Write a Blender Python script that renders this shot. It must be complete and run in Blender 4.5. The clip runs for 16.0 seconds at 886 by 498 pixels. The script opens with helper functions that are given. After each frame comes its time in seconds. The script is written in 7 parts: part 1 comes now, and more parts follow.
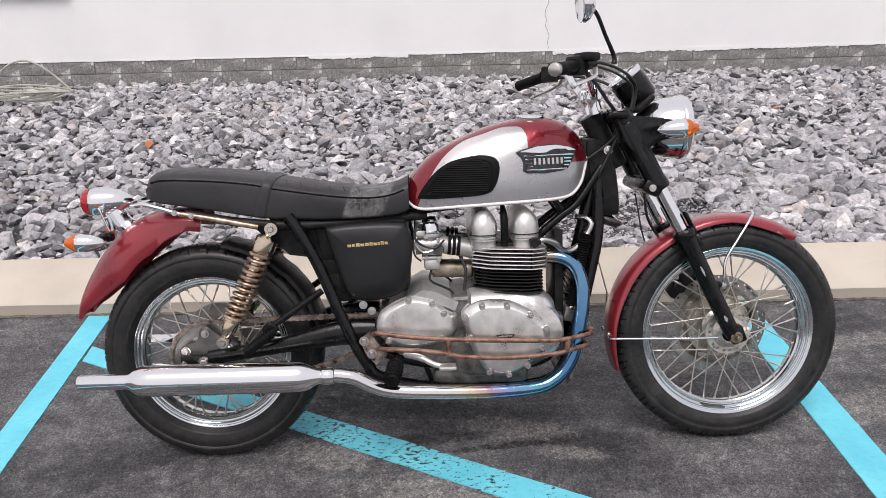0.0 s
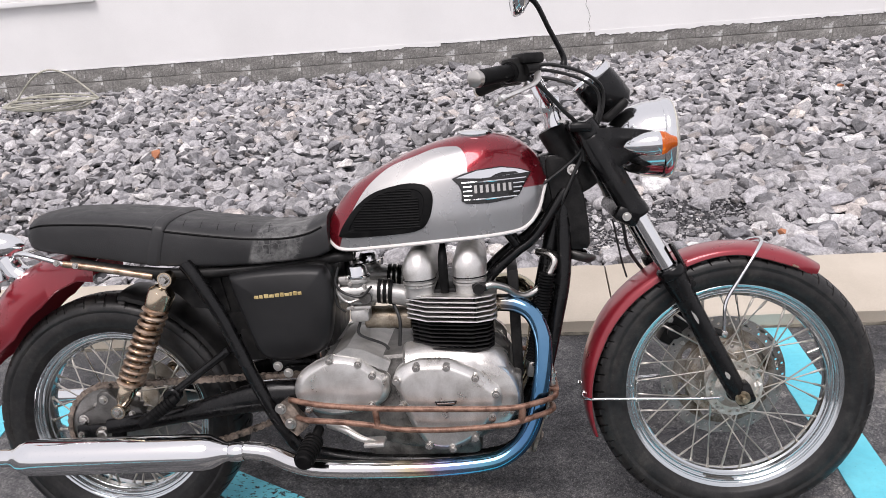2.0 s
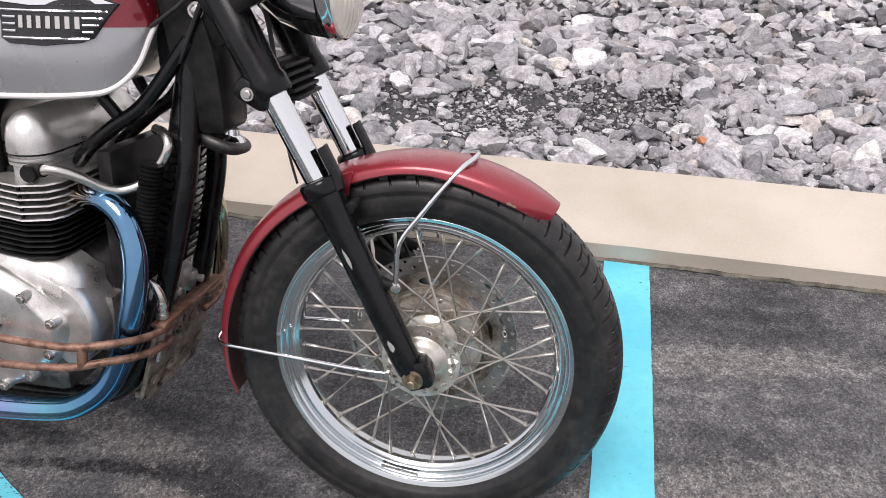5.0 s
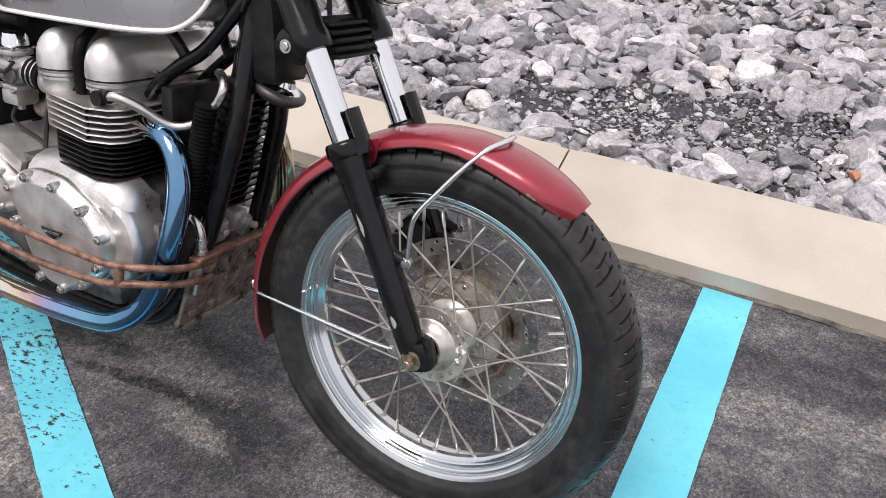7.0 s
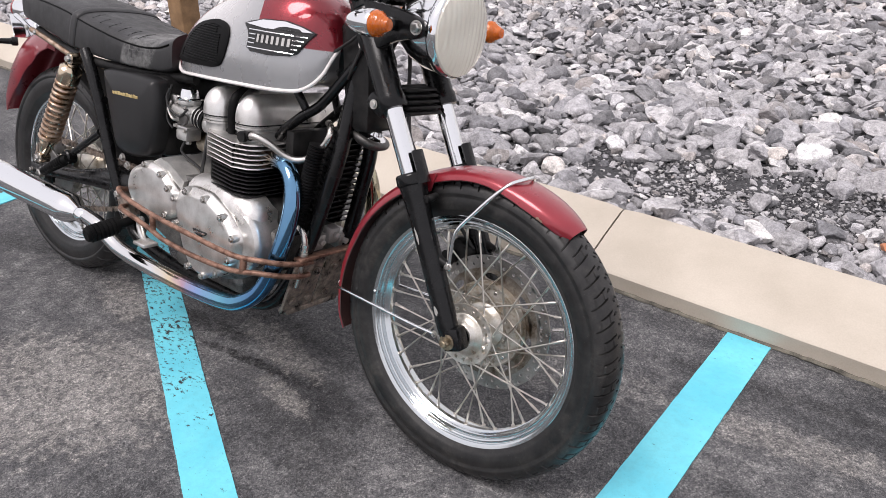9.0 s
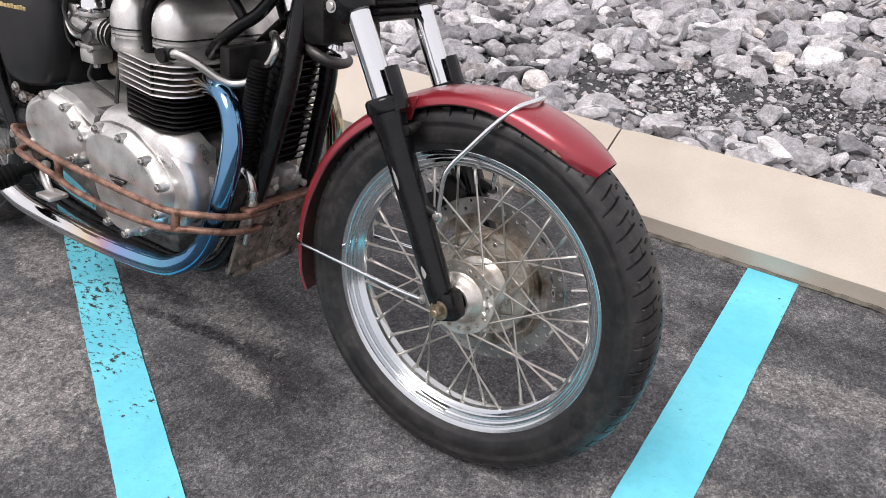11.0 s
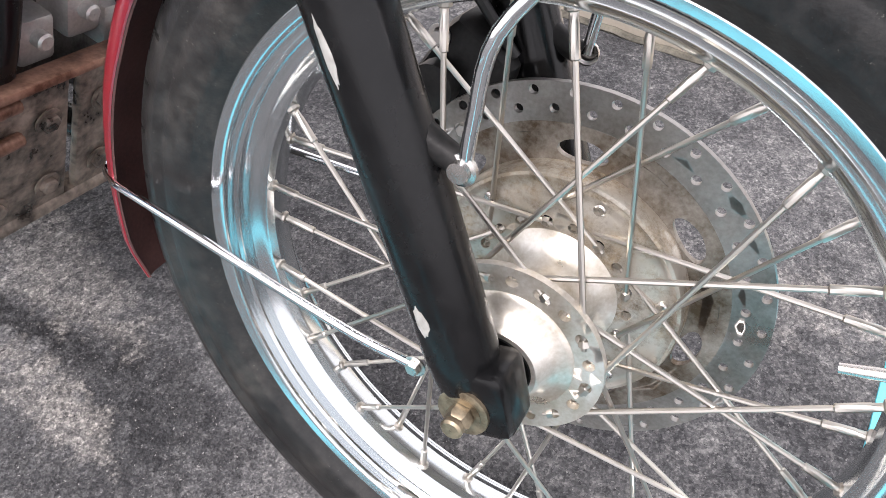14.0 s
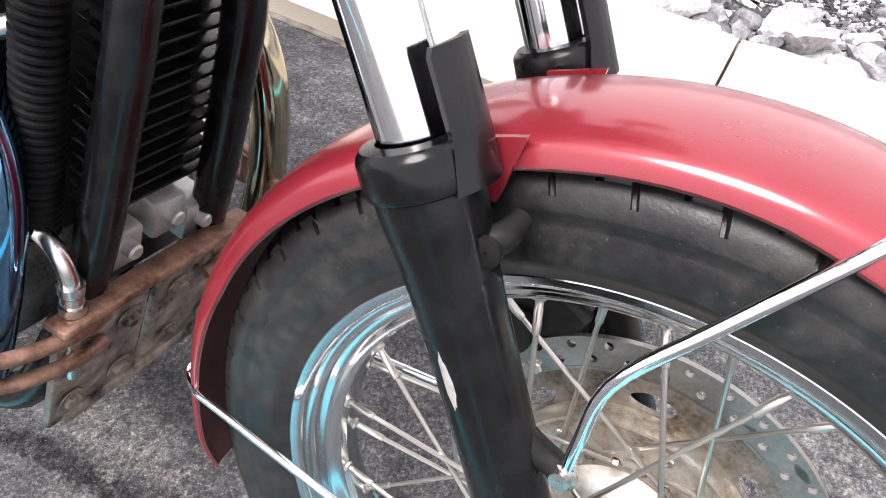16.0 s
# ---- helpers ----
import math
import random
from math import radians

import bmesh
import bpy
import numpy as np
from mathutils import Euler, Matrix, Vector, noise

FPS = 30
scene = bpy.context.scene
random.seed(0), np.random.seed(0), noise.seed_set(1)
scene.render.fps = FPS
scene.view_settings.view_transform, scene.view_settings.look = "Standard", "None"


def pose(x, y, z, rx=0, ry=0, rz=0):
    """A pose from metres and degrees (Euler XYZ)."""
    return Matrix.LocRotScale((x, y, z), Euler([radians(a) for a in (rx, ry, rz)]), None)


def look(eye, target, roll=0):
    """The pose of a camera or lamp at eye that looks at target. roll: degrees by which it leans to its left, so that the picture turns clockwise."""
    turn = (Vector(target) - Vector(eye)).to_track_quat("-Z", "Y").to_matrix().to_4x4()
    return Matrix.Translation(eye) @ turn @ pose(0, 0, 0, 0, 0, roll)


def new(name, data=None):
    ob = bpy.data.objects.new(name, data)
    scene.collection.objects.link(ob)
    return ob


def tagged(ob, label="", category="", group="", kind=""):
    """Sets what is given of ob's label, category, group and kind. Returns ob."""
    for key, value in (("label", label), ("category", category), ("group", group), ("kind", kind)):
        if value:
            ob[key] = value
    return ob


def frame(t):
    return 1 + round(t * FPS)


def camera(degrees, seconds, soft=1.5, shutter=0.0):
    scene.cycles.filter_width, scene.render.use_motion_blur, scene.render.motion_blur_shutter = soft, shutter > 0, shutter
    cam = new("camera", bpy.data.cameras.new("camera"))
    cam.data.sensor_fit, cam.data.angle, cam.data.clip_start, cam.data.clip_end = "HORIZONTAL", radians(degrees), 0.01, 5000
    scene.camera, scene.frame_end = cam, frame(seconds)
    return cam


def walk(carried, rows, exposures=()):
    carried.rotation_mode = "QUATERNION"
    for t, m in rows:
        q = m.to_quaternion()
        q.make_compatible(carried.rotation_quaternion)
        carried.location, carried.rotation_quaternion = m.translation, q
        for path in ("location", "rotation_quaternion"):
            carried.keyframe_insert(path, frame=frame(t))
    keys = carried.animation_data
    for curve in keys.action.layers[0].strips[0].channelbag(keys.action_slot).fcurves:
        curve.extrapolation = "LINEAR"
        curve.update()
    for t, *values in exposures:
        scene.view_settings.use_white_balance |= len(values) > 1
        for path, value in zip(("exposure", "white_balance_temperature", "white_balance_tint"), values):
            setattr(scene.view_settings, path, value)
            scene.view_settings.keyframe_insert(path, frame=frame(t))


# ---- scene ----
cam = camera(60.4, 16.0, soft=0.8)
PATH = [
    (0, (0.614, -2.011, 1.401), (0.658, -0.149, 0.67), -1.2),
    (0.5, (0.708, -1.923, 1.392), (0.72, -0.062, 0.658), -2.2),
    (1, (0.839, -1.821, 1.393), (0.801, 0.036, 0.651), -3.2),
    (1.5, (0.911, -1.727, 1.386), (0.814, 0.123, 0.632), -4.2),
    (2, (0.965, -1.605, 1.384), (0.815, 0.239, 0.623), -4.9),
    (2.5, (1.074, -1.506, 1.396), (0.887, 0.332, 0.63), -5.2),
    (3, (1.269, -1.423, 1.386), (1.062, 0.405, 0.602), -4.9),
    (3.5, (1.43, -1.376, 1.373), (1.213, 0.43, 0.542), -4.1),
    (4, (1.563, -1.265, 1.328), (1.339, 0.502, 0.418), -2.8),
    (4.5, (1.66, -1.126, 1.269), (1.416, 0.578, 0.251), -1.1),
    (4.7, (1.686, -1.055, 1.229), (1.427, 0.618, 0.165), -0.4),
    (6.8, (1.889, -0.803, 1.127), (1.205, 0.686, -0.02), 1.6),
    (7, (1.939, -0.857, 1.152), (1.205, 0.631, 0.035), 1.6),
    (7.5, (2.073, -0.965, 1.203), (1.212, 0.513, 0.166), 1.4),
    (8, (2.213, -1.086, 1.247), (1.227, 0.361, 0.281), 0.9),
    (8.2, (2.26, -1.129, 1.259), (1.228, 0.304, 0.319), 0.6),
    (10.3, (2.169, -1.032, 1.205), (1.151, 0.347, 0.174), 0.3),
    (10.5, (2.119, -1.002, 1.184), (1.14, 0.385, 0.127), 0.5),
    (11, (2.032, -0.897, 1.132), (1.147, 0.494, -0.002), 0.5),
    (11.5, (1.952, -0.76, 1.07), (1.153, 0.608, -0.151), 0.5),
    (12, (1.865, -0.619, 1.014), (1.135, 0.711, -0.29), 0.7),
    (12.5, (1.798, -0.519, 0.962), (1.111, 0.756, -0.417), 0.8),
    (13, (1.73, -0.428, 0.897), (1.078, 0.793, -0.546), 1.3),
    (13.5, (1.656, -0.347, 0.822), (1.031, 0.829, -0.67), 1.9),
    (14, (1.595, -0.287, 0.759), (0.993, 0.855, -0.768), 2.5),
    (14.5, (1.556, -0.261, 0.727), (0.97, 0.865, -0.819), 3.3),
    (15, (1.535, -0.252, 0.739), (0.951, 0.892, -0.794), 4.2),
    (15.5, (1.515, -0.248, 0.784), (0.907, 0.937, -0.708), 4.8),
    (16, (1.494, -0.246, 0.877), (0.863, 0.973, -0.577), 4.6),
]
walk(cam, [(t, look(eye, target, roll)) for t, eye, target, roll in PATH], [(0, 0.3, 6500, 16), (4.5, 0.45, 6500, 16), (8, 0.5, 6500, 16), (11.5, 0.55, 6500, 16), (12.5, 0.88, 6500, 16), (13.5, 1.33, 6500, 16), (14.5, 1.40, 6500, 16), (15.5, 1.45, 6500, 16), (16, 1.5, 6500, 16)])

# ---- world, sun and exposure ----
world = bpy.data.worlds.new("overcast_sky")
scene.world = world
world.use_nodes = True
wn, wl = world.node_tree.nodes, world.node_tree.links
sky = wn.new("ShaderNodeTexSky")
sky.sky_type, sky.sun_disc = "NISHITA", False
sky.sun_elevation, sky.sun_rotation = radians(58), radians(200)
sky.air_density, sky.dust_density = 1.0, 4.0
veil = wn.new("ShaderNodeMix")
veil.data_type, veil.inputs[0].default_value = "RGBA", 0.86
veil.inputs[7].default_value = (7.9, 7.85, 8.0, 1)
wl.new(sky.outputs[0], veil.inputs[6])
wl.new(veil.outputs[2], wn["Background"].inputs[0])
wn["Background"].inputs[1].default_value = 0.098

sun_data = bpy.data.lights.new("sun", "SUN")
sun_data.energy, sun_data.angle, sun_data.color = 1.9, radians(30), (1, 0.97, 0.94)
sun = new("sun", sun_data)
sun.matrix_world = look((0.2, -3.4, 6.4), (0.8, 0, 0))

# ---- materials ----


class Nodes:
    """A short hand for building a node material round one principled shader."""

    def __init__(self, name):
        self.mat = bpy.data.materials.new(name)
        self.mat.use_nodes = True
        self.tree = self.mat.node_tree
        self.bsdf = self.tree.nodes["Principled BSDF"]
        self.place = self.add("ShaderNodeTexCoord").outputs["Object"]

    def add(self, kind):
        return self.tree.nodes.new(kind)

    def link(self, a, b):
        self.tree.links.new(a, b)

    def set(self, **values):
        for key, value in values.items():
            self.bsdf.inputs[key.replace("_", " ")].default_value = value

    def noise(self, scale, detail=4.0, rough=0.55, place=None):
        node = self.add("ShaderNodeTexNoise")
        node.inputs["Scale"].default_value, node.inputs["Detail"].default_value, node.inputs["Roughness"].default_value = scale, detail, rough
        self.link(place or self.place, node.inputs["Vector"])
        return node.outputs["Fac"]

    def cells(self, scale, feature="F1"):
        node = self.add("ShaderNodeTexVoronoi")
        node.feature = feature
        node.inputs["Scale"].default_value = scale
        self.link(self.place, node.inputs["Vector"])
        return node

    def ramp(self, fac, stops):
        node = self.add("ShaderNodeValToRGB")
        while len(node.color_ramp.elements) < len(stops):
            node.color_ramp.elements.new(0.5)
        for e, (at, c) in zip(node.color_ramp.elements, stops):
            e.position = at
            e.color = (c, c, c, 1) if isinstance(c, (int, float)) else (*c, 1)
        self.link(fac, node.inputs[0])
        return node.outputs[0]

    def mix(self, fac, a, b, blend="MIX"):
        node = self.add("ShaderNodeMix")
        node.data_type, node.blend_type = "RGBA", blend
        for value, socket in ((fac, node.inputs[0]), (a, node.inputs[6]), (b, node.inputs[7])):
            if isinstance(value, (int, float)):
                socket.default_value = value if socket.type == "VALUE" else (value, value, value, 1)
            elif isinstance(value, tuple):
                socket.default_value = (*value, 1)
            else:
                self.link(value, socket)
        return node.outputs[2]

    def math(self, op, a, b=0.0, c=0.0):
        node = self.add("ShaderNodeMath")
        node.operation = op
        for value, socket in zip((a, b, c), node.inputs):
            if isinstance(value, (int, float)):
                socket.default_value = value
            else:
                self.link(value, socket)
        return node.outputs[0]

    def stretch(self, sx, sy):
        """The place, squeezed along its axes, for drawn-out grain."""
        node = self.add("ShaderNodeMapping")
        node.inputs["Scale"].default_value = (sx, sy, 1)
        self.link(self.place, node.inputs["Vector"])
        return node.outputs[0]

    def split(self):
        node = self.add("ShaderNodeSeparateXYZ")
        self.link(self.place, node.inputs[0])
        return node.outputs

    def bump(self, height, strength=0.3, distance=0.002):
        node = self.add("ShaderNodeBump")
        node.inputs["Strength"].default_value, node.inputs["Distance"].default_value = strength, distance
        self.link(height, node.inputs["Height"])
        if self.bsdf.inputs["Normal"].links:
            self.link(self.bsdf.inputs["Normal"].links[0].from_socket, node.inputs["Normal"])
        self.link(node.outputs[0], self.bsdf.inputs["Normal"])

    def color(self, socket):
        self.link(socket, self.bsdf.inputs["Base Color"])

    def rough(self, socket):
        self.link(socket, self.bsdf.inputs["Roughness"])


def simple(name, dark, light, scale=30.0, rough=(0.3, 0.5), metal=0.0, bump=0.1, grain=300.0, coat=0.0, spec=0.5):
    """Two tones mottled at two scales, with uneven gloss and a fine grain."""
    n = Nodes(name)
    big, fine = n.noise(scale, 5), n.noise(grain, 2)
    both = n.math("ADD", n.math("MULTIPLY", big, 0.75), n.math("MULTIPLY", fine, 0.25))
    n.color(n.ramp(both, [(0.35, dark), (0.65, light)]))
    n.rough(n.ramp(big, [(0.3, rough[0]), (0.7, rough[1])]))
    n.set(Metallic=metal, Coat_Weight=coat, Coat_Roughness=0.06, Specular_IOR_Level=spec)
    if bump:
        n.bump(fine, bump, 0.001)
    return n.mat


DARK_STAINS = [(1.17, -0.20, -24, 0.62, 0.22, 0.55), (0.90, -0.30, -30, 0.4, 0.10, 0.4), (1.10, -0.075, -8, 0.40, 0.13, 0.7), (0.89, -0.076, 6, 0.56, 0.040, 0.95), (0.62, -0.03, 4, 0.42, 0.075, 0.75), (0.55, 0.14, -10, 0.9, 0.16, 0.7), (2.1, 0.66, 6, 0.9, 0.07, 0.55), (0.2, 0.3, 5, 1.0, 0.20, 0.6), (1.5, -0.02, 2, 0.5, 0.14, 0.6), (-0.3, -0.1, 12, 0.7, 0.12, 0.5)]
PALE_PATCHES = [(0.88, 0.01, -12, 0.42, 0.13, 0.55), (1.04, -0.13, -10, 0.26, 0.08, 0.42), (0.55, -0.46, 24, 0.9, 0.55, 0.55), (0.30, -0.10, -20, 0.35, 0.16, 0.5), (1.55, 0.38, 20, 0.6, 0.2, 0.3), (2.12, 0.48, 8, 0.8, 0.14, 0.4), (2.1, 0.08, 15, 0.8, 0.22, 0.35)]


def stain(n, x, y, turned, length, width, ragged):
    """A soft-edged patch on the ground, 1 at its middle, with a ragged outline."""
    px, py, _ = n.split()[:3]
    dx, dy = n.math("SUBTRACT", px, x), n.math("SUBTRACT", py, y)
    c, s = math.cos(radians(turned)), math.sin(radians(turned))
    u = n.math("DIVIDE", n.math("ADD", n.math("MULTIPLY", dx, c), n.math("MULTIPLY", dy, s)), length / 2)
    v = n.math("DIVIDE", n.math("SUBTRACT", n.math("MULTIPLY", dy, c), n.math("MULTIPLY", dx, s)), width / 2)
    far = n.math("ADD", n.math("MULTIPLY", u, u), n.math("MULTIPLY", v, v))
    return n.ramp(n.math("ADD", far, ragged), [(0.38, 1.0), (0.86, 0.0)])


def asphalt_material(name="asphalt"):
    """Worn asphalt: stone grains in dark binder, scuffs along x, oil and dust."""
    n = Nodes(name)
    grit = n.cells(260.0)
    fine, mid, big = n.noise(520, 3, 0.6), n.noise(16, 9, 0.72), n.noise(2.1, 6, 0.62)
    ragged = n.math("MULTIPLY", n.math("SUBTRACT", n.noise(26, 9, 0.76), 0.5), 4.2)
    tone = n.ramp(mid, [(0.30, (0.050, 0.0515, 0.0555)), (0.48, (0.079, 0.0805, 0.084)), (0.64, (0.122, 0.1235, 0.126))])
    base = n.mix(1.0, tone, n.ramp(big, [(0.36, (0.66, 0.66, 0.67)), (0.62, (1.36, 1.34, 1.32))]), "MULTIPLY")
    drag = n.noise(11, 8, 0.74, n.stretch(0.16, 1.0))
    base = n.mix(1.0, base, n.ramp(drag, [(0.36, (0.78, 0.78, 0.79)), (0.5, (1, 1, 1)), (0.64, (1.25, 1.245, 1.235))]), "MULTIPLY")
    broken = n.ramp(n.noise(64, 9, 0.82), [(0.41, 0.22), (0.54, 1.0)])
    for x, y, turned, length, width, dark in DARK_STAINS:
        base = n.mix(n.math("MULTIPLY", n.math("MULTIPLY", stain(n, x, y, turned, length, width, ragged), broken), dark), base, (0.016, 0.016, 0.0175))
    dusty = n.math("MULTIPLY", n.ramp(n.noise(48, 8, 0.8), [(0.40, 0.12), (0.56, 1.0)]), 1.0)
    for x, y, turned, length, width, pale in PALE_PATCHES:
        base = n.mix(n.math("MULTIPLY", n.math("MULTIPLY", stain(n, x, y, turned, length, width, ragged), dusty), pale), base, (0.34, 0.325, 0.305))
    for grain, low, high in ((n.cells(175.0).outputs["Color"], 0.72, 1.34), (grit.outputs["Color"], 0.70, 1.42), (n.cells(480.0).outputs["Color"], 0.68, 1.5)):
        stone = n.ramp(grain, [(0.10, (low, low, low * 1.02)), (0.5, (0.97, 0.97, 0.97)), (0.85, (high, high * 0.99, high * 0.975))])
        base = n.mix(1.0, base, stone, "MULTIPLY")
    pocks = n.ramp(n.noise(120, 6, 0.78), [(0.345, 1.0), (0.395, 0.0)])
    base = n.mix(n.math("MULTIPLY", pocks, 0.85), base, (0.011, 0.011, 0.012))
    flecks = n.ramp(n.noise(210, 4, 0.7), [(0.63, 0.0), (0.69, 0.8)])
    n.color(n.mix(flecks, base, (0.33, 0.322, 0.313)))
    n.rough(n.ramp(mid, [(0.3, 0.55), (0.7, 0.9)]))
    n.set(Specular_IOR_Level=0.16)
    n.bump(n.noise(150, 6, 0.72), 0.6, 0.006)
    n.bump(grit.outputs["Distance"], 0.35, 0.004)
    n.bump(fine, 0.3, 0.002)
    return n.mat


def line_paint(name, worn):
    """Thick road paint over the asphalt's grain, flaked in places; the worn one has lost most between wheel and wheel."""
    n = Nodes(name)
    wear = n.noise(85, 7, 0.74, n.stretch(0.55, 1.0))
    cluster = n.ramp(n.noise(5.0, 4, 0.6), [(0.44, 0.0), (0.64, 1.0)])
    if worn > 0.5:
        ragged = n.math("MULTIPLY", n.math("SUBTRACT", n.noise(9, 6, 0.7), 0.5), 3.0)
        cluster = n.math("ADD", n.math("MULTIPLY", cluster, 0.35), n.math("MULTIPLY", stain(n, 0.48, -0.06, -29, 1.15, 0.6, ragged), 0.52))
    edge = n.math("ADD", wear, n.math("MULTIPLY", cluster, 0.20 * worn))
    flake = n.ramp(edge, [(0.665 - 0.02 * worn, 0.0), (0.675 - 0.02 * worn, 1.0)])
    chips = n.math("MULTIPLY", n.ramp(n.noise(150, 5, 0.7), [(0.66, 0.0), (0.69, 1.0)]), 0.12 + 0.5 * worn)
    paint = n.ramp(n.noise(5, 5), [(0.35, (0.10, 0.50, 0.62)), (0.65, (0.15, 0.60, 0.70))])
    paint = n.mix(n.ramp(n.noise(48, 6, 0.75), [(0.45, 0.0), (0.75, 0.28)]), paint, (0.10, 0.28, 0.33))
    n.color(n.mix(n.math("MAXIMUM", flake, chips), paint, (0.025, 0.03, 0.034)))
    n.rough(n.ramp(wear, [(0.3, 0.55), (0.7, 0.8)]))
    n.bump(n.noise(150, 6, 0.72), 0.3, 0.003)
    return n.mat


def rock_material(name, island):
    """Crushed grey limestone; every stone takes its own tone."""
    n = Nodes(name)
    k = 1.0 if island else 0.034  # stones of their own are scaled from a unit stone
    own = n.add("ShaderNodeNewGeometry").outputs["Random Per Island"] if island else n.add("ShaderNodeObjectInfo").outputs["Random"]
    tone = n.ramp(own, [(0.0, (0.17, 0.17, 0.178)), (0.2, (0.31, 0.307, 0.318)), (0.6, (0.425, 0.417, 0.43)), (0.9, (0.53, 0.52, 0.53)), (1.0, (0.72, 0.71, 0.705))])
    warm = n.ramp(n.math("FRACT", n.math("MULTIPLY", own, 37.3)), [(0.0, (1, 1, 1.01)), (0.9, (1.01, 1, 0.98)), (0.97, (1.06, 0.99, 0.92))])
    streak = n.ramp(n.noise(30 * k, 8, 0.74), [(0.32, (0.5, 0.5, 0.51)), (0.5, (1, 1, 1)), (0.68, (1.4, 1.4, 1.41))])
    speck = n.ramp(n.noise(170 * k, 4, 0.7), [(0.35, (0.72, 0.72, 0.72)), (0.6, (1.14, 1.14, 1.14))])
    streak = n.mix(1.0, streak, speck, "MULTIPLY")
    n.color(n.mix(1.0, n.mix(1.0, tone, warm, "MULTIPLY"), streak, "MULTIPLY"))
    n.set(Roughness=0.9, Specular_IOR_Level=0.2)
    n.bump(n.noise(60 * k, 8, 0.72), 0.85, 0.010)
    return n.mat


def chrome_material(name, tint=(0.78, 0.79, 0.80), pits=0.25, rust=(0.30, 0.16, 0.08), rough=0.07):
    """Plated steel with light haze and pitting."""
    n = Nodes(name)
    spots = n.ramp(n.noise(160, 5, 0.7), [(0.68, 0.0), (0.76, pits)])
    n.color(n.mix(spots, tint, rust))
    n.rough(n.mix(n.ramp(n.noise(14, 5), [(0.35, 0.0), (0.7, 0.5)]), rough, rough + 0.12))
    n.set(Metallic=1.0)
    return n.mat


M = {}
M["asphalt"] = asphalt_material()
M["line"] = line_paint("turquoise_line_paint", 0.12)
M["line_worn"] = line_paint("worn_turquoise_line_paint", 0.72)
M["rock_each"] = rock_material("limestone_rubble", False)
M["rock_many"] = rock_material("limestone_rubble_bed", True)


def stained_hub():
    """Polished alloy gone brown in patches."""
    n = Nodes("polished_alloy_with_brown_stains")
    bright = n.ramp(n.noise(18, 5), [(0.3, (0.40, 0.36, 0.29)), (0.7, (0.64, 0.62, 0.58))])
    patch = n.ramp(n.noise(26, 8, 0.78), [(0.46, 0.0), (0.62, 0.95)])
    n.color(n.mix(patch, bright, n.ramp(n.noise(90, 5, 0.7), [(0.35, (0.12, 0.085, 0.05)), (0.65, (0.42, 0.34, 0.24))])))
    n.rough(n.ramp(patch, [(0.0, 0.30), (1.0, 0.6)]))
    n.set(Metallic=0.75)
    n.bump(n.noise(200, 3), 0.08, 0.001)
    return n.mat


def chip_material():
    """Fine dark chippings, a few of them pale."""
    n = Nodes("dark_stone_chippings")
    own = n.add("ShaderNodeNewGeometry").outputs["Random Per Island"]
    n.color(n.ramp(own, [(0.0, (0.022, 0.022, 0.025)), (0.55, (0.075, 0.074, 0.078)), (0.8, (0.20, 0.196, 0.20)), (1.0, (0.48, 0.47, 0.465))]))
    n.set(Roughness=0.85, Specular_IOR_Level=0.2)
    return n.mat


M["chips"] = chip_material()
# Bed colour: dark gravel, set darker still to deepen the shade between stones.
M["grit"] = simple("dark_gravel_with_gap_shade", (0.012, 0.012, 0.014), (0.07, 0.07, 0.074), 90, (0.8, 0.95), bump=0.9, grain=180)
M["curb"] = simple("cream_painted_concrete", (0.41, 0.363, 0.298), (0.52, 0.467, 0.395), 3.5, (0.6, 0.8), bump=0.25, grain=220)
M["stucco"] = simple("white_painted_stucco", (0.80, 0.80, 0.795), (0.86, 0.86, 0.855), 1.6, (0.7, 0.85), bump=0.2, grain=90)


def block_material():
    """Bare concrete block, dark with damp, with flakes of old white paint."""
    n = Nodes("weathered_concrete_block")
    base = n.ramp(n.noise(5, 7, 0.7), [(0.3, (0.09, 0.088, 0.084)), (0.5, (0.25, 0.243, 0.23)), (0.7, (0.44, 0.43, 0.41))])
    spot = n.ramp(n.noise(60, 4), [(0.3, (0.6, 0.6, 0.6)), (0.7, (1.3, 1.3, 1.3))])
    flake = n.ramp(n.noise(3.3, 9, 0.8), [(0.555, 0.0), (0.57, 1.0)])
    n.color(n.mix(flake, n.mix(1.0, base, spot, "MULTIPLY"), (0.62, 0.62, 0.61)))
    n.set(Roughness=0.92)
    n.bump(n.noise(90, 6, 0.7), 0.7, 0.004)
    return n.mat


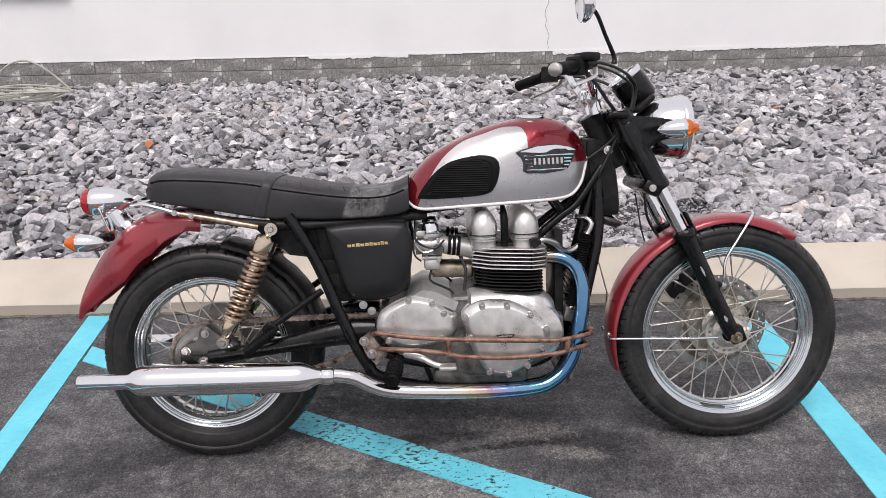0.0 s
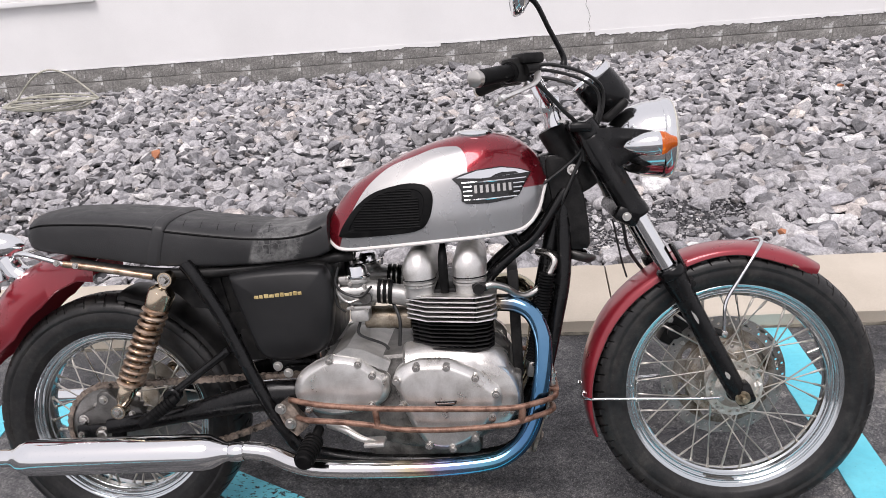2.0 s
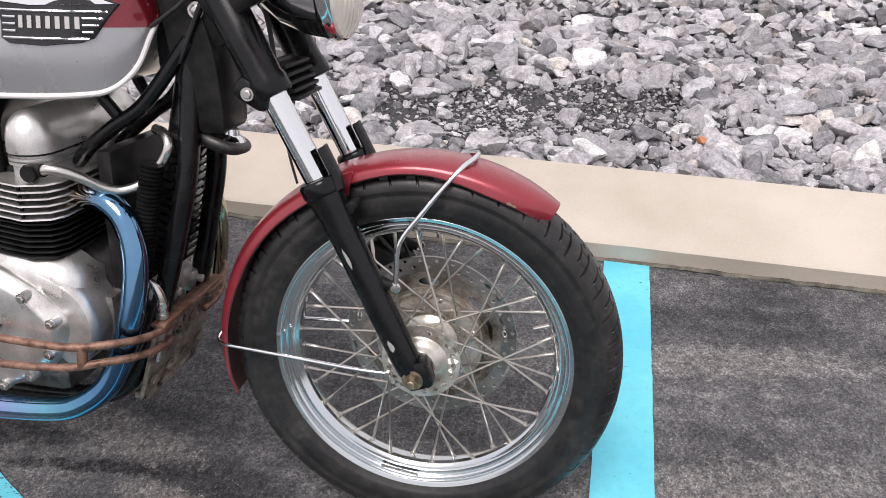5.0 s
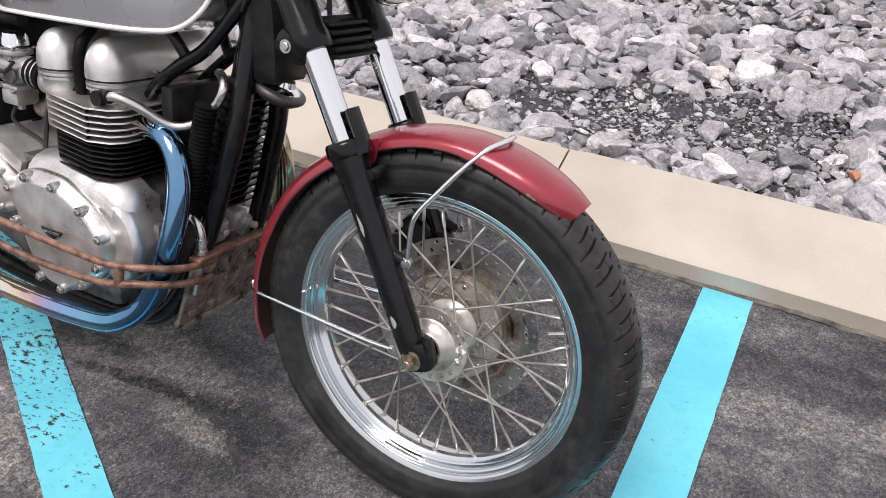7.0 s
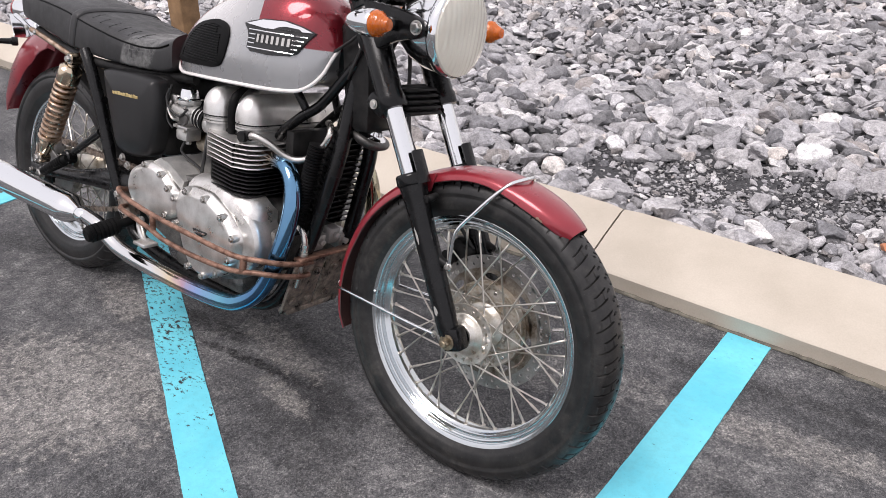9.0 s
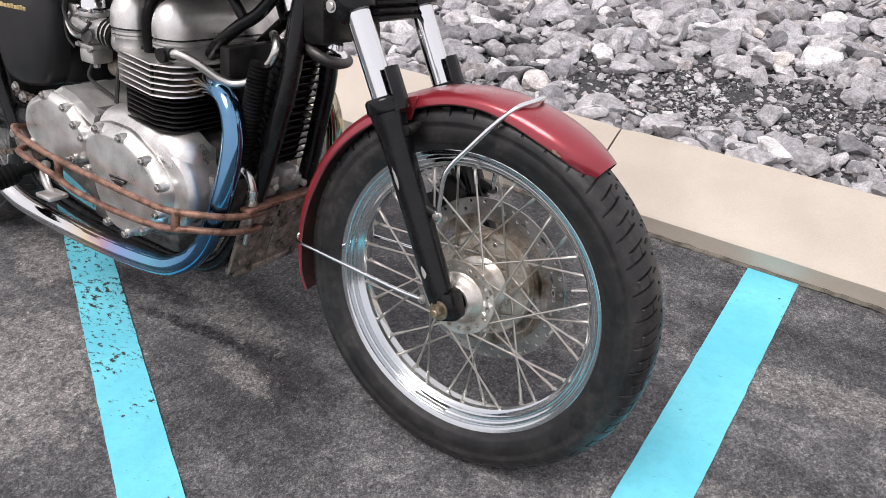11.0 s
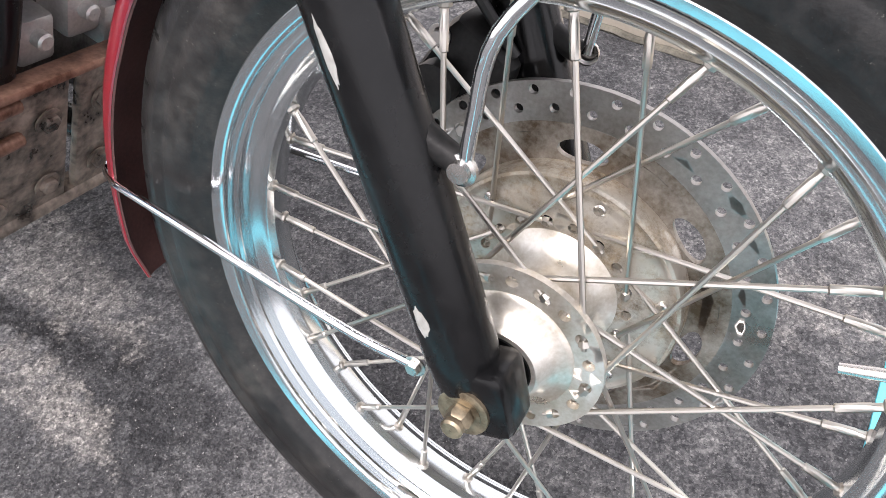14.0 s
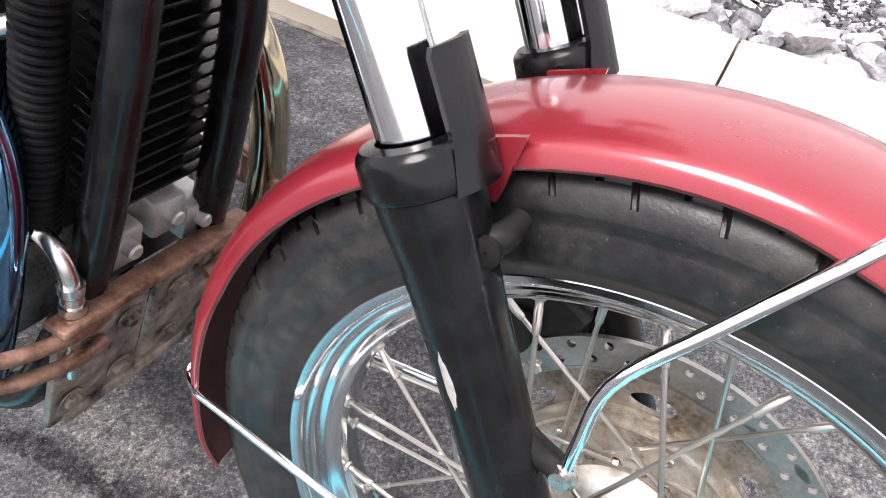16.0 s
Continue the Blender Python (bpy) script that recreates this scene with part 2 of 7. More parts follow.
M["block"] = block_material()
M["mortar"] = simple("grey_mortar", (0.17, 0.165, 0.155), (0.33, 0.32, 0.30), 12, (0.9, 0.95), bump=0.5)
def tyre_rubber():
    """Black rubber with dust in bands and fine scuffs."""
    n = Nodes("dusty_tyre_rubber")
    dust, scuff = n.noise(13, 8, 0.7), n.noise(70, 7, 0.76)
    base = n.ramp(dust, [(0.34, (0.009, 0.009, 0.0095)), (0.54, (0.0165, 0.016, 0.0157)), (0.72, (0.034, 0.0315, 0.029))])
    base = n.mix(1.0, base, n.ramp(scuff, [(0.36, (0.6, 0.6, 0.61)), (0.5, (1, 1, 1)), (0.66, (1.6, 1.58, 1.54))]), "MULTIPLY")
    n.color(n.mix(n.ramp(n.noise(330, 4, 0.7), [(0.66, 0.0), (0.72, 0.5)]), base, (0.17, 0.155, 0.14)))
    n.rough(n.ramp(scuff, [(0.36, 0.28), (0.62, 0.46)]))
    n.set(Specular_IOR_Level=0.4)
    n.bump(n.noise(500, 4, 0.6), 0.2, 0.001)
    n.bump(n.noise(24, 7, 0.7), 0.12, 0.003)
    return n.mat


M["rubber"] = tyre_rubber()
M["soft_rubber"] = simple("black_rubber", (0.003, 0.003, 0.0034), (0.009, 0.009, 0.009), 40, (0.4, 0.6), bump=0.15, spec=0.08)
M["black"] = simple("satin_black_paint", (0.002, 0.002, 0.0024), (0.008, 0.008, 0.0084), 30, (0.16, 0.34), bump=0.06, spec=0.3)
M["black_metal"] = simple("dull_black_metal", (0.006, 0.006, 0.0064), (0.022, 0.0215, 0.021), 35, (0.28, 0.5), bump=0.12, spec=0.13)
M["panel"] = simple("matt_black_side_panel", (0.008, 0.008, 0.0086), (0.017, 0.017, 0.0176), 9, (0.32, 0.46), bump=0.06, grain=700, spec=0.3)
M["chrome"] = chrome_material("bright_chrome", pits=0.12)
M["rim"] = chrome_material("hazed_rim_chrome", (0.60, 0.635, 0.65), 0.35, (0.2, 0.17, 0.14), 0.12)
M["spoke"] = chrome_material("zinc_spoke", (0.54, 0.51, 0.465), 0.7, (0.26, 0.16, 0.09), 0.28)
M["alloy"] = simple("weathered_engine_alloy", (0.52, 0.50, 0.47), (0.84, 0.83, 0.81), 20, (0.24, 0.42), metal=0.86, bump=0.12, grain=420)
M["cast"] = simple("grey_cast_alloy", (0.36, 0.36, 0.35), (0.58, 0.57, 0.55), 24, (0.38, 0.55), metal=0.7, bump=0.2, grain=350)
M["dark_cast"] = simple("oily_dark_crankcase", (0.05, 0.048, 0.045), (0.17, 0.165, 0.16), 24, (0.4, 0.6), metal=0.7, bump=0.2, grain=350)
M["hub"] = simple("stained_hub_alloy", (0.44, 0.39, 0.31), (0.74, 0.72, 0.68), 30, (0.26, 0.42), metal=0.78, bump=0.08)
M["disc"] = simple("brushed_disc_steel", (0.19, 0.18, 0.165), (0.40, 0.39, 0.375), 16, (0.26, 0.42), metal=0.9, bump=0.05)
M["hub_stained"] = stained_hub()
M["case"] = simple("greyed_engine_case_alloy", (0.06, 0.058, 0.055), (0.26, 0.253, 0.24), 34, (0.4, 0.6), metal=0.65, bump=0.2, grain=350)
M["stained"] = simple("brown_stained_carrier", (0.11, 0.072, 0.04), (0.56, 0.50, 0.41), 24, (0.3, 0.55), metal=0.8, bump=0.15)
M["disc_worn"] = simple("weather_stained_disc_steel", (0.085, 0.06, 0.038), (0.36, 0.335, 0.30), 30, (0.3, 0.55), metal=0.75, bump=0.08)
M["rust"] = simple("rusty_steel_bar", (0.085, 0.038, 0.024), (0.34, 0.20, 0.145), 48, (0.35, 0.65), metal=0.45, bump=0.35, grain=240)
M["dirty"] = simple("oily_rusted_plate", (0.030, 0.026, 0.023), (0.36, 0.29, 0.24), 46, (0.22, 0.6), metal=0.35, bump=0.7, grain=160)
M["brass"] = simple("tarnished_brass_bolt", (0.12, 0.095, 0.065), (0.36, 0.30, 0.21), 80, (0.3, 0.5), metal=0.8)
M["bolt"] = chrome_material("zinc_bolt", (0.58, 0.56, 0.53), 0.5, (0.3, 0.17, 0.08), 0.25)
M["spring"] = simple("rust_tinged_spring", (0.22, 0.12, 0.065), (0.60, 0.48, 0.38), 40, (0.25, 0.5), metal=0.85, bump=0.15)
M["cream_line"] = simple("cream_pinstripe_paint", (0.72, 0.69, 0.66), (0.80, 0.78, 0.76), 9, (0.2, 0.3), coat=0.5, bump=0.0)
M["cable"] = simple("black_cable_sheath", (0.01, 0.01, 0.01), (0.025, 0.025, 0.025), 30, (0.4, 0.6), bump=0.05)
M["gold"] = simple("faded_gold_transfer", (0.30, 0.22, 0.08), (0.55, 0.43, 0.2), 90, (0.4, 0.6), bump=0.0)
M["badge_dark"] = simple("black_badge_enamel", (0.01, 0.01, 0.011), (0.02, 0.02, 0.02), 40, (0.2, 0.35), bump=0.0)
M["wood"] = simple("brown_timber", (0.16, 0.09, 0.04), (0.33, 0.20, 0.10), 14, (0.6, 0.8), bump=0.3)
M["window_dark"] = simple("dark_window_glass", (0.02, 0.022, 0.025), (0.03, 0.033, 0.036), 3, (0.04, 0.08), bump=0.0)
M["rusty_chrome"] = chrome_material("rust_tinged_chrome", (0.60, 0.50, 0.38), 0.8, (0.24, 0.12, 0.05), 0.16)
M["coil"] = simple("weathered_plastic_hose", (0.30, 0.29, 0.24), (0.52, 0.51, 0.44), 15, (0.5, 0.7), bump=0.1)
M["brick_red"] = simple("orange_brick_fragment", (0.35, 0.14, 0.07), (0.55, 0.24, 0.13), 30, (0.8, 0.95), bump=0.5)


def lens_material(name, color, rough=0.08):
    n = Nodes(name)
    n.set(Base_Color=(*color, 1), Roughness=rough, Transmission_Weight=0.55, IOR=1.45, Coat_Weight=0.4)
    wave = n.add("ShaderNodeTexWave")
    wave.inputs["Scale"].default_value = 60
    n.link(n.place, wave.inputs["Vector"])
    n.bump(wave.outputs["Fac"], 0.25, 0.002)
    return n.mat


M["amber"] = lens_material("amber_lens", (0.95, 0.20, 0.01))
M["red_lens"] = lens_material("red_lens", (0.62, 0.02, 0.025))


def glass_material():
    n = Nodes("fluted_lamp_glass")
    n.set(Base_Color=(0.92, 0.90, 0.82, 1), Roughness=0.06, Transmission_Weight=0.55, IOR=1.45)
    wave = n.add("ShaderNodeTexWave")
    wave.bands_direction = "Y"
    wave.inputs["Scale"].default_value = 22
    n.link(n.place, wave.inputs["Vector"])
    n.bump(wave.outputs["Fac"], 0.35, 0.003)
    return n.mat


M["glass"] = glass_material()


def red_paint():
    """Deep red metallic enamel under clear coat, dulled and scuffed."""
    n = Nodes("red_enamel_paint")
    flake = n.noise(900, 1)
    n.color(n.mix(n.ramp(n.noise(6, 5), [(0.3, 0.0), (0.7, 1.0)]), n.mix(flake, (0.20, 0.010, 0.019), (0.28, 0.018, 0.030)), n.mix(flake, (0.25, 0.018, 0.028), (0.33, 0.028, 0.042))))
    n.rough(n.ramp(n.noise(18, 6, 0.7), [(0.35, 0.26), (0.7, 0.42)]))
    n.set(Metallic=0.35, Coat_Weight=0.8, Coat_Roughness=0.12)
    return n.mat


M["red"] = red_paint()
M["guard_inside"] = simple("dark_underseal", (0.035, 0.014, 0.013), (0.10, 0.045, 0.04), 24, (0.45, 0.7), bump=0.3)
M["reflector"] = simple("bright_lamp_reflector", (0.90, 0.87, 0.80), (0.95, 0.93, 0.89), 20, (0.22, 0.34), metal=0.45, bump=0.0)
M["bare"] = simple("bare_metal_chip", (0.28, 0.27, 0.25), (0.46, 0.45, 0.43), 90, (0.5, 0.7), metal=0.2, bump=0.2)
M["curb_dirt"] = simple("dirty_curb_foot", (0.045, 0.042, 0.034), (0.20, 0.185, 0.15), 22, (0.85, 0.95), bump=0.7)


def tank_paint():
    """Red over silver with a cream scallop: a curve along the tank's length parts the two."""
    n = Nodes("red_and_silver_tank_paint")
    x, _, z = n.split()[:3]
    along = n.math("DIVIDE", n.math("SUBTRACT", x, 0.55), 0.55)
    curve = n.add("ShaderNodeFloatCurve")
    line = curve.mapping.curves[0]
    shape = [(0.0, 0.60), (0.055, 0.70), (0.16, 0.83), (0.276, 0.903), (0.447, 0.943), (0.57, 0.958), (0.615, 0.957), (0.64, 0.945), (0.655, 0.91), (0.66, 0.86), (0.72, 0.853), (1.0, 0.853)]
    line.points[0].location, line.points[1].location = shape[0], shape[-1]
    for p in shape[1:-1]:
        line.points.new(*p)
    for p in line.points:
        p.handle_type = "AUTO_CLAMPED"
    curve.mapping.update()
    n.link(along, curve.inputs["Value"])
    border = curve.outputs[0]
    above = n.math("SUBTRACT", z, border)
    is_red = n.ramp(n.math("MULTIPLY_ADD", above, 200.0, 0.5), [(0.3, 0.0), (0.7, 1.0)])
    flake = n.noise(900, 1)
    red = n.mix(flake, (0.17, 0.006, 0.014), (0.25, 0.014, 0.024))
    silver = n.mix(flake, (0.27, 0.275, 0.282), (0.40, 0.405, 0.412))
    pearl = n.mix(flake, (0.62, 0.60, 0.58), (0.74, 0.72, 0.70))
    # Below the red, silver pales to pearl with height and towards the rear.
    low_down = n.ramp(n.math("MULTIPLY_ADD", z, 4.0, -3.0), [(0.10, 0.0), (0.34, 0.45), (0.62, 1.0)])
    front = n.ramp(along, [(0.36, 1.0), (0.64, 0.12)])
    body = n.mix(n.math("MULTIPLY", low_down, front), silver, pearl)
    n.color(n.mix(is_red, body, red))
    n.set(Metallic=0.62, Coat_Weight=0.9, Coat_Roughness=0.05)
    n.rough(n.ramp(n.noise(14, 5), [(0.35, 0.24), (0.7, 0.32)]))
    return n.mat


M["tank"] = tank_paint()


def seat_vinyl():
    """Black grained vinyl, cracked and taped near the tank."""
    n = Nodes("black_seat_vinyl")
    x, _, z = n.split()[:3]
    grain = n.cells(420.0)
    base = n.ramp(n.noise(7, 5), [(0.3, (0.015, 0.015, 0.0157)), (0.7, (0.031, 0.031, 0.032))])
    crack = n.cells(55.0, "DISTANCE_TO_EDGE").outputs["Distance"]
    lines = n.ramp(crack, [(0.0, 1.0), (0.06, 0.0)])
    rub = n.ramp(n.noise(24, 6, 0.7), [(0.42, 0.0), (0.66, 0.8)])
    slope = n.math("ADD", x, n.math("MULTIPLY", n.math("SUBTRACT", z, 0.78), -0.35))
    zone = n.math("MULTIPLY", n.ramp(n.math("MULTIPLY", n.math("SUBTRACT", slope, 0.40), 8.0), [(0.0, 0.0), (0.06, 1.0)]), n.ramp(n.math("MULTIPLY", n.math("SUBTRACT", slope, 0.40), 8.0), [(0.92, 1.0), (0.98, 0.0)]))
    n.color(n.mix(n.math("MULTIPLY", zone, n.math("MAXIMUM", n.math("MULTIPLY", lines, 0.5), rub)), base, (0.22, 0.22, 0.215)))
    n.rough(n.ramp(n.noise(30, 5), [(0.3, 0.40), (0.7, 0.56)]))
    n.set(Specular_IOR_Level=0.4)
    n.bump(grain.outputs["Distance"], 0.2, 0.001)
    n.bump(n.noise(11, 3), 0.25, 0.012)
    return n.mat


M["seat"] = seat_vinyl()


def header_material():
    """Chrome blued by heat along the down pipe, straw and violet bands at its ends."""
    n = Nodes("heat_blued_chrome")
    x, _, z = n.split()[:3]
    way = n.math("ADD", n.math("MULTIPLY", n.math("SUBTRACT", x, 0.60), 1.0), n.math("MULTIPLY", n.math("SUBTRACT", z, 0.22), 0.55))
    way = n.math("ADD", n.math("MULTIPLY", way, 1.45), n.math("MULTIPLY", n.math("SUBTRACT", n.noise(16, 4), 0.5), 0.12))
    near_head = n.math("MULTIPLY", n.ramp(x, [(0.965, 1.0), (1.03, 0.0)]), n.ramp(z, [(0.5, 0.0), (0.56, 1.0)]))
    tint = n.ramp(way, [(0.08, (0.72, 0.72, 0.72)), (0.20, (0.72, 0.60, 0.42)), (0.26, (0.50, 0.34, 0.40)), (0.33, (0.26, 0.36, 0.60)), (0.45, (0.16, 0.40, 0.52)), (0.60, (0.09, 0.20, 0.36)), (0.78, (0.07, 0.18, 0.32)), (0.92, (0.15, 0.30, 0.46))])
    tint = n.mix(near_head, tint, (0.34, 0.29, 0.23))
    n.color(n.mix(n.ramp(n.noise(90, 5, 0.7), [(0.66, 0.0), (0.74, 0.35)]), tint, (0.25, 0.15, 0.1)))
    n.rough(n.ramp(n.noise(20, 5), [(0.3, 0.05), (0.7, 0.14)]))
    n.set(Metallic=1.0)
    return n.mat


M["header"] = header_material()
M["header_far"] = chrome_material("straw_tinted_chrome", (0.44, 0.40, 0.29), 0.3, (0.25, 0.17, 0.1), 0.10)

# ---- mesh tools ----


def smooth_line(points, per=6, closed=False):
    """A smooth line through points of any dimension."""
    p = [Vector(q) for q in points]
    n, out = len(p), []
    for i in range(n if closed else n - 1):
        a, b = p[i], p[(i + 1) % n]
        before = p[i - 1] if closed or i else a + (a - b)
        after = p[(i + 2) % n] if closed or i + 2 < n else b + (b - a)
        for k in range(per):
            t = k / per
            out.append(0.5 * (2 * a + (b - before) * t + (2 * before - 5 * a + 4 * b - after) * t * t + (3 * a - before - 3 * b + after) * t ** 3))
    if not closed:
        out.append(p[-1])
    return out


def skin(bm, rings, closed=True, caps=True):
    """Faces between rings of equally many points."""
    rows = [[bm.verts.new(v) for v in ring] for ring in rings]
    n = len(rows[0])
    for a, b in zip(rows, rows[1:]):
        for i in range(n if closed else n - 1):
            j = (i + 1) % n
            bm.faces.new((a[i], a[j], b[j], b[i]))
    if caps and closed:
        bm.faces.new(rows[0][::-1])
        bm.faces.new(rows[-1])
    return rows


def tube(bm, points, radius, segs=12, per=6, caps=True, flat=1.0):
    """A round bar along a smooth line; radius may be a list, one for each point."""
    if isinstance(radius, (int, float)):
        radius = [radius] * len(points)
    line = smooth_line([(*q, r) for q, r in zip(points, radius)], per) if per > 1 else [Vector((*q, r)) for q, r in zip(points, radius)]
    centres, rad = [Vector(q[:3]) for q in line], [q[3] for q in line]
    rings, side = [], None
    for i, c in enumerate(centres):
        ahead = (centres[min(i + 1, len(centres) - 1)] - centres[max(i - 1, 0)]).normalized()
        if side is None:
            side = ahead.cross(Vector((0, 0, 1)) if abs(ahead.z) < 0.9 else Vector((1, 0, 0))).normalized()
        side = (side - ahead * side.dot(ahead)).normalized()
        up = ahead.cross(side)
        rings.append([c + rad[i] * (math.cos(a) * side + flat * math.sin(a) * up) for a in (math.tau * k / segs for k in range(segs))])
    skin(bm, rings, True, caps)
    return bm


def turn(bm, profile, centre, axis, segs=32, closed_ends=False):
    """A turned body: profile rows of (along the axis, radius)."""
    axis = Vector(axis).normalized()
    side = axis.cross(Vector((0, 0, 1)) if abs(axis.z) < 0.9 else Vector((1, 0, 0))).normalized()
    up = axis.cross(side)
    c = Vector(centre)
    rings = [[c + axis * a + r * (math.cos(t) * side + math.sin(t) * up) for t in (math.tau * k / segs for k in range(segs))] for a, r in profile]
    skin(bm, rings, True, closed_ends)
    return bm


def cushion(bm, outline, layers):
    """A body whose outline in x and z shrinks from layer to layer: rows of (y, scale, dx, dz)."""
    cx = sum(p[0] for p in outline) / len(outline)
    cz = sum(p[1] for p in outline) / len(outline)
    rings = []
    for layer in layers:
        y, s = layer[:2]
        rings.append([(cx + (p[0] - cx) * s, y, cz + (p[1] - cz) * s) for p in outline])
    skin(bm, rings)
    return bm


def box(bm, low, high, bevel=0.002, turn_by=None):
    made = bmesh.ops.create_cube(bm, size=1.0)["verts"]
    low, high = Vector(low), Vector(high)
    for v in made:
        v.co = Vector((v.co.x * (high.x - low.x), v.co.y * (high.y - low.y), v.co.z * (high.z - low.z)))
    if bevel:
        edges = {e for v in made for e in v.link_edges}
        out = bmesh.ops.bevel(bm, geom=list(edges), offset=bevel, segments=2, profile=0.5, affect="EDGES", clamp_overlap=True)
        made = list({v for f in out["faces"] for v in f.verts} | {v for v in made if v.is_valid})
    for v in made:
        v.co = (turn_by @ v.co if turn_by else v.co) + (low + high) / 2
    return bm


def finish(name, bm, material, angle=38):
    bmesh.ops.recalc_face_normals(bm, faces=bm.faces)
    mesh = bpy.data.meshes.new(name)
    bm.to_mesh(mesh)
    bm.free()
    mesh.polygons.foreach_set("use_smooth", [True] * len(mesh.polygons))
    mesh.set_sharp_from_angle(angle=radians(angle))
    if material:
        mesh.materials.append(material)
    return mesh


def part(name, bm, material, parent, label="", angle=38):
    """One mesh object under a thing or under a part; a set of bolts becomes one object for each."""
    ids = bm.verts.layers.int.get("bolt")
    if ids and name.endswith("s"):
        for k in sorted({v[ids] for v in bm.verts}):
            one = bm.copy()
            mine = one.verts.layers.int["bolt"]
            bmesh.ops.delete(one, geom=[v for v in one.verts if v[mine] != k], context="VERTS")
            ob = part(name[:-1], one, material, parent, label, angle)
        bm.free()
        return ob
    ob = new(name, finish(name, bm, material, angle))
    ob.parent = parent
    return tagged(ob, label)


def share(name, mesh, parent, m):
    ob = new(name, mesh)
    ob.parent, ob.matrix_basis = parent, m
    return ob


def bolt_head(bm, at, axis, r=0.007, h=0.006, washer=True):
    ids = bm.verts.layers.int.get("bolt") or bm.verts.layers.int.new("bolt")
    before = len(bm.verts)
    if washer:
        turn(bm, [(0, 0.0005), (0, r * 1.45), (0.0015, r * 1.45), (0.0015, r)], at, axis, 16)
    turn(bm, [(0.001, r), (h * 0.8, r), (h, r * 0.8), (h, 0.0004)], at, axis, 6)
    bm.verts.ensure_lookup_table()
    for v in bm.verts[before:]:
        v[ids] = before + 1


B = bmesh.new

# ---- ground, markings, curb, wall ----
G = -0.004  # height of the asphalt

bm = B()
xs = [-400, -60, -12, -6] + [round(-3 + 0.25 * i, 3) for i in range(29)] + [7, 14, 60, 400]
ys = [-400, -60, -12, -5] + [round(-3 + 0.25 * i, 3) for i in range(16)] + [2, 8, 60, 400]
grid = [[bm.verts.new((x, y, G + (0.0015 * noise.noise(Vector((x * 2.2, y * 2.2, 0))) if abs(x) < 5 and -3 < y < 0.8 else 0))) for x in xs] for y in ys]
for ra, rb in zip(grid, grid[1:]):
    for i in range(len(xs) - 1):
        bm.faces.new((ra[i], ra[i + 1], rb[i + 1], rb[i]))
ground = new("ground", finish("ground", bm, M["asphalt"]))
tagged(ground, "dark weathered asphalt of a parking lot, oil-stained and dusty", "asphalt", kind="structure")


def marking(corners, material, label):
    """A painted stripe on the asphalt, four corners in turn, with slightly uneven edges."""
    a, b, c, d = (Vector((*p, 0)) for p in corners)
    n = max(4, int((b - a).length / 0.03))
    bm = B()
    low, top = [], []
    for i in range(n + 1):
        p, q = a.lerp(b, i / n), d.lerp(c, i / n)
        across = (q - p).normalized()
        p = p + across * 0.0018 * noise.noise(p * 30)
        q = q + across * 0.0018 * noise.noise(q * 30 + Vector((9, 0, 0)))
        low.append([Vector((p.x, p.y, G)), Vector((q.x, q.y, G))])
        top.append([Vector((p.x, p.y, G + 0.004)), Vector((q.x, q.y, G + 0.004))])
    rows = [[bm.verts.new(v) for v in (lo[0], hi[0], hi[1], lo[1])] for lo, hi in zip(low, top)]
    for r, s in zip(rows, rows[1:]):
        for k in range(3):
            bm.faces.new((r[k], r[k + 1], s[k + 1], s[k]))
    ob = new("line_marking", finish("line_marking", bm, material))
    return tagged(ob, label, "line marking", kind="structure")


marking([(1.843, 0.848), (1.735, -3.5), (1.855, -3.5), (1.966, 0.845)], M["line"], "clean turquoise painted bay stripe running out from the curb")
marking([(-0.811, 0.908), (-0.545, -3.5), (-0.45, -3.5), (-0.716, 0.906)], M["line"], "turquoise painted bay stripe running out from the curb")
marking([(-0.690, 0.638), (1.80, -0.757), (1.758, -0.861), (-0.682, 0.525)], M["line_worn"], "worn turquoise diagonal stripe speckled with dark wear")

CURB_TURN = radians(-1.35)


def curb_y(x):
    return 0.890 + math.tan(CURB_TURN) * x


def curb_piece(x0, x1):
    """A stretch of cast curb: low upright foot, long sloping top, rounded edges."""
    profile = [(0.013, G - 0.05), (0.012, G), (0.004, G + 0.056), (0.009, G + 0.0605), (0.014, G + 0.0635), (0.03, G + 0.0695), (0.14, 0.108), (0.262, 0.148), (0.284, 0.149), (0.295, 0.14), (0.297, 0.05), (0.297, G - 0.05)]
    bm = B()
    n = max(3, int((x1 - x0) / 0.06))
    rings = []
    for i in range(n + 1):
        x = x0 + (x1 - x0) * i / n
        inset = 0.004 if i in (0, n) else 0.0
        y = curb_y(x)
        rings.append([(x, y + py + (inset if py < 0.1 else -inset if py > 0.28 else 0) + 0.0015 * noise.noise(Vector((x * 6, py * 9, 1))), pz - inset * (pz > 0.03) + 0.0012 * noise.noise(Vector((x * 7, py * 9, 5)))) for py, pz in profile])
    skin(bm, rings)
    return bm


curb = new("curb", finish("curb", curb_piece(-9.0, -4.4), M["curb"]))
tagged(curb, "cream painted concrete curb between asphalt and rubble, scuffed", "curb", kind="structure")
for x0, x1 in ((-4.394, -1.6), (-1.594, 1.362), (1.368, 4.35), (4.356, 7.3), (7.306, 11)):
    part("curb_length", curb_piece(x0, x1), M["curb"], curb)

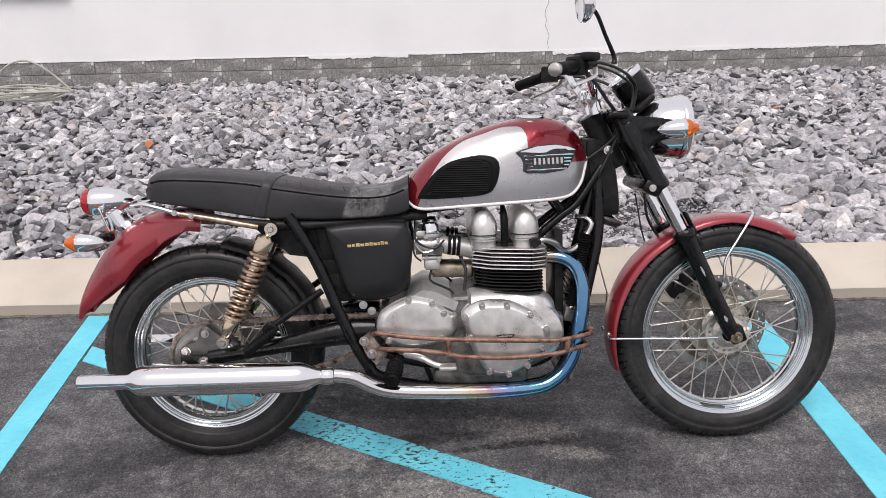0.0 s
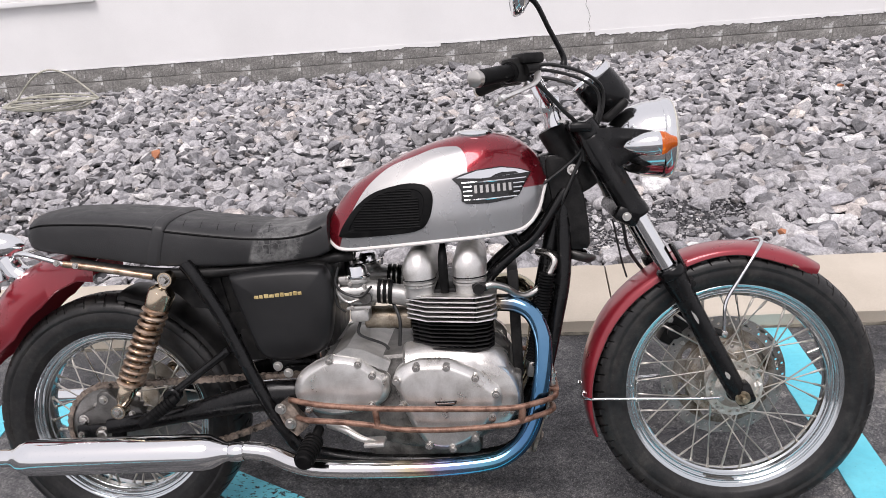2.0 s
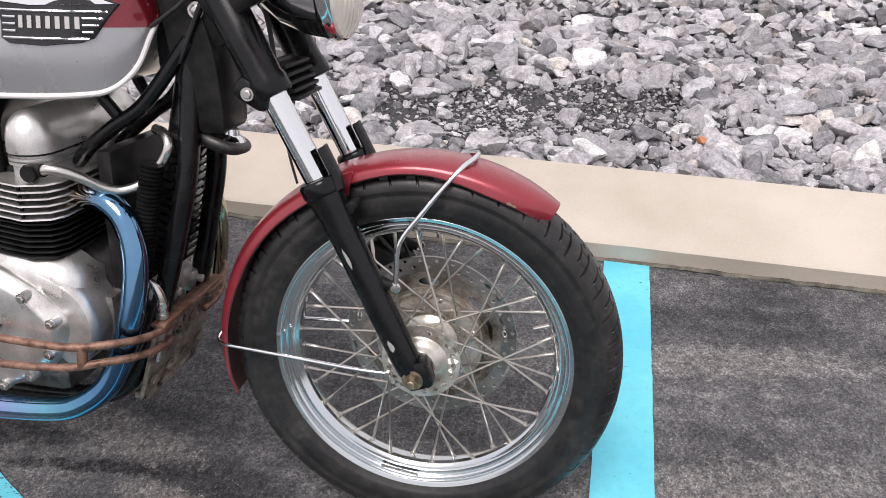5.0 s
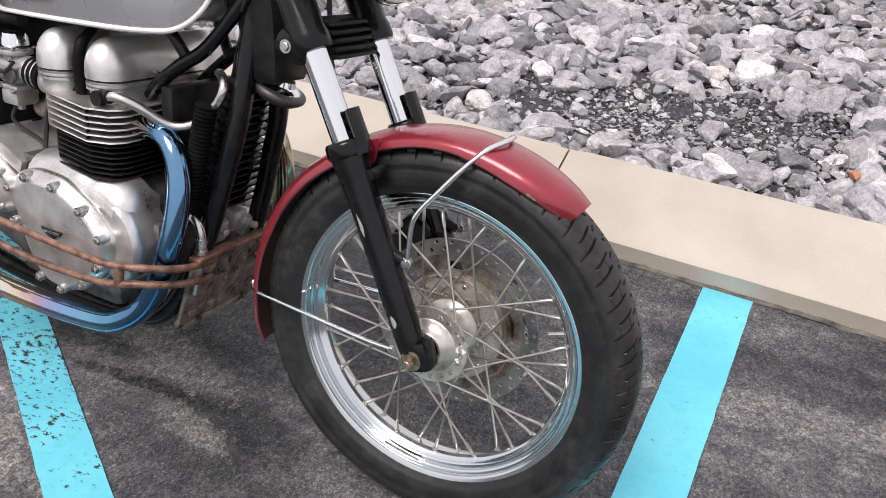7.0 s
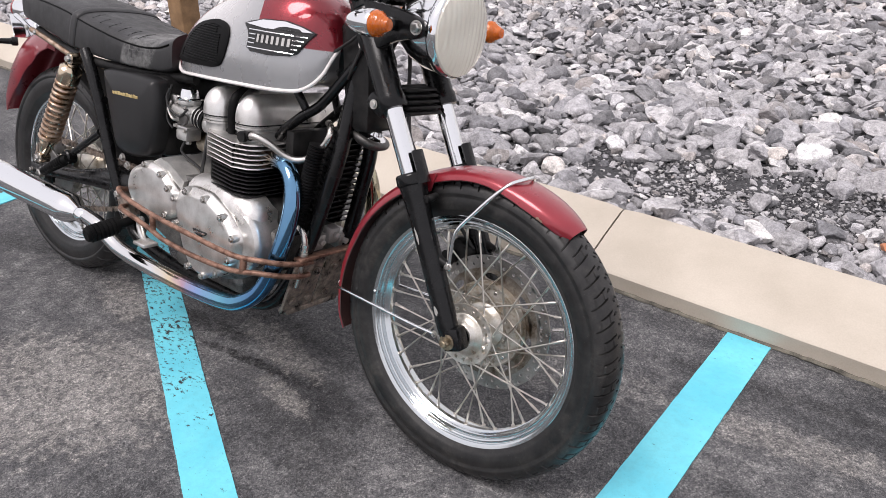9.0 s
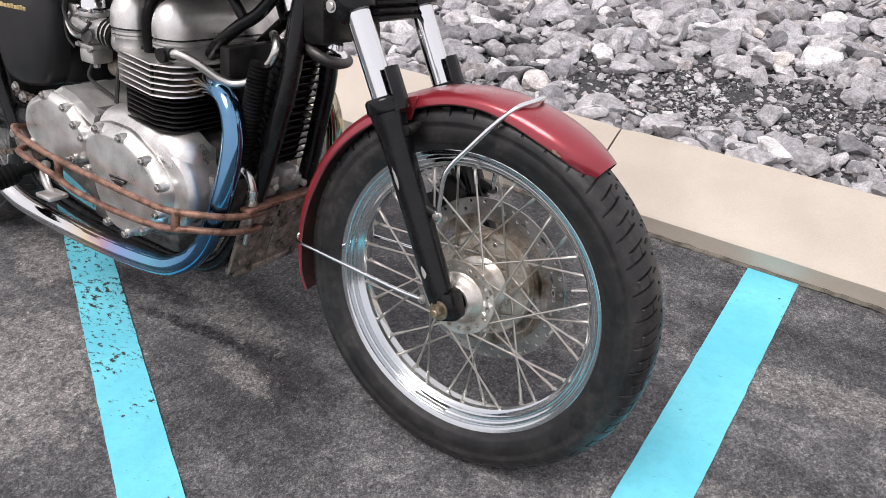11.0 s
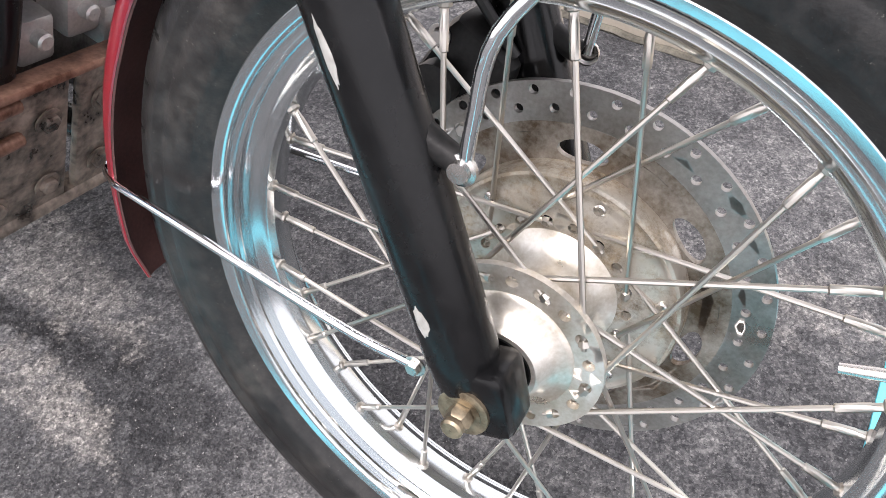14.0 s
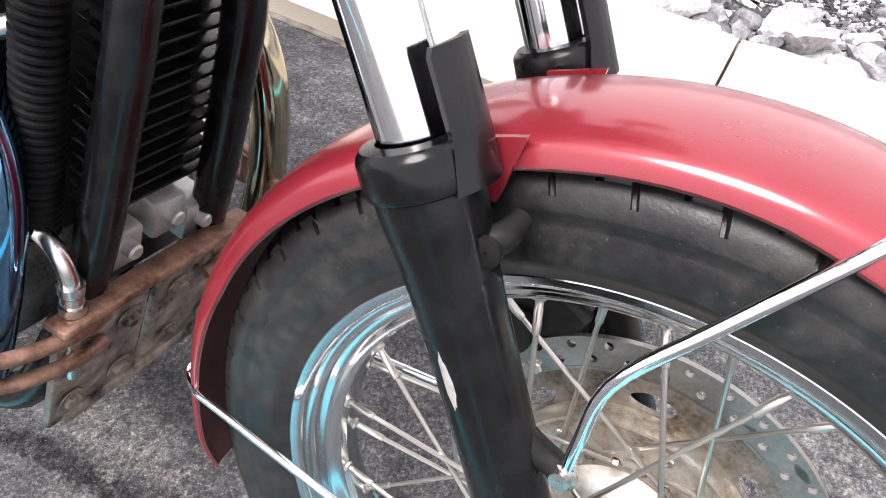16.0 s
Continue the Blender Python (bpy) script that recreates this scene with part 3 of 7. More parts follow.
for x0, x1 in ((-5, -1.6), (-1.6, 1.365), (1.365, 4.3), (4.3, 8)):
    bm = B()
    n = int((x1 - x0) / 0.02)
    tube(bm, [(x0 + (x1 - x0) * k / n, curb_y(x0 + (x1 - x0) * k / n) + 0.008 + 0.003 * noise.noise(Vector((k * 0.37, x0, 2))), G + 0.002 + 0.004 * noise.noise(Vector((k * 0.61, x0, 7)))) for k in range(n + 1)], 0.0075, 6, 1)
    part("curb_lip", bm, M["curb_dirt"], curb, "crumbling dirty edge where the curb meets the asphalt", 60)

# wall
WALL_Y, SLOPE = 6.12, -0.001


def wall_z(x, z):
    return z + SLOPE * (x + 0.3)


WIN = (-5.0, -2.95, 1.10, 2.30)  # window opening: x from, to, z from, to
bm = B()
y0, y1 = WALL_Y, WALL_Y + 0.25
xs = [-14.0, WIN[0], WIN[1], -1.0, 1.0, 3.0, 5.0, 16.0]
zs = [0.405, WIN[2], WIN[3], 3.6]


def wall_cell(i, k):
    return not (i == 1 and k == 1)


for y, flip in ((y0, 1), (y1, 0)):
    for i in range(len(xs) - 1):
        for k in range(len(zs) - 1):
            if wall_cell(i, k):
                q = [(xs[i], zs[k]), (xs[i + 1], zs[k]), (xs[i + 1], zs[k + 1]), (xs[i], zs[k + 1])]
                bm.faces.new([bm.verts.new((x, y, wall_z(x, z))) for x, z in (q if flip else q[::-1])])
edge_loops = [[(-14.0, 0.405), (16.0, 0.405), (16.0, 3.6), (-14.0, 3.6)], [(WIN[0], WIN[2]), (WIN[1], WIN[2]), (WIN[1], WIN[3]), (WIN[0], WIN[3])]]
for loop in edge_loops:
    for a, b in zip(loop, loop[1:] + loop[:1]):
        bm.faces.new([bm.verts.new(p) for p in ((a[0], y0, wall_z(*a)), (b[0], y0, wall_z(*b)), (b[0], y1, wall_z(*b)), (a[0], y1, wall_z(*a)))])
bmesh.ops.remove_doubles(bm, verts=bm.verts, dist=0.0005)
wall = new("wall_north", finish("wall_north", bm, M["stucco"]))
tagged(wall, "white painted stucco building wall, hairline cracked, above bare block", "wall", kind="structure")
bm = B()
crack = [(1.93 + 0.012 * math.sin(i * 2.3) + 0.02 * math.sin(i * 0.7), WALL_Y - 0.0005, 0.38 + 0.055 * i) for i in range(18)]
tube(bm, crack, 0.0022, 5, 1)
part("hairline_crack", bm, M["mortar"], wall, "thin grey crack in the stucco")
bm = B()
r = random.Random(4)
x = -9.0
while x < 9.0:  # torn lower edge of the stucco skin
    w, deep = r.uniform(0.5, 1.3), r.uniform(0.010, 0.020) + (r.uniform(0.02, 0.055) if x > 1.4 or r.random() < 0.2 else 0.0)
    count = int(w / 0.025)
    rag = [(x + w * i / count, -max(0.004, deep * (0.62 + 0.45 * noise.noise(Vector((x * 3 + i * 0.11, 4, 0))) + 0.25 * noise.noise(Vector((x + i * 0.6, 9, 0)))))) for i in range(count + 1)]
    pts = [(px, 0.412) for px, _ in rag] + [(px, 0.406 + d) for px, d in rag[::-1]]
    front = [bm.verts.new((px, WALL_Y - 0.003, wall_z(px, pz))) for px, pz in pts]
    back = [bm.verts.new((px, WALL_Y + 0.02, wall_z(px, pz))) for px, pz in pts]
    bm.faces.new(front)
    for i in range(len(pts)):
        j = (i + 1) % len(pts)
        bm.faces.new((front[i], back[i], back[j], front[j]))
    x += w
part("torn_stucco_edge", bm, M["stucco"], wall, "ragged flaking lower edge of the stucco", 60)

bm = B()
box(bm, (-14, WALL_Y + 0.012, -0.5), (16, WALL_Y + 0.25, 0.40), 0)
for v in bm.verts:
    v.co.z = wall_z(v.co.x, v.co.z)
footing = new("wall_footing", finish("wall_footing", bm, M["mortar"]))
tagged(footing, "grey mortar joints of the bare block footing", "wall footing", kind="structure")
block_shapes = []
for k in range(5):
    bm = B()
    box(bm, (-0.255, 0.0, -0.0645), (0.255, 0.04, 0.0645), 0.005)
    for v in bm.verts:
        v.co += 0.003 * noise.noise_vector(v.co * 22 + Vector((k * 7, 0, 0)))
    block_shapes.append(finish("block", bm, M["block"]))
for row, z in enumerate((0.336, 0.200, 0.064)):
    for i in range(-15, 18):
        x = i * 0.52 + 0.26 * (row % 2) + 0.1
        share("block", block_shapes[(i * 3 + row * 2) % 5], footing, pose(x, WALL_Y + 0.002 + 0.002 * ((i * 7) % 3), wall_z(x, z), 0, math.degrees(-math.atan(SLOPE)), 0))

window = new("window_1", None)
window.empty_display_size = 0.1
window.location = (WIN[0], WALL_Y, wall_z(WIN[0], WIN[2]))
tagged(window, "dark window with white frame and sill in the white wall", "window", kind="structure")
ww, wh = WIN[1] - WIN[0], WIN[3] - WIN[2]
tilt = Matrix.Rotation(-math.atan(SLOPE) , 4, "Y")
for name, low, high, material in (("window_sill", (-0.06, -0.06, -0.05), (ww + 0.06, 0.12, 0.0), "stucco"), ("window_frame", (0, 0.03, 0.0), (ww, 0.09, 0.07), "stucco"), ("window_frame", (0, 0.03, wh - 0.07), (ww, 0.09, wh), "stucco"), ("window_frame", (0, 0.03, 0.07), (0.06, 0.09, wh - 0.07), "stucco"), ("window_frame", (ww - 0.06, 0.03, 0.07), (ww, 0.09, wh - 0.07), "stucco"), ("mullion", (ww * 0.36, 0.03, 0.07), (ww * 0.36 + 0.05, 0.09, wh - 0.07), "stucco"), ("pane", (0.06, 0.055, 0.07), (ww * 0.36, 0.062, wh - 0.07), "window_dark"), ("pane", (ww * 0.36 + 0.05, 0.055, 0.07), (ww - 0.06, 0.062, wh - 0.07), "window_dark")):
    bm = B()
    box(bm, low, high, 0.003)
    part(name, bm, M[material], window).matrix_basis = tilt
bm = B()
box(bm, (-14, WALL_Y + 0.25, -0.5), (16, WALL_Y + 6, 3.3), 0)
building = new("building_core", finish("building_core", bm, M["mortar"]))
tagged(building, "plain dark inside of the white building", "building", kind="structure")

# ---- rubble bed ----


def bare(x, y):
    """How far a spot lies from the middle of the bare dark patch, 1 at its edge."""
    u, v = (x - 1.60) * 0.98 + (y - 1.62) * 0.18, (y - 1.62) * 0.98 - (x - 1.60) * 0.18
    return math.hypot(u / 0.56, v / 0.25) + 0.45 * noise.noise(Vector((x * 5, y * 5, 8)))


def bed_z(x, y):
    rise = 0.088 + 0.045 * min(1, max(0, (y - 1.15) / 0.8))
    dip = 0.035 * math.exp(-min(9.0, bare(x, y) ** 2))
    return rise - dip + 0.022 * noise.noise(Vector((x * 1.3, y * 1.3, 3)))


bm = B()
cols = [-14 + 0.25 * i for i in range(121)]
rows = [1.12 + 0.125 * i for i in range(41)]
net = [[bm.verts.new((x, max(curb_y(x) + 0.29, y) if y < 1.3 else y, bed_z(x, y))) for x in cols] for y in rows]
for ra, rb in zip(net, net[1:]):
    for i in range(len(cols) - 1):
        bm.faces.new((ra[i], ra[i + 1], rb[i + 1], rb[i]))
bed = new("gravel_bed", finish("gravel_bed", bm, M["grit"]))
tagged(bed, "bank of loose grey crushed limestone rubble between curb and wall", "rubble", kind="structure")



def stone_shape(r, subdivisions, rough):
    """A broken slab: a ball cut by many planes, its edges slightly worn, its faces uneven."""
    planes = []
    for _ in range(r.randint(7, 11)):
        planes.append((Vector((r.gauss(0, 1), r.gauss(0, 1), r.gauss(0, 1))).normalized(), r.uniform(0.42, 0.80)))
    for s in (-1, 1):
        planes.append((Vector((r.gauss(0, 0.12), r.gauss(0, 0.12), s)).normalized(), r.uniform(0.7, 0.9)))
    sx, sy, sz = r.uniform(1.0, 1.5), r.uniform(0.75, 1.1), r.uniform(0.55, 0.9)
    seed = Vector((r.uniform(0, 50), r.uniform(0, 50), 0))
    bm = B()
    bmesh.ops.create_icosphere(bm, subdivisions=subdivisions, radius=1)
    for v in bm.verts:
        d = v.co.normalized()
        far = min([h / d.dot(n) for n, h in planes if d.dot(n) > 0.05] + [1.12])
        far += rough * noise.noise(d * 2.6 + seed) + rough * 0.5 * noise.noise(d * 6 + seed)
        v.co = Vector((d.x * far * sx, d.y * far * sy, d.z * far * sz))
    bm.verts.index_update()
    out = (np.array([v.co[:] for v in bm.verts]), np.array([[v.index for v in f.verts] for f in bm.faces]))
    bm.free()
    return out


r = random.Random(11)
shapes = [stone_shape(r, 3, 0.05) for k in range(24)]
plain_shapes = []
for k in range(24):
    bm = B()
    sx, sy, sz = r.uniform(0.9, 1.35), r.uniform(0.65, 1.0), r.uniform(0.45, 0.75)
    for _ in range(r.randint(10, 15)):
        d = Vector((r.gauss(0, 1), r.gauss(0, 1), r.gauss(0, 1))).normalized() * r.uniform(0.80, 1.0)
        bm.verts.new((d.x * sx, d.y * sy, d.z * sz))
    bmesh.ops.convex_hull(bm, input=bm.verts)
    bmesh.ops.delete(bm, geom=[v for v in bm.verts if not v.link_faces], context="VERTS")
    bmesh.ops.triangulate(bm, faces=bm.faces)
    bm.verts.index_update()
    plain_shapes.append((np.array([v.co[:] for v in bm.verts]), np.array([[v.index for v in f.verts] for f in bm.faces])))
    bm.free()


def stone_place(r, x, y, size):
    return Matrix.LocRotScale(Vector((x, y, bed_z(x, y) + size * r.uniform(0.0, 0.5))), Euler((r.gauss(0, 0.36), r.gauss(0, 0.36), r.uniform(0, math.tau))), Vector((size, size, size)))


singles, verts, faces, count = [], [], [], 0


def lay(r, px, py, size, near):
    global count
    co, tri = (shapes if near else plain_shapes)[r.randrange(24)]
    mm = np.array(stone_place(r, px, py, size))
    verts.append(co @ mm[:3, :3].T + mm[:3, 3])
    faces.append(tri + count)
    count += len(co)


r = random.Random(21)
y = 1.17
while y < 6.1:
    step = 0.051 + 0.016 * (y - 1.1) / 4.5
    x = -5.6 - 0.25 * (y - 1.1)
    while x < 5.2 + 0.75 * (y - 1.1):
        px, py = x + r.uniform(-0.03, 0.03), y + r.uniform(-0.03, 0.03)
        size = r.uniform(0.018, 0.036) if r.random() < 0.68 else r.uniform(0.036, 0.066)
        size *= 1 + 0.06 * (y - 1.1)
        if bare(px, py) < 1 and r.random() < 0.86:
            size = r.uniform(0.010, 0.022)
        if py - size * 0.9 < curb_y(px) + 0.30:
            py = curb_y(px) + 0.30 + size * 0.9
        near = -0.6 < px < 3.2 and py < 2.7 - 0.3 * r.random()
        if 1.0 < px < 2.75 and py < 1.75 and size > 0.02 and len(singles) < 300:
            singles.append((r.randrange(24), stone_place(r, px, py, size)))
        else:
            lay(r, px, py, size, near and size > 0.02)
        x += step * r.uniform(0.75, 1.25)
    y += step * 0.86
for _ in range(4200):  # small stones that fill the gaps near the curb
    px, py = r.uniform(-0.4, 3.1), 1.2 + 1.3 * r.random() ** 1.3
    if py > curb_y(px) + 0.32:
        lay(r, px, py, r.uniform(0.007, 0.019), False)
chip_verts, chip_faces, chip_count = [], [], 0
for _ in range(12000):  # fine chips over the bare dark patch
    px, py, size = 1.60 + r.gauss(0, 0.34), 1.62 + r.gauss(0, 0.15), r.uniform(0.003, 0.011)
    if py > curb_y(px) + 0.32:
        co, tri = plain_shapes[r.randrange(24)]
        mm = np.array(stone_place(r, px, py, size))
        chip_verts.append(co @ mm[:3, :3].T + mm[:3, 3])
        chip_faces.append(tri + chip_count)
        chip_count += len(co)


def from_arrays(name, verts, faces, material):
    mesh = bpy.data.meshes.new(name)
    mesh.from_pydata(np.concatenate(verts).tolist(), [], np.concatenate(faces).tolist())
    mesh.materials.append(material)
    mesh.update()
    return mesh


rubble = new("rubble_stones", from_arrays("rubble_stones", verts, faces, M["rock_many"]))
rubble.parent = bed
tagged(rubble, "countless angular grey limestone stones", kind="stuff")
chips = new("stone_chips", from_arrays("stone_chips", chip_verts, chip_faces, M["chips"]))
chips.parent = bed
tagged(chips, "fine dark stone chippings on a bare patch", kind="stuff")
stone_mesh = {}
for k, m in singles:
    if k not in stone_mesh:
        stone_mesh[k] = from_arrays("stone", [shapes[k][0]], [shapes[k][1]], M["rock_each"])
    share("stone", stone_mesh[k], bed, m)
for px, py, size in ((2.128, 1.396, 0.026), (1.70, 2.06, 0.016), (-1.27, 3.2, 0.05), (3.4, 3.9, 0.03)):
    mesh = from_arrays("brick_fragment", [plain_shapes[3][0]], [plain_shapes[3][1]], M["brick_red"])
    ob = new("brick_fragment", mesh)
    ob.matrix_basis = Matrix.LocRotScale(Vector((px, py, bed_z(px, py) + size * 0.9 + 0.02)), Euler((0.3, 0.2, px)), Vector((size, size, size)))
    tagged(ob, "small broken piece of orange brick lying on the rubble", "brick", "brick fragments")

bm = B()
r = random.Random(5)
for k in range(5):
    rad, cx, cy, cz = 0.36 + 0.02 * k, -3.05, 5.15, bed_z(-3, 5.1) + 0.09 + 0.012 * k
    tube(bm, [(cx + rad * math.cos(a), cy + 0.55 * rad * math.sin(a), cz + 0.02 * math.sin(2 * a + k)) for a in (math.tau * i / 14 for i in range(15))], 0.009, 7, 3)
tube(bm, [(cx - 0.4 + 0.8 * i / 8, cy + 0.1, cz + 0.28 * math.sin(math.pi * i / 8) - 0.02) for i in range(9)], 0.009, 7, 3)
coil = new("hose_coil", finish("hose_coil", bm, M["coil"]))
tagged(coil, "loose coil of pale weathered hose on the rubble", "hose")

bm = B()
box(bm, (-1.88, 1.69, 0.05), (-1.75, 1.82, 1.15), 0.008)
for v in bm.verts:
    v.co += 0.003 * noise.noise_vector(v.co * 9)
post = new("timber_post", finish("timber_post", bm, M["wood"]))
tagged(post, "square brown timber post standing in the rubble", "post")

# ---- the motorcycle: x ahead, y to its left, z up its own leaning plane ----
bike = new("motorcycle", None)
bike.empty_display_size = 0.2
LEAN = 12.0
BIKE = Matrix.Translation((0, -0.047, 0)) @ Matrix.Rotation(radians(-LEAN), 4, "X") @ Matrix.Translation((0.0141, 0, -0.0081)) @ Matrix.Rotation(radians(-0.653), 4, "Y") @ Matrix.Scale(0.986, 4)
bike.matrix_world = BIKE
tagged(bike, "weathered red and silver classic twin motorcycle leaning on its stand", "motorcycle")
TO_WORLD, TO_BIKE = BIKE.copy(), BIKE.inverted()
FC, RC = Vector((1.516, 0, 0.321)), Vector((-0.031, 0, 0.3245))


def settle_tyre(bm):
    """Flattens what would sink into the asphalt, as the bike's weight does."""
    for v in bm.verts:
        w = TO_WORLD @ v.co
        if w.z < G + 0.0005:
            w.z = G + 0.0005
            v.co = TO_BIKE @ w


def ring_holes(bm, centre, y0, y1, r0, r1, holes, hole_r, per=12, phase=0.0, wide=1.0):
    """A flat ring with a row of real holes through it, faces at y0 and y1; wide draws the holes out along the ring."""
    half = math.pi / holes
    for h in range(holes):
        mid = phase + math.tau * h / holes
        rm = (r0 + r1) / 2
        layers = []
        for y in (y0, y1):
            outer, inner = [], []
            for k in range(per):
                a = math.tau * k / per
                ca, sa = math.cos(a), math.sin(a)
                s = 1 / max(abs(ca), abs(sa))
                ang, rad = mid + half * min(1, max(-1, ca * s)), rm + (r1 - r0) / 2 * min(1, max(-1, sa * s))
                outer.append(bm.verts.new((centre.x + rad * math.cos(ang), centre.y + y, centre.z + rad * math.sin(ang))))
                t = Vector((-math.sin(mid), 0, math.cos(mid)))
                n = Vector((math.cos(mid), 0, math.sin(mid)))
                inner.append(bm.verts.new(Vector((centre.x, centre.y + y, centre.z)) + n * (rm + hole_r * sa) + t * hole_r * wide * ca - n * (hole_r * wide * ca) ** 2 / (2 * rm)))
            layers.append((outer, inner))
        (oa, ia), (ob, ib) = layers
        for k in range(per):
            j = (k + 1) % per
            bm.faces.new((oa[k], oa[j], ia[j], ia[k]))
            bm.faces.new((ob[k], ob[j], ib[j], ib[k]))
            bm.faces.new((ia[k], ia[j], ib[j], ib[k]))
            if abs((oa[k].co - centre).xz.length - (oa[j].co - centre).xz.length) < 0.3 * (r1 - r0):
                bm.faces.new((oa[k], oa[j], ob[j], ob[k]))


def tyre_mesh(centre, bead, crown, half, blocks, segs, cut=0.0055):
    """A tyre with slanted tread grooves cut into its crown."""
    drop = 0.035
    section = [(-half * 0.70, bead - 0.004), (-half * 0.78, bead + 0.003), (-half * 0.86, bead + 0.010)]
    for k in range(10):  # sidewall
        t = k / 9
        section.append((-half * (0.85 + 0.105 * math.sin(math.pi * (0.12 + 0.6 * t))), bead + 0.012 + (crown - bead - 0.012 - drop - 0.004) * t))
    for k in range(36):  # half the tread
        t = (k + 1) / 36
        a = math.pi / 2 * t
        section.append((-half * 0.985 * math.cos(a) ** 0.82, crown - drop + drop * math.sin(a) ** 1.0))
    section += [(-y, rr) for y, rr in section[-2::-1]]
    n = len(section)
    bm = B()
    rings = []
    for i in range(segs):
        base = math.tau * i / segs
        ring = []
        for k, (y, rr) in enumerate(section):
            th = base - 0.42 * math.tau / blocks * min(1.0, abs(y) / half)
            v = y / half
            depth = 0.0
            if abs(v) < 0.985 and rr > crown - drop - 0.003:
                w = abs(v)
                u = (base * blocks / math.tau + (0.5 if v > 0 else 0)) % 1
                long_cut = 0.24 < w < 0.945 and abs(u - 0.12) < 0.038
                short_cut = 0.20 < w < 0.82 and abs(u - 0.56) < 0.036
                joined = 0.785 < w < 0.82 and 0.12 < u < 0.56
                inner = 0.41 < w < 0.45 and 0.12 < u < 0.56
                middle = w < 0.17 and abs(u - 0.34) < 0.05
                if long_cut or short_cut or joined or inner or middle:
                    depth = cut
            if abs(y) > half * 0.9 and 0.02 < rr - bead < 0.024:
                depth = -0.0008
            ring.append((centre.x + (rr - depth) * math.cos(th), y, centre.z + (rr - depth) * math.sin(th)))
        rings.append(ring)
    rings.append(rings[0])
    rows = [[bm.verts.new(p) for p in ring] for ring in rings[:-1]]
    rows.append(rows[0])
    for ra, rb in zip(rows, rows[1:]):
        for k in range(n - 1):
            bm.faces.new((ra[k], ra[k + 1], rb[k + 1], rb[k]))
    settle_tyre(bm)
    return bm


def rim_mesh(centre, flange, half, segs=144):
    s = [(-half, flange - 0.006), (-half - 0.0015, flange - 0.001), (-half, flange + 0.002), (-half + 0.003, flange), (-half + 0.0035, flange - 0.004)]
    face = [(-half + 0.0005, flange - 0.0075), (-half + 0.0020, flange - 0.0095), (-half + 0.0050, flange - 0.0100), (-half + 0.0075, flange - 0.0095), (-half + 0.0085, flange - 0.0120), (-half + 0.0080, flange - 0.0150), (-half + 0.0100, flange - 0.0172), (-half + 0.0135, flange - 0.0176), (-half + 0.0155, flange - 0.0170), (-half + 0.0165, flange - 0.0205), (-half + 0.0162, flange - 0.0235), (-half + 0.0190, flange - 0.0262), (-half + 0.0230, flange - 0.0280), (-half + 0.026, flange - 0.0325), (-0.006, flange - 0.0345)]
    whole = face[::-1] + s[:1] + s[1:]
    back = [(-half + 0.005, flange - 0.006), (-half + 0.02, flange - 0.018), (-0.008, flange - 0.028)]
    section = whole + back
    section = section + [(-y, rr) for y, rr in section[::-1]]
    bm = B()
    turn(bm, section + section[:1], centre, (0, 1, 0), segs)
    return bm


def nipple_and_spoke(length, r=0.0019):
    """A straight spoke along z with its nipple at the top and a bent head below."""
    bm = B()
    tube(bm, [(0, 0, 0), (0, 0, 0.01), (0, 0, length - 0.02)], [r * 1.25, r * 1.1, r], 8, 2)
    turn(bm, [(length - 0.030, r), (length - 0.029, r * 1.55), (length - 0.010, r * 1.65), (length - 0.0095, r * 1.45), (length - 0.004, r * 1.45), (length - 0.003, r * 2.6), (length + 0.002, r * 3.0), (length + 0.002, 0.0003)], (0, 0, 0), (0, 0, 1), 8)
    turn(bm, [(-0.002, 0.0003), (-0.002, r * 2.2), (0.002, r * 1.8), (0.003, r)], (0, 0, 0), (0, 0, 1), 6)
    return bm


def aim(a, b):
    """The pose that carries the z axis from a towards b."""
    return Matrix.Translation(a) @ (Vector(b) - Vector(a)).to_track_quat("Z", "Y").to_matrix().to_4x4()


def lace(wheel, centre, hub_r, hub_y, rim_r, count, sweep, phase=0.0):
    """Crossed spokes: one side, then the other; each side's spokes lean forwards and back in turn."""
    meshes = {}
    for i in range(count):
        th = phase + math.tau * i / count
        near = i % 2 == 0
        lean = (-1, 1, 1, -1)[i % 4]
        hub_th = th + lean * sweep
        bow = 0.003 * lean
        rr, yy = (hub_r[0], hub_y[0]) if near else (hub_r[1], hub_y[1])
        a = centre + Vector((rr * math.cos(hub_th), yy + bow, rr * math.sin(hub_th)))
        b = centre + Vector((rim_r * math.cos(th), -0.007 if near else 0.007, rim_r * math.sin(th)))
        key = (near, lean)
        if key not in meshes:
            meshes[key] = finish("spoke", nipple_and_spoke((b - a).length), M["spoke"])
        share("spoke", meshes[key], wheel, aim(a, b))


# front wheel
bm = B()  # hub barrel between the two flanges
turn(bm, [(-0.058, 0.0250), (-0.058, 0.0285), (-0.056, 0.0305), (-0.050, 0.0325), (-0.0445, 0.0385), (-0.0420, 0.0440), (-0.0405, 0.0474), (-0.0395, 0.0480), (-0.0350, 0.0480), (-0.0320, 0.0400), (-0.0200, 0.0330), (0.0150, 0.0340), (0.0280, 0.0400), (0.0345, 0.0490), (0.0365, 0.0520), (0.0415, 0.0520), (0.0415, 0.030)], FC, (0, 1, 0), 64)
front_wheel = part("front_wheel", bm, M["hub"], bike, "wire-spoked front wheel with polished stained alloy hub")
bm = B()
ring_holes(bm, FC, -0.0395, -0.0340, 0.0472, 0.0682, 18, 0.0043, 16, radians(18), 1.1)
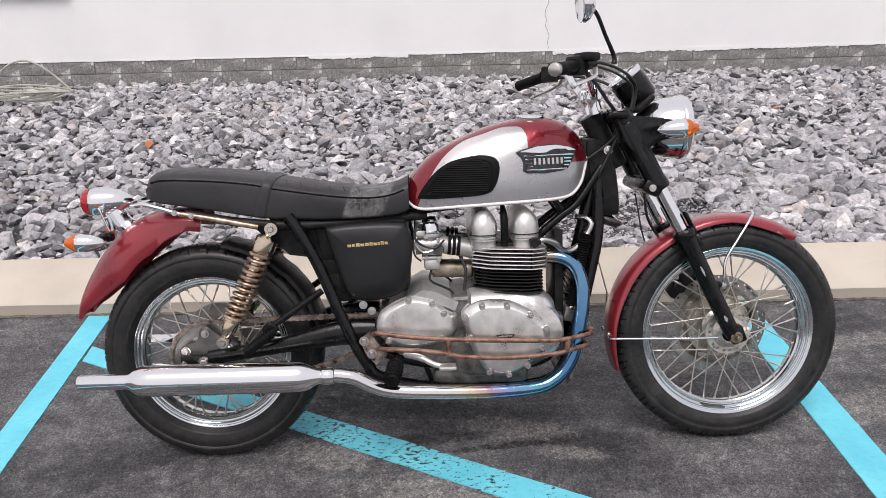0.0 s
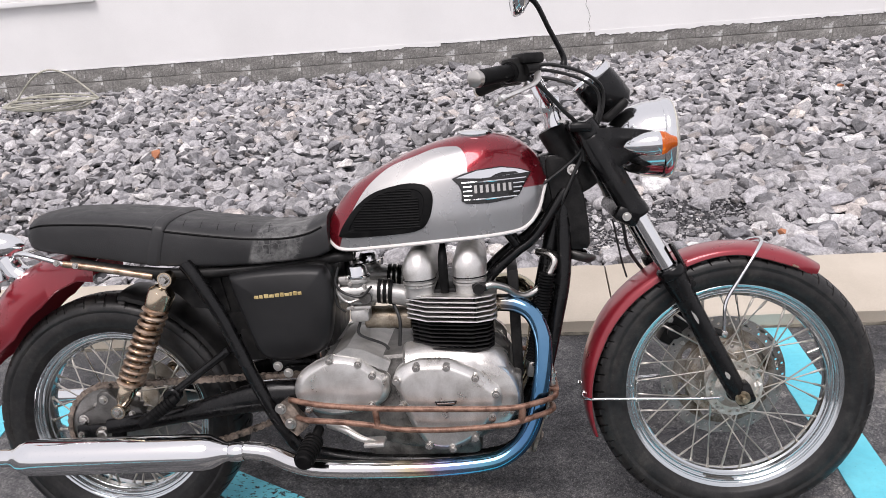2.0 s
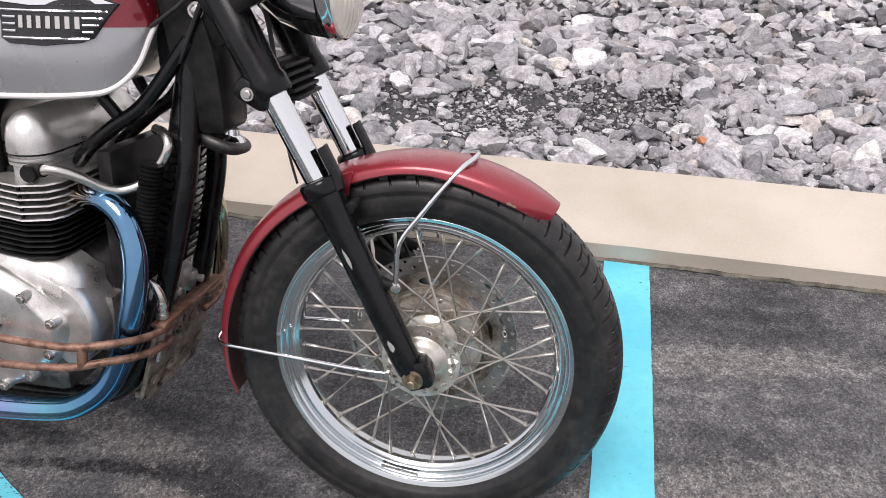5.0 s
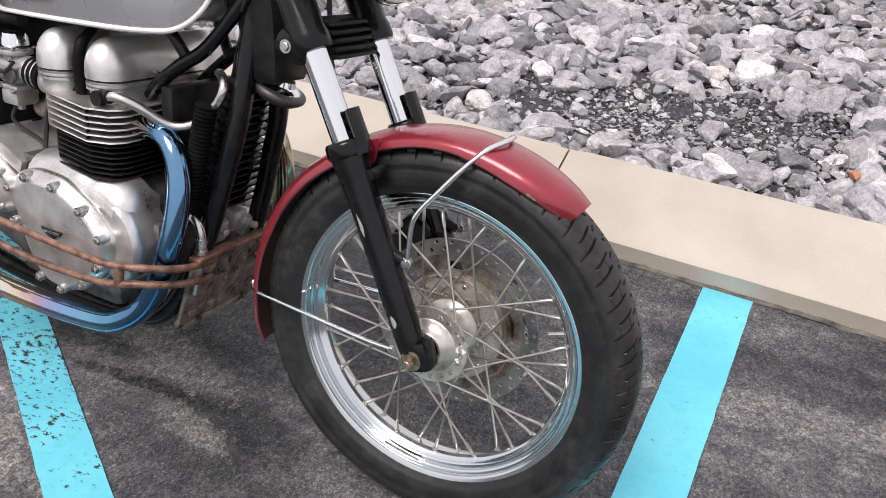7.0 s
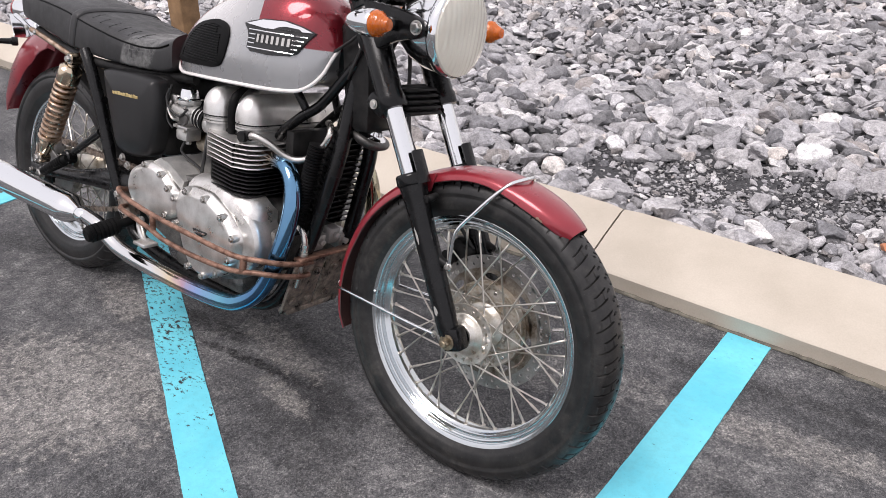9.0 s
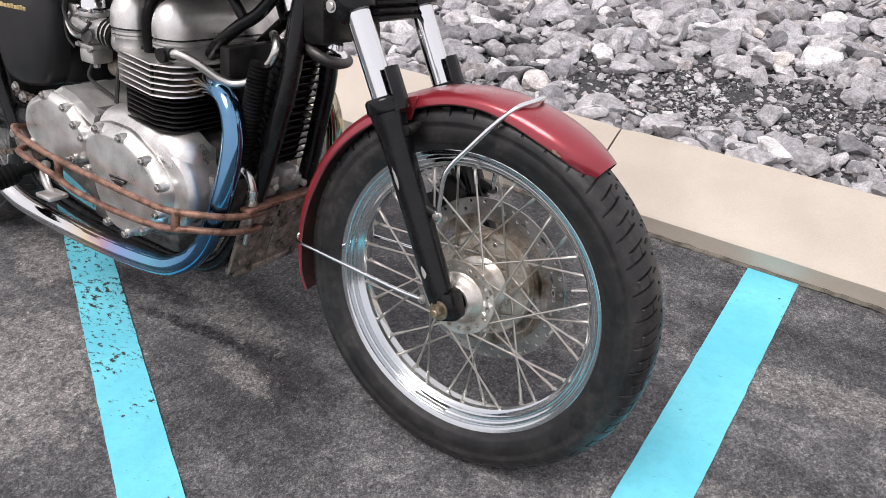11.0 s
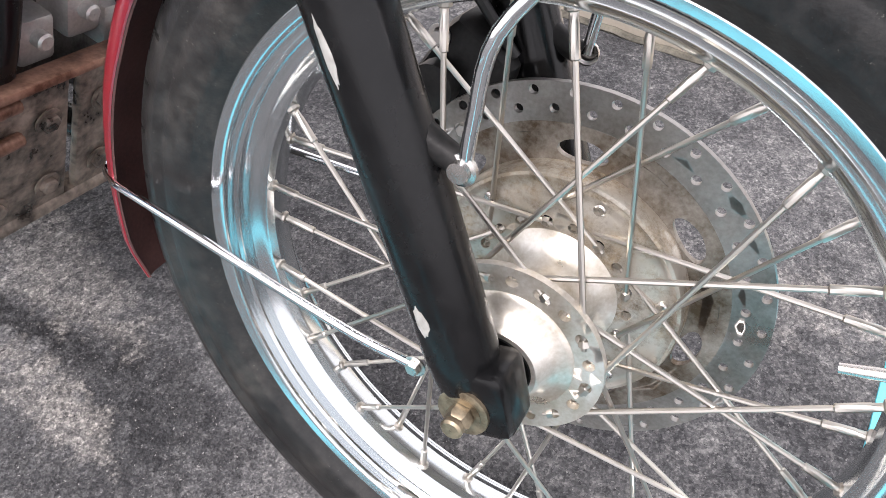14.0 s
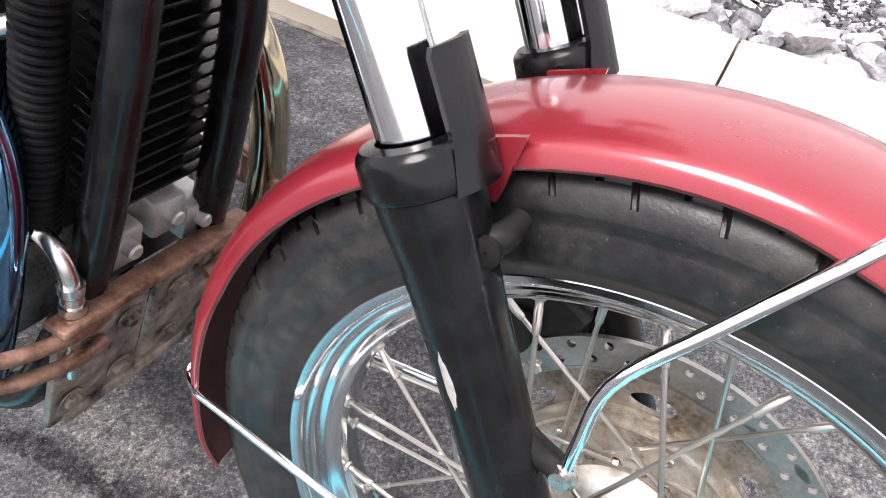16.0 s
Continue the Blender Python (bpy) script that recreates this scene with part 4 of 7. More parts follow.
bmesh.ops.remove_doubles(bm, verts=bm.verts, dist=0.0002)
part("hub_flange", bm, M["hub"], front_wheel, "drilled polished alloy spoke flange", 2)
bm = B()  # broad plate that carries the brake disc
ring_holes(bm, FC, 0.0365, 0.0415, 0.0515, 0.0675, 18, 0.0040, 16, radians(5), 1.15)
turn(bm, [(0.0365, 0.0675), (0.0370, 0.0830), (0.0385, 0.0880), (0.0375, 0.0925), (0.0360, 0.0950), (0.0365, 0.0975), (0.0390, 0.0985), (0.0560, 0.0990), (0.0560, 0.0900), (0.0415, 0.0880), (0.0415, 0.0675)], FC, (0, 1, 0), 90)
bmesh.ops.remove_doubles(bm, verts=bm.verts, dist=0.0002)
part("hub_plate", bm, M["hub_stained"], front_wheel, "broad polished hub plate with brown stains")
bm = B()
turn(bm, [(-0.0600, 0.0085), (-0.0600, 0.0150), (-0.0575, 0.0160), (-0.0575, 0.0235), (-0.0590, 0.0245), (-0.0560, 0.0252)], FC, (0, 1, 0), 36)
turn(bm, [(-0.066, 0.0085), (-0.066, 0.0135), (-0.058, 0.0140)], FC, (0, 1, 0), 28)
part("bearing_seal", bm, M["soft_rubber"], front_wheel)
part("rim", rim_mesh(FC, 0.2597, 0.0385), M["rim"], front_wheel, "bright chrome stepped rim with hazy bloom")
part("tyre", tyre_mesh(FC, 0.2587, 0.3395, 0.0525, 46, 1840), M["rubber"], front_wheel, "dusty black tyre with slanted tread grooves")
lace(front_wheel, FC, (0.0577, 0.0595), (-0.0350, 0.0375), 0.2275, 36, radians(60), radians(15))
bm = B()
tube(bm, [FC + Vector((math.cos(0.35) * q, -0.004, math.sin(0.35) * q)) for q in (0.226, 0.214, 0.206, 0.198)], [0.0042, 0.0042, 0.0038, 0.0036], 10, 1)
part("tyre_valve", bm, M["bolt"], front_wheel)
bm = B()
ring_holes(bm, FC, 0.0555, 0.0605, 0.1430, 0.1560, 32, 0.0036, 16, radians(9))
ring_holes(bm, FC, 0.0557, 0.0603, 0.1300, 0.1431, 32, 0.0036, 16, radians(3.4))
turn(bm, [(0.0555, 0.1300), (0.0555, 0.1270), (0.0605, 0.1270), (0.0605, 0.1300)], FC, (0, 1, 0), 96)
bmesh.ops.remove_doubles(bm, verts=bm.verts, dist=0.0002)
part("brake_disc", bm, M["disc"], front_wheel, "drilled steel brake disc with bright rubbed face", 2)
bm = B()
ring_holes(bm, FC, 0.0550, 0.0600, 0.0980, 0.1195, 7, 0.0085, 32, radians(94), 2.2)
turn(bm, [(0.0550, 0.1195), (0.0552, 0.1272), (0.0600, 0.1272), (0.0600, 0.1195)], FC, (0, 1, 0), 96)
bmesh.ops.remove_doubles(bm, verts=bm.verts, dist=0.0002)
part("disc_carrier", bm, M["disc_worn"], front_wheel, "brown-stained inner ring of the brake disc with oval slots")
for k in range(6):
    a = math.tau * k / 6 + 0.3
    bm = B()
    turn(bm, [(0, 0.0045), (0.0012, 0.0045), (0.0022, 0.0034), (0.0024, 0.0003)], FC + Vector((0.0835 * math.cos(a), 0.0372, 0.0835 * math.sin(a))), (0, -1, 0), 14)
    part("disc_rivet", bm, M["bolt"], front_wheel)
bm = B()
box(bm, (-0.035, -0.001, -0.006), (0.035, 0.001, 0.006), 0.0006)
for v in bm.verts:
    a = -1.72 + v.co.x / 0.240
    v.co = Vector((FC.x + (0.2425 + v.co.z * 0.8) * math.cos(a), -0.031 - v.co.y + v.co.z * 0.35, FC.z + (0.2425 + v.co.z * 0.8) * math.sin(a)))
part("balance_weight", bm, M["disc"], front_wheel, "grey stick-on balance strip on the rim")

# rear wheel
bm = B()
turn(bm, [(-0.075, 0.018), (-0.075, 0.034), (-0.050, 0.040), (-0.046, 0.075), (-0.038, 0.077), (-0.034, 0.045), (0.034, 0.045), (0.038, 0.077), (0.046, 0.075), (0.055, 0.03)], RC, (0, 1, 0), 40)
rear_wheel = part("rear_wheel", bm, M["hub"], bike, "wire-spoked rear wheel with dull alloy hub")
part("rim", rim_mesh(RC, 0.2365, 0.044), M["rim"], rear_wheel, "chrome stepped rim with hazy bloom")
part("tyre", tyre_mesh(RC, 0.2355, 0.326, 0.064, 36, 1440, 0.0030), M["rubber"], rear_wheel, "black tyre with slanted tread grooves")
lace(rear_wheel, RC, (0.070, 0.070), (-0.042, 0.042), 0.2035, 40, radians(52), 0.05)
bm = B()
SPROCKET_Y = -0.085
teeth = 43
prof = []
for i in range(teeth * 4):
    a = math.tau * i / (teeth * 4)
    prof.append((0.104 + (0.0045, 0.001, -0.0045, 0.001)[i % 4], a))
rings = [[(RC.x + rr * s * math.cos(a), RC.y + y, RC.z + rr * s * math.sin(a)) for rr, a in prof] for y, s in ((SPROCKET_Y - 0.003, 0.45), (SPROCKET_Y - 0.003, 1.0), (SPROCKET_Y + 0.003, 1.0), (SPROCKET_Y + 0.003, 0.45))]
skin(bm, rings)
part("sprocket", bm, M["disc"], rear_wheel, "worn steel chain sprocket")
for k in range(6):
    a = math.tau * k / 6
    bm = B()
    bolt_head(bm, RC + Vector((0.062 * math.cos(a), SPROCKET_Y - 0.003, 0.062 * math.sin(a))), (0, -1, 0), 0.007, 0.009)
    part("sprocket_nut", bm, M["bolt"], rear_wheel)
bm = B()
turn(bm, [(0.075, 0.05), (0.075, 0.127), (0.080, 0.127), (0.080, 0.05)], RC, (0, 1, 0), 48)
part("brake_disc", bm, M["disc"], rear_wheel)

# chain
bm = B()
front_sprocket = Vector((0.50, SPROCKET_Y, 0.395))
fr = 0.038
path = []
for k in range(20):
    a = math.pi / 2 + 0.08 + math.pi * k / 19
    path.append(Vector((RC.x + 0.107 * math.cos(a), SPROCKET_Y, RC.z + 0.107 * math.sin(a))))
low_end, high_end = path[-1], path[0]
path += [low_end.lerp(front_sprocket + Vector((0, 0, -fr)), k / 20) + Vector((0, 0, -0.018 * math.sin(math.pi * k / 20))) for k in range(1, 20)]
path += [front_sprocket + Vector((fr * math.cos(a), 0, fr * math.sin(a))) for a in (-math.pi / 2 + math.pi * k / 8 for k in range(9))]
path += [(front_sprocket + Vector((0, 0, fr))).lerp(high_end, k / 24) for k in range(1, 24)]
line = smooth_line(path, 8, True)
gap, last, link_at = 0.0158, None, []
for p in line:
    if last is None or (p - last).length >= gap:
        link_at.append(p)
        last = p
for i, (p, q) in enumerate(zip(link_at, link_at[1:] + link_at[:1])):
    d = (q - p).normalized()
    n = Vector((-d.z, 0, d.x))
    for side in (-1, 1):
        y = side * (0.0085 if i % 2 else 0.0065)
        ring = [p + d * 0.0158 * t + n * w for t, w in ((-0.35, 0.0), (-0.2, 0.0065), (0.15, 0.007), (0.5, 0.0045), (0.85, 0.007), (1.2, 0.0065), (1.35, 0.0), (1.2, -0.0065), (0.85, -0.007), (0.5, -0.0045), (0.15, -0.007), (-0.2, -0.0065))]
        skin(bm, [[v + Vector((0, y - 0.0008, 0)) for v in ring], [v + Vector((0, y + 0.0008, 0)) for v in ring]])
    turn(bm, [(-0.0105, 0.0003), (-0.0105, 0.0035), (0.0105, 0.0035), (0.0105, 0.0003)], p, (0, 1, 0), 8)
part("drive_chain", bm, M["dirty"], bike, "oily brown drive chain")

# swingarm, rear shocks, rear frame
for s in (-1, 1):
    bm = B()
    tube(bm, [(0.46, s * 0.115, 0.392), (0.36, s * 0.117, 0.391), (0.18, s * 0.121, 0.361), (0.06, s * 0.122, 0.345), (-0.02, s * 0.122, 0.335)], [0.026, 0.025, 0.0155, 0.0145, 0.0140], 14, 4, flat=1.45)
    box(bm, (-0.10, s * 0.122 - 0.008, 0.300), (0.02, s * 0.122 + 0.008, 0.345), 0.005)
    arm = part("swingarm", bm, M["black"], bike, "satin black swingarm beam")
    bm = B()
    bolt_head(bm, (RC.x, s * 0.131, 0.322), (0, s, 0), 0.014, 0.014)
    part("axle_nut", bm, M["bolt"], arm)
    bm = B()
    bolt_head(bm, (-0.09, s * 0.130, 0.322), (0, s, 0), 0.006, 0.008)
    part("adjuster_bolt", bm, M["bolt"], arm)
    bm = B()
    web = smooth_line([(-0.042, 0.418), (-0.020, 0.424), (0.004, 0.402), (0.034, 0.384), (0.062, 0.372), (0.052, 0.346), (-0.050, 0.336), (-0.096, 0.340), (-0.104, 0.358), (-0.086, 0.372), (-0.052, 0.386)], 3, True)
    cushion(bm, [(p.x, p.y) for p in web], [(s * 0.108, 1.0), (s * 0.113, 1.0), (s * 0.1145, 0.96), (s * 0.1148, 0.5)])
    part("chain_adjuster", bm, M["dark_cast"], arm, "dark oily chain adjuster bracket")
    for at, r in (((-0.086, 0.354), 0.0095), ((-0.028, 0.404), 0.008), ((0.040, 0.364), 0.006)):
        bm = B()
        bolt_head(bm, (at[0], s * 0.1145, at[1]), (0, s, 0), r, 0.008)
        part("adjuster_bolt", bm, M["bolt"], arm)
    # shock absorber
    top, low = Vector((0.190, s * 0.142, 0.704)), Vector((0.037, s * 0.160, 0.392))
    ax = (low - top).normalized()
    L = (low - top).length
    bm = B()
    turn(bm, [(0.014, 0.010), (0.0215, 0.0125), (0.022, 0.0190), (0.0225, 0.0200), (0.0300, 0.0278), (0.0306, 0.0284), (0.0320, 0.0304), (0.0325, 0.0306), (0.0715, 0.0306), (0.0720, 0.0304), (0.0745, 0.0296), (0.075, 0.0290), (0.0752, 0.0180), (0.16, 0.0180), (0.162, 0.0125), (L - 0.078, 0.0125), (L - 0.078, 0.022), (L - 0.074, 0.0275), (L - 0.066, 0.0275), (L - 0.062, 0.0200), (L - 0.055, 0.0215), (L - 0.040, 0.0205), (L - 0.022, 0.0165), (L - 0.012, 0.012)], top, ax, 28)
    for e in (top, low):
        turn(bm, [(-0.014, 0.008), (-0.014, 0.0175), (0.014, 0.0175), (0.014, 0.008)], e, (0, 1, 0), 24)
    shock = part("shock_absorber", bm, M["rusty_chrome"], bike, "rust-tinged chrome rear shock with rust-tinged coil spring")
    bm = B()
    side = ax.cross(Vector((0, 1, 0))).normalized()
    other = ax.cross(side)
    turns, span = 11.5, L - 0.148
    coil_pts = [top + ax * (0.076 + span * k / 184) + 0.0270 * (math.cos(math.tau * turns * k / 184) * side + math.sin(math.tau * turns * k / 184) * other) for k in range(185)]
    tube(bm, coil_pts, 0.0050, 8, 1)
    part("coil_spring", bm, M["spring"], shock, "spring with flaking chrome and rust")
    for e in (top, low):
        bm = B()
        bolt_head(bm, e + Vector((0, s * 0.014, 0)), (0, s, 0), 0.0095, 0.011)
        part("shock_bolt", bm, M["bolt"], shock)
    # frame members
    bm = B()
    tube(bm, [(0.235, s * 0.135, 0.735), (0.262, s * 0.138, 0.695), (0.312, s * 0.140, 0.595), (0.364, s * 0.140, 0.455), (0.405, s * 0.138, 0.355), (0.440, s * 0.132, 0.285)], 0.0165, 14)
    part("frame_rail", bm, M["black"], bike, "satin black frame tube beside the side panel")
    bm = B()
    tube(bm, [(0.158, s * 0.150, 0.418), (0.318, s * 0.145, 0.523)], 0.0100, 12, 2)
    turn(bm, [(-0.014, 0.0005), (-0.014, 0.020), (0.010, 0.021), (0.014, 0.017), (0.014, 0.0005)], (0.168, s * 0.152, 0.420), (0, s, 0), 20)
    part("footrest_hanger", bm, M["black"], bike)
    bm = B()
    tube(bm, [(-0.05, s * 0.110, 0.752), (0.10, s * 0.115, 0.722), (0.30, s * 0.115, 0.706), (0.62, s * 0.06, 0.715)], 0.013, 12)
    part("seat_rail", bm, M["black_metal"], bike, "dark seat rail tube")
    # pillion footrest
    bm = B()
    peg, tip = Vector((0.184, s * 0.168, 0.420)), Vector((0.102, s * 0.196, 0.366))
    long_way = (tip - peg).length
    ribbed = [(0.0, 0.0005), (0.0, 0.010), (0.012, 0.0125)]
    for k in range(9):
        d = 0.014 + (long_way - 0.022) * k / 9
        ribbed += [(d, 0.0135), (d + 0.001, 0.0168 - 0.0004 * k), (d + 0.005, 0.0168 - 0.0004 * k), (d + 0.006, 0.0135)]
    turn(bm, ribbed + [(long_way, 0.012), (long_way + 0.002, 0.0005)], peg, tip - peg, 18)
    part("pillion_footrest", bm, M["soft_rubber"], bike, "folded pillion footrest in ribbed black rubber")
for s in (-1, 1):
    bm = B()
    web = [(0.126, 0.712), (0.298, 0.714), (0.318, 0.608), (0.266, 0.616), (0.227, 0.622), (0.196, 0.655), (0.150, 0.688)]
    skin(bm, [[(x, s * 0.100, z) for x, z in web], [(x, s * 0.104, z) for x, z in web]])
    part("frame_gusset", bm, M["black_metal"], bike, "dark plate under the seat rail")
bm = B()
rings = []
for k in range(25):
    th = radians(6 + 74 * k / 24)
    rag = 0.004 * noise.noise(Vector((k * 0.9, 3, 1)))
    ring = []
    for i in range(13):
        a = math.pi * i / 12
        rr = 0.343 - 0.020 * (1 - math.sin(a) ** 0.6)
        ring.append((RC.x + (rr + rag) * math.cos(th), -0.074 * math.cos(a), RC.z + (rr + rag) * math.sin(th)))
    rings.append(ring + [(RC.x + (x - RC.x) * 1.009, y * 1.03, RC.z + (z - RC.z) * 1.009) for x, y, z in ring[::-1]])
skin(bm, rings)
part("inner_mudguard", bm, M["black_metal"], bike, "black plastic guard ahead of the rear tyre")
bm = B()
tube(bm, [(0.46, -0.14, 0.375), (0.46, 0.14, 0.375)], 0.026, 18, 2)
part("swingarm_pivot", bm, M["black_metal"], bike)
for x, z in ((0.432, 0.478), (0.455, 0.460)):
    bm = B()
    bolt_head(bm, (x, -0.149, z), (0, -1, 0), 0.008, 0.008)
    part("frame_bolt", bm, M["bolt"], bike)

# rear mudguard
bm = B()
outer = smooth_line([(-0.420, 0.448), (-0.410, 0.50), (-0.372, 0.575), (-0.315, 0.655), (-0.245, 0.718), (-0.165, 0.752), (-0.09, 0.760), (-0.02, 0.755)], 5)
rings = []
for i, p in enumerate(outer):
    q, o = outer[min(i + 1, len(outer) - 1)], outer[max(i - 1, 0)]
    d = Vector((q.x - o.x, q.y - o.y)).normalized()
    inward = Vector((d.y, -d.x))
    t = min(1, i / 13)
    w = 0.045 + 0.035 * t
    sink = 0.105 * (0.12 + 0.88 * t) * (1.0 if i < 22 else max(0.55, 1 - (i - 22) * 0.045))
    ring = []
    for k in range(17):
        a = math.pi * k / 16
        y = -w * math.cos(a)
        drop = sink * (1 - math.sin(a) ** 0.55)
        ring.append((p.x + inward.x * drop, y, p.y + inward.y * drop))
    for k in range(16, -1, -1):
        x, y, z = ring[k]
        ring.append((x + inward.x * 0.003, y * 0.975, z + inward.y * 0.003))
    rings.append(ring)
skin(bm, rings)
rear_guard = part("rear_mudguard", bm, M["red"], bike, "dark red enamelled rear mudguard with flared tail")
# grab rail
bm = B()
for s in (-1, 1):
    tube(bm, [(-0.06, s * 0.128, 0.752), (-0.15, s * 0.125, 0.780), (-0.19, s * 0.105, 0.778)], 0.0065, 10)
tube(bm, [(-0.19, -0.105, 0.778), (-0.222, -0.06, 0.772), (-0.230, 0, 0.770), (-0.222, 0.06, 0.772), (-0.19, 0.105, 0.778)], 0.0065, 10)
rail = part("grab_rail", bm, M["chrome"], bike, "chrome rail under the seat, spotted with rust")
for s in (-1, 1):
    bm = B()
    tube(bm, [(0.150, s * 0.126, 0.708), (0.124, s * 0.128, 0.714), (0.02, s * 0.128, 0.737), (-0.062, s * 0.128, 0.7525)], 0.0082, 10)
    part("rail_arm", bm, M["spring"], rail, "flat rusted arm of the rail")
    for x, z in ((-0.030, 0.7475), (-0.075, 0.757)):
        bm = B()
        bolt_head(bm, (x, s * 0.135, z), (0, s, 0), 0.0055, 0.005)
        part("rail_bolt", bm, M["bolt"], rail)
# tail lamp
bm = B()
turn(bm, [(0.0, 0.040), (0.004, 0.042), (0.012, 0.042), (0.05, 0.040), (0.085, 0.030), (0.110, 0.014), (0.118, 0.001)], (-0.352, 0, 0.785), (1, 0, 0.02), 32)
tail = part("tail_lamp", bm, M["chrome"], bike, "chrome teardrop tail lamp")
bm = B()
turn(bm, [(0.0, 0.041), (-0.010, 0.040), (-0.022, 0.033), (-0.027, 0.018), (-0.028, 0.0005)], (-0.352, 0, 0.785), (1, 0, 0.02), 32)
part("lens", bm, M["red_lens"], tail, "red plastic lens")
bm = B()
tube(bm, [(-0.29, 0, 0.755), (-0.27, 0, 0.72), (-0.245, 0, 0.70)], [0.03, 0.028, 0.03], 16, 4)
box(bm, (-0.300, -0.07, 0.700), (-0.294, 0.07, 0.775), 0.003, Matrix.Rotation(-0.35, 3, "Y"))
part("lamp_bracket", bm, M["chrome"], tail)


def indicator(x, y, z, ahead, stalk_to):
    """A chrome bullet with an amber lens at its blunt end, on a short stalk."""
    bm = B()
    turn(bm, [(0.0, 0.0250), (-0.003, 0.0262), (-0.010, 0.0262), (-0.030, 0.0245), (-0.052, 0.0185), (-0.068, 0.010), (-0.075, 0.001)], (x, y, z), (ahead, 0, 0.03), 32)
    lamp = part("indicator", bm, M["chrome"], bike, "chrome bullet turn signal")
    bm = B()
    turn(bm, [(0.0, 0.0245), (0.004, 0.0255), (0.012, 0.0235), (0.022, 0.016), (0.034, 0.0105), (0.036, 0.004), (0.036, 0.0003)], (x, y, z), (ahead, 0, 0.03), 32)
    part("lens", bm, M["amber"], lamp, "amber faceted plastic lens")
    bm = B()
    a, b = Vector((x - ahead * 0.02, y, z)), Vector(stalk_to)
    tube(bm, [a, a.lerp(b, 0.5), b], [0.0085, 0.0085, 0.011], 14, 2)
    turn(bm, [(-0.002, 0.011), (0.0, 0.014), (0.016, 0.014), (0.018, 0.011)], b, (a - b).normalized(), 18)
    part("stalk", bm, M["black"], lamp)


for s in (-1, 1):
    indicator(-0.345, s * 0.140, 0.685, -1, (-0.285, s * 0.06, 0.690))

# exhaust, both sides
for s in (-1, 1):
    bm = B()
    pts = [(0.925, s * 0.086, 0.582), (0.965, s * 0.094, 0.586), (1.006, s * 0.102, 0.580), (1.037, s * 0.110, 0.558), (1.054, s * 0.118, 0.515), (1.057, s * 0.127, 0.467), (1.048, s * 0.138, 0.400), (1.028, s * 0.150, 0.325), (1.003, s * 0.160, 0.275), (0.965, s * 0.170, 0.242), (0.915, s * 0.178, 0.225), (0.80, s * 0.188, 0.222), (0.66, s * 0.195, 0.228), (0.52, s * 0.198, 0.238), (0.455, s * 0.20, 0.256), (0.40, s * 0.202, 0.285), (0.345, s * 0.204, 0.296)]
    if s > 0:  # the engine sits a little to the left of the wheels
        pts = [(x, y + 0.042 * min(1.0, max(0.0, (x - 0.80) / 0.2)), z) for x, y, z in pts]
    tube(bm, pts, 0.0208, 22, 6)
    header = part("exhaust_pipe", bm, M["header"] if s < 0 else M["header_far"], bike, "chrome exhaust pipe blued by heat" if s < 0 else "chrome exhaust pipe tinted straw by heat")
    bm = B()
    turn(bm, [(0, 0.019), (0, 0.027), (0.006, 0.028), (0.012, 0.027), (0.012, 0.019)], (0.926, s * 0.086, 0.582), (1, s * 0.2, 0.1), 24)
    part("exhaust_collar", bm, M["rust"], header)
    bm = B()
    axis = Vector((-1, 0, 0.016)).normalized()
    turn(bm, [(0.0, 0.0205), (0.01, 0.024), (0.03, 0.0245), (0.035, 0.0215), (0.045, 0.023), (0.075, 0.0385), (0.095, 0.0425), (0.12, 0.0435), (0.50, 0.0435), (0.525, 0.0425), (0.545, 0.036), (0.562, 0.0235), (0.57, 0.0215), (0.70, 0.0205), (0.703, 0.019), (0.703, 0.0165), (0.62, 0.0165), (0.62, 0.0005)], (0.345, s * 0.204, 0.293), axis, 40)
    silencer = part("silencer", bm, M["chrome"], bike, "long chrome silencer with stepped tail pipe")

# engine cases
bm = B()
low = smooth_line([(0.47, 0.40), (0.50, 0.45), (0.60, 0.485), (0.70, 0.490), (0.80, 0.495), (0.90, 0.490), (0.955, 0.462), (0.990, 0.425), (1.000, 0.376), (0.985, 0.325), (0.95, 0.285), (0.86, 0.25), (0.74, 0.245), (0.62, 0.28), (0.50, 0.33)], 4, True)
cushion(bm, [(p.x, p.y) for p in low], [(-0.138, 0.88), (-0.132, 0.95), (0.132, 0.95), (0.138, 0.88)])
engine = part("engine", bm, M["case"], bike, "weathered alloy parallel twin engine")


def cover(name, outline, y_in, y_out, label, per=5):
    bm = B()
    line = [(p.x, p.y) for p in smooth_line(outline, per, True)]
    d = y_out - y_in
    cushion(bm, line, [(y_in, 1.03), (y_in + d * 0.22, 1.03), (y_in + d * 0.25, 1.0), (y_in + d * 0.30, 1.0), (y_in + d * 0.33, 1.03), (y_in + d * 0.60, 1.03), (y_in + d * 0.67, 1.018), (y_in + d * 0.95, 0.895), (y_out, 0.868), (y_out + d * 0.015, 0.82), (y_out + d * 0.03, 0.5), (y_out + d * 0.035, 0.15)])
    return part(name, bm, M["alloy"], engine, label)


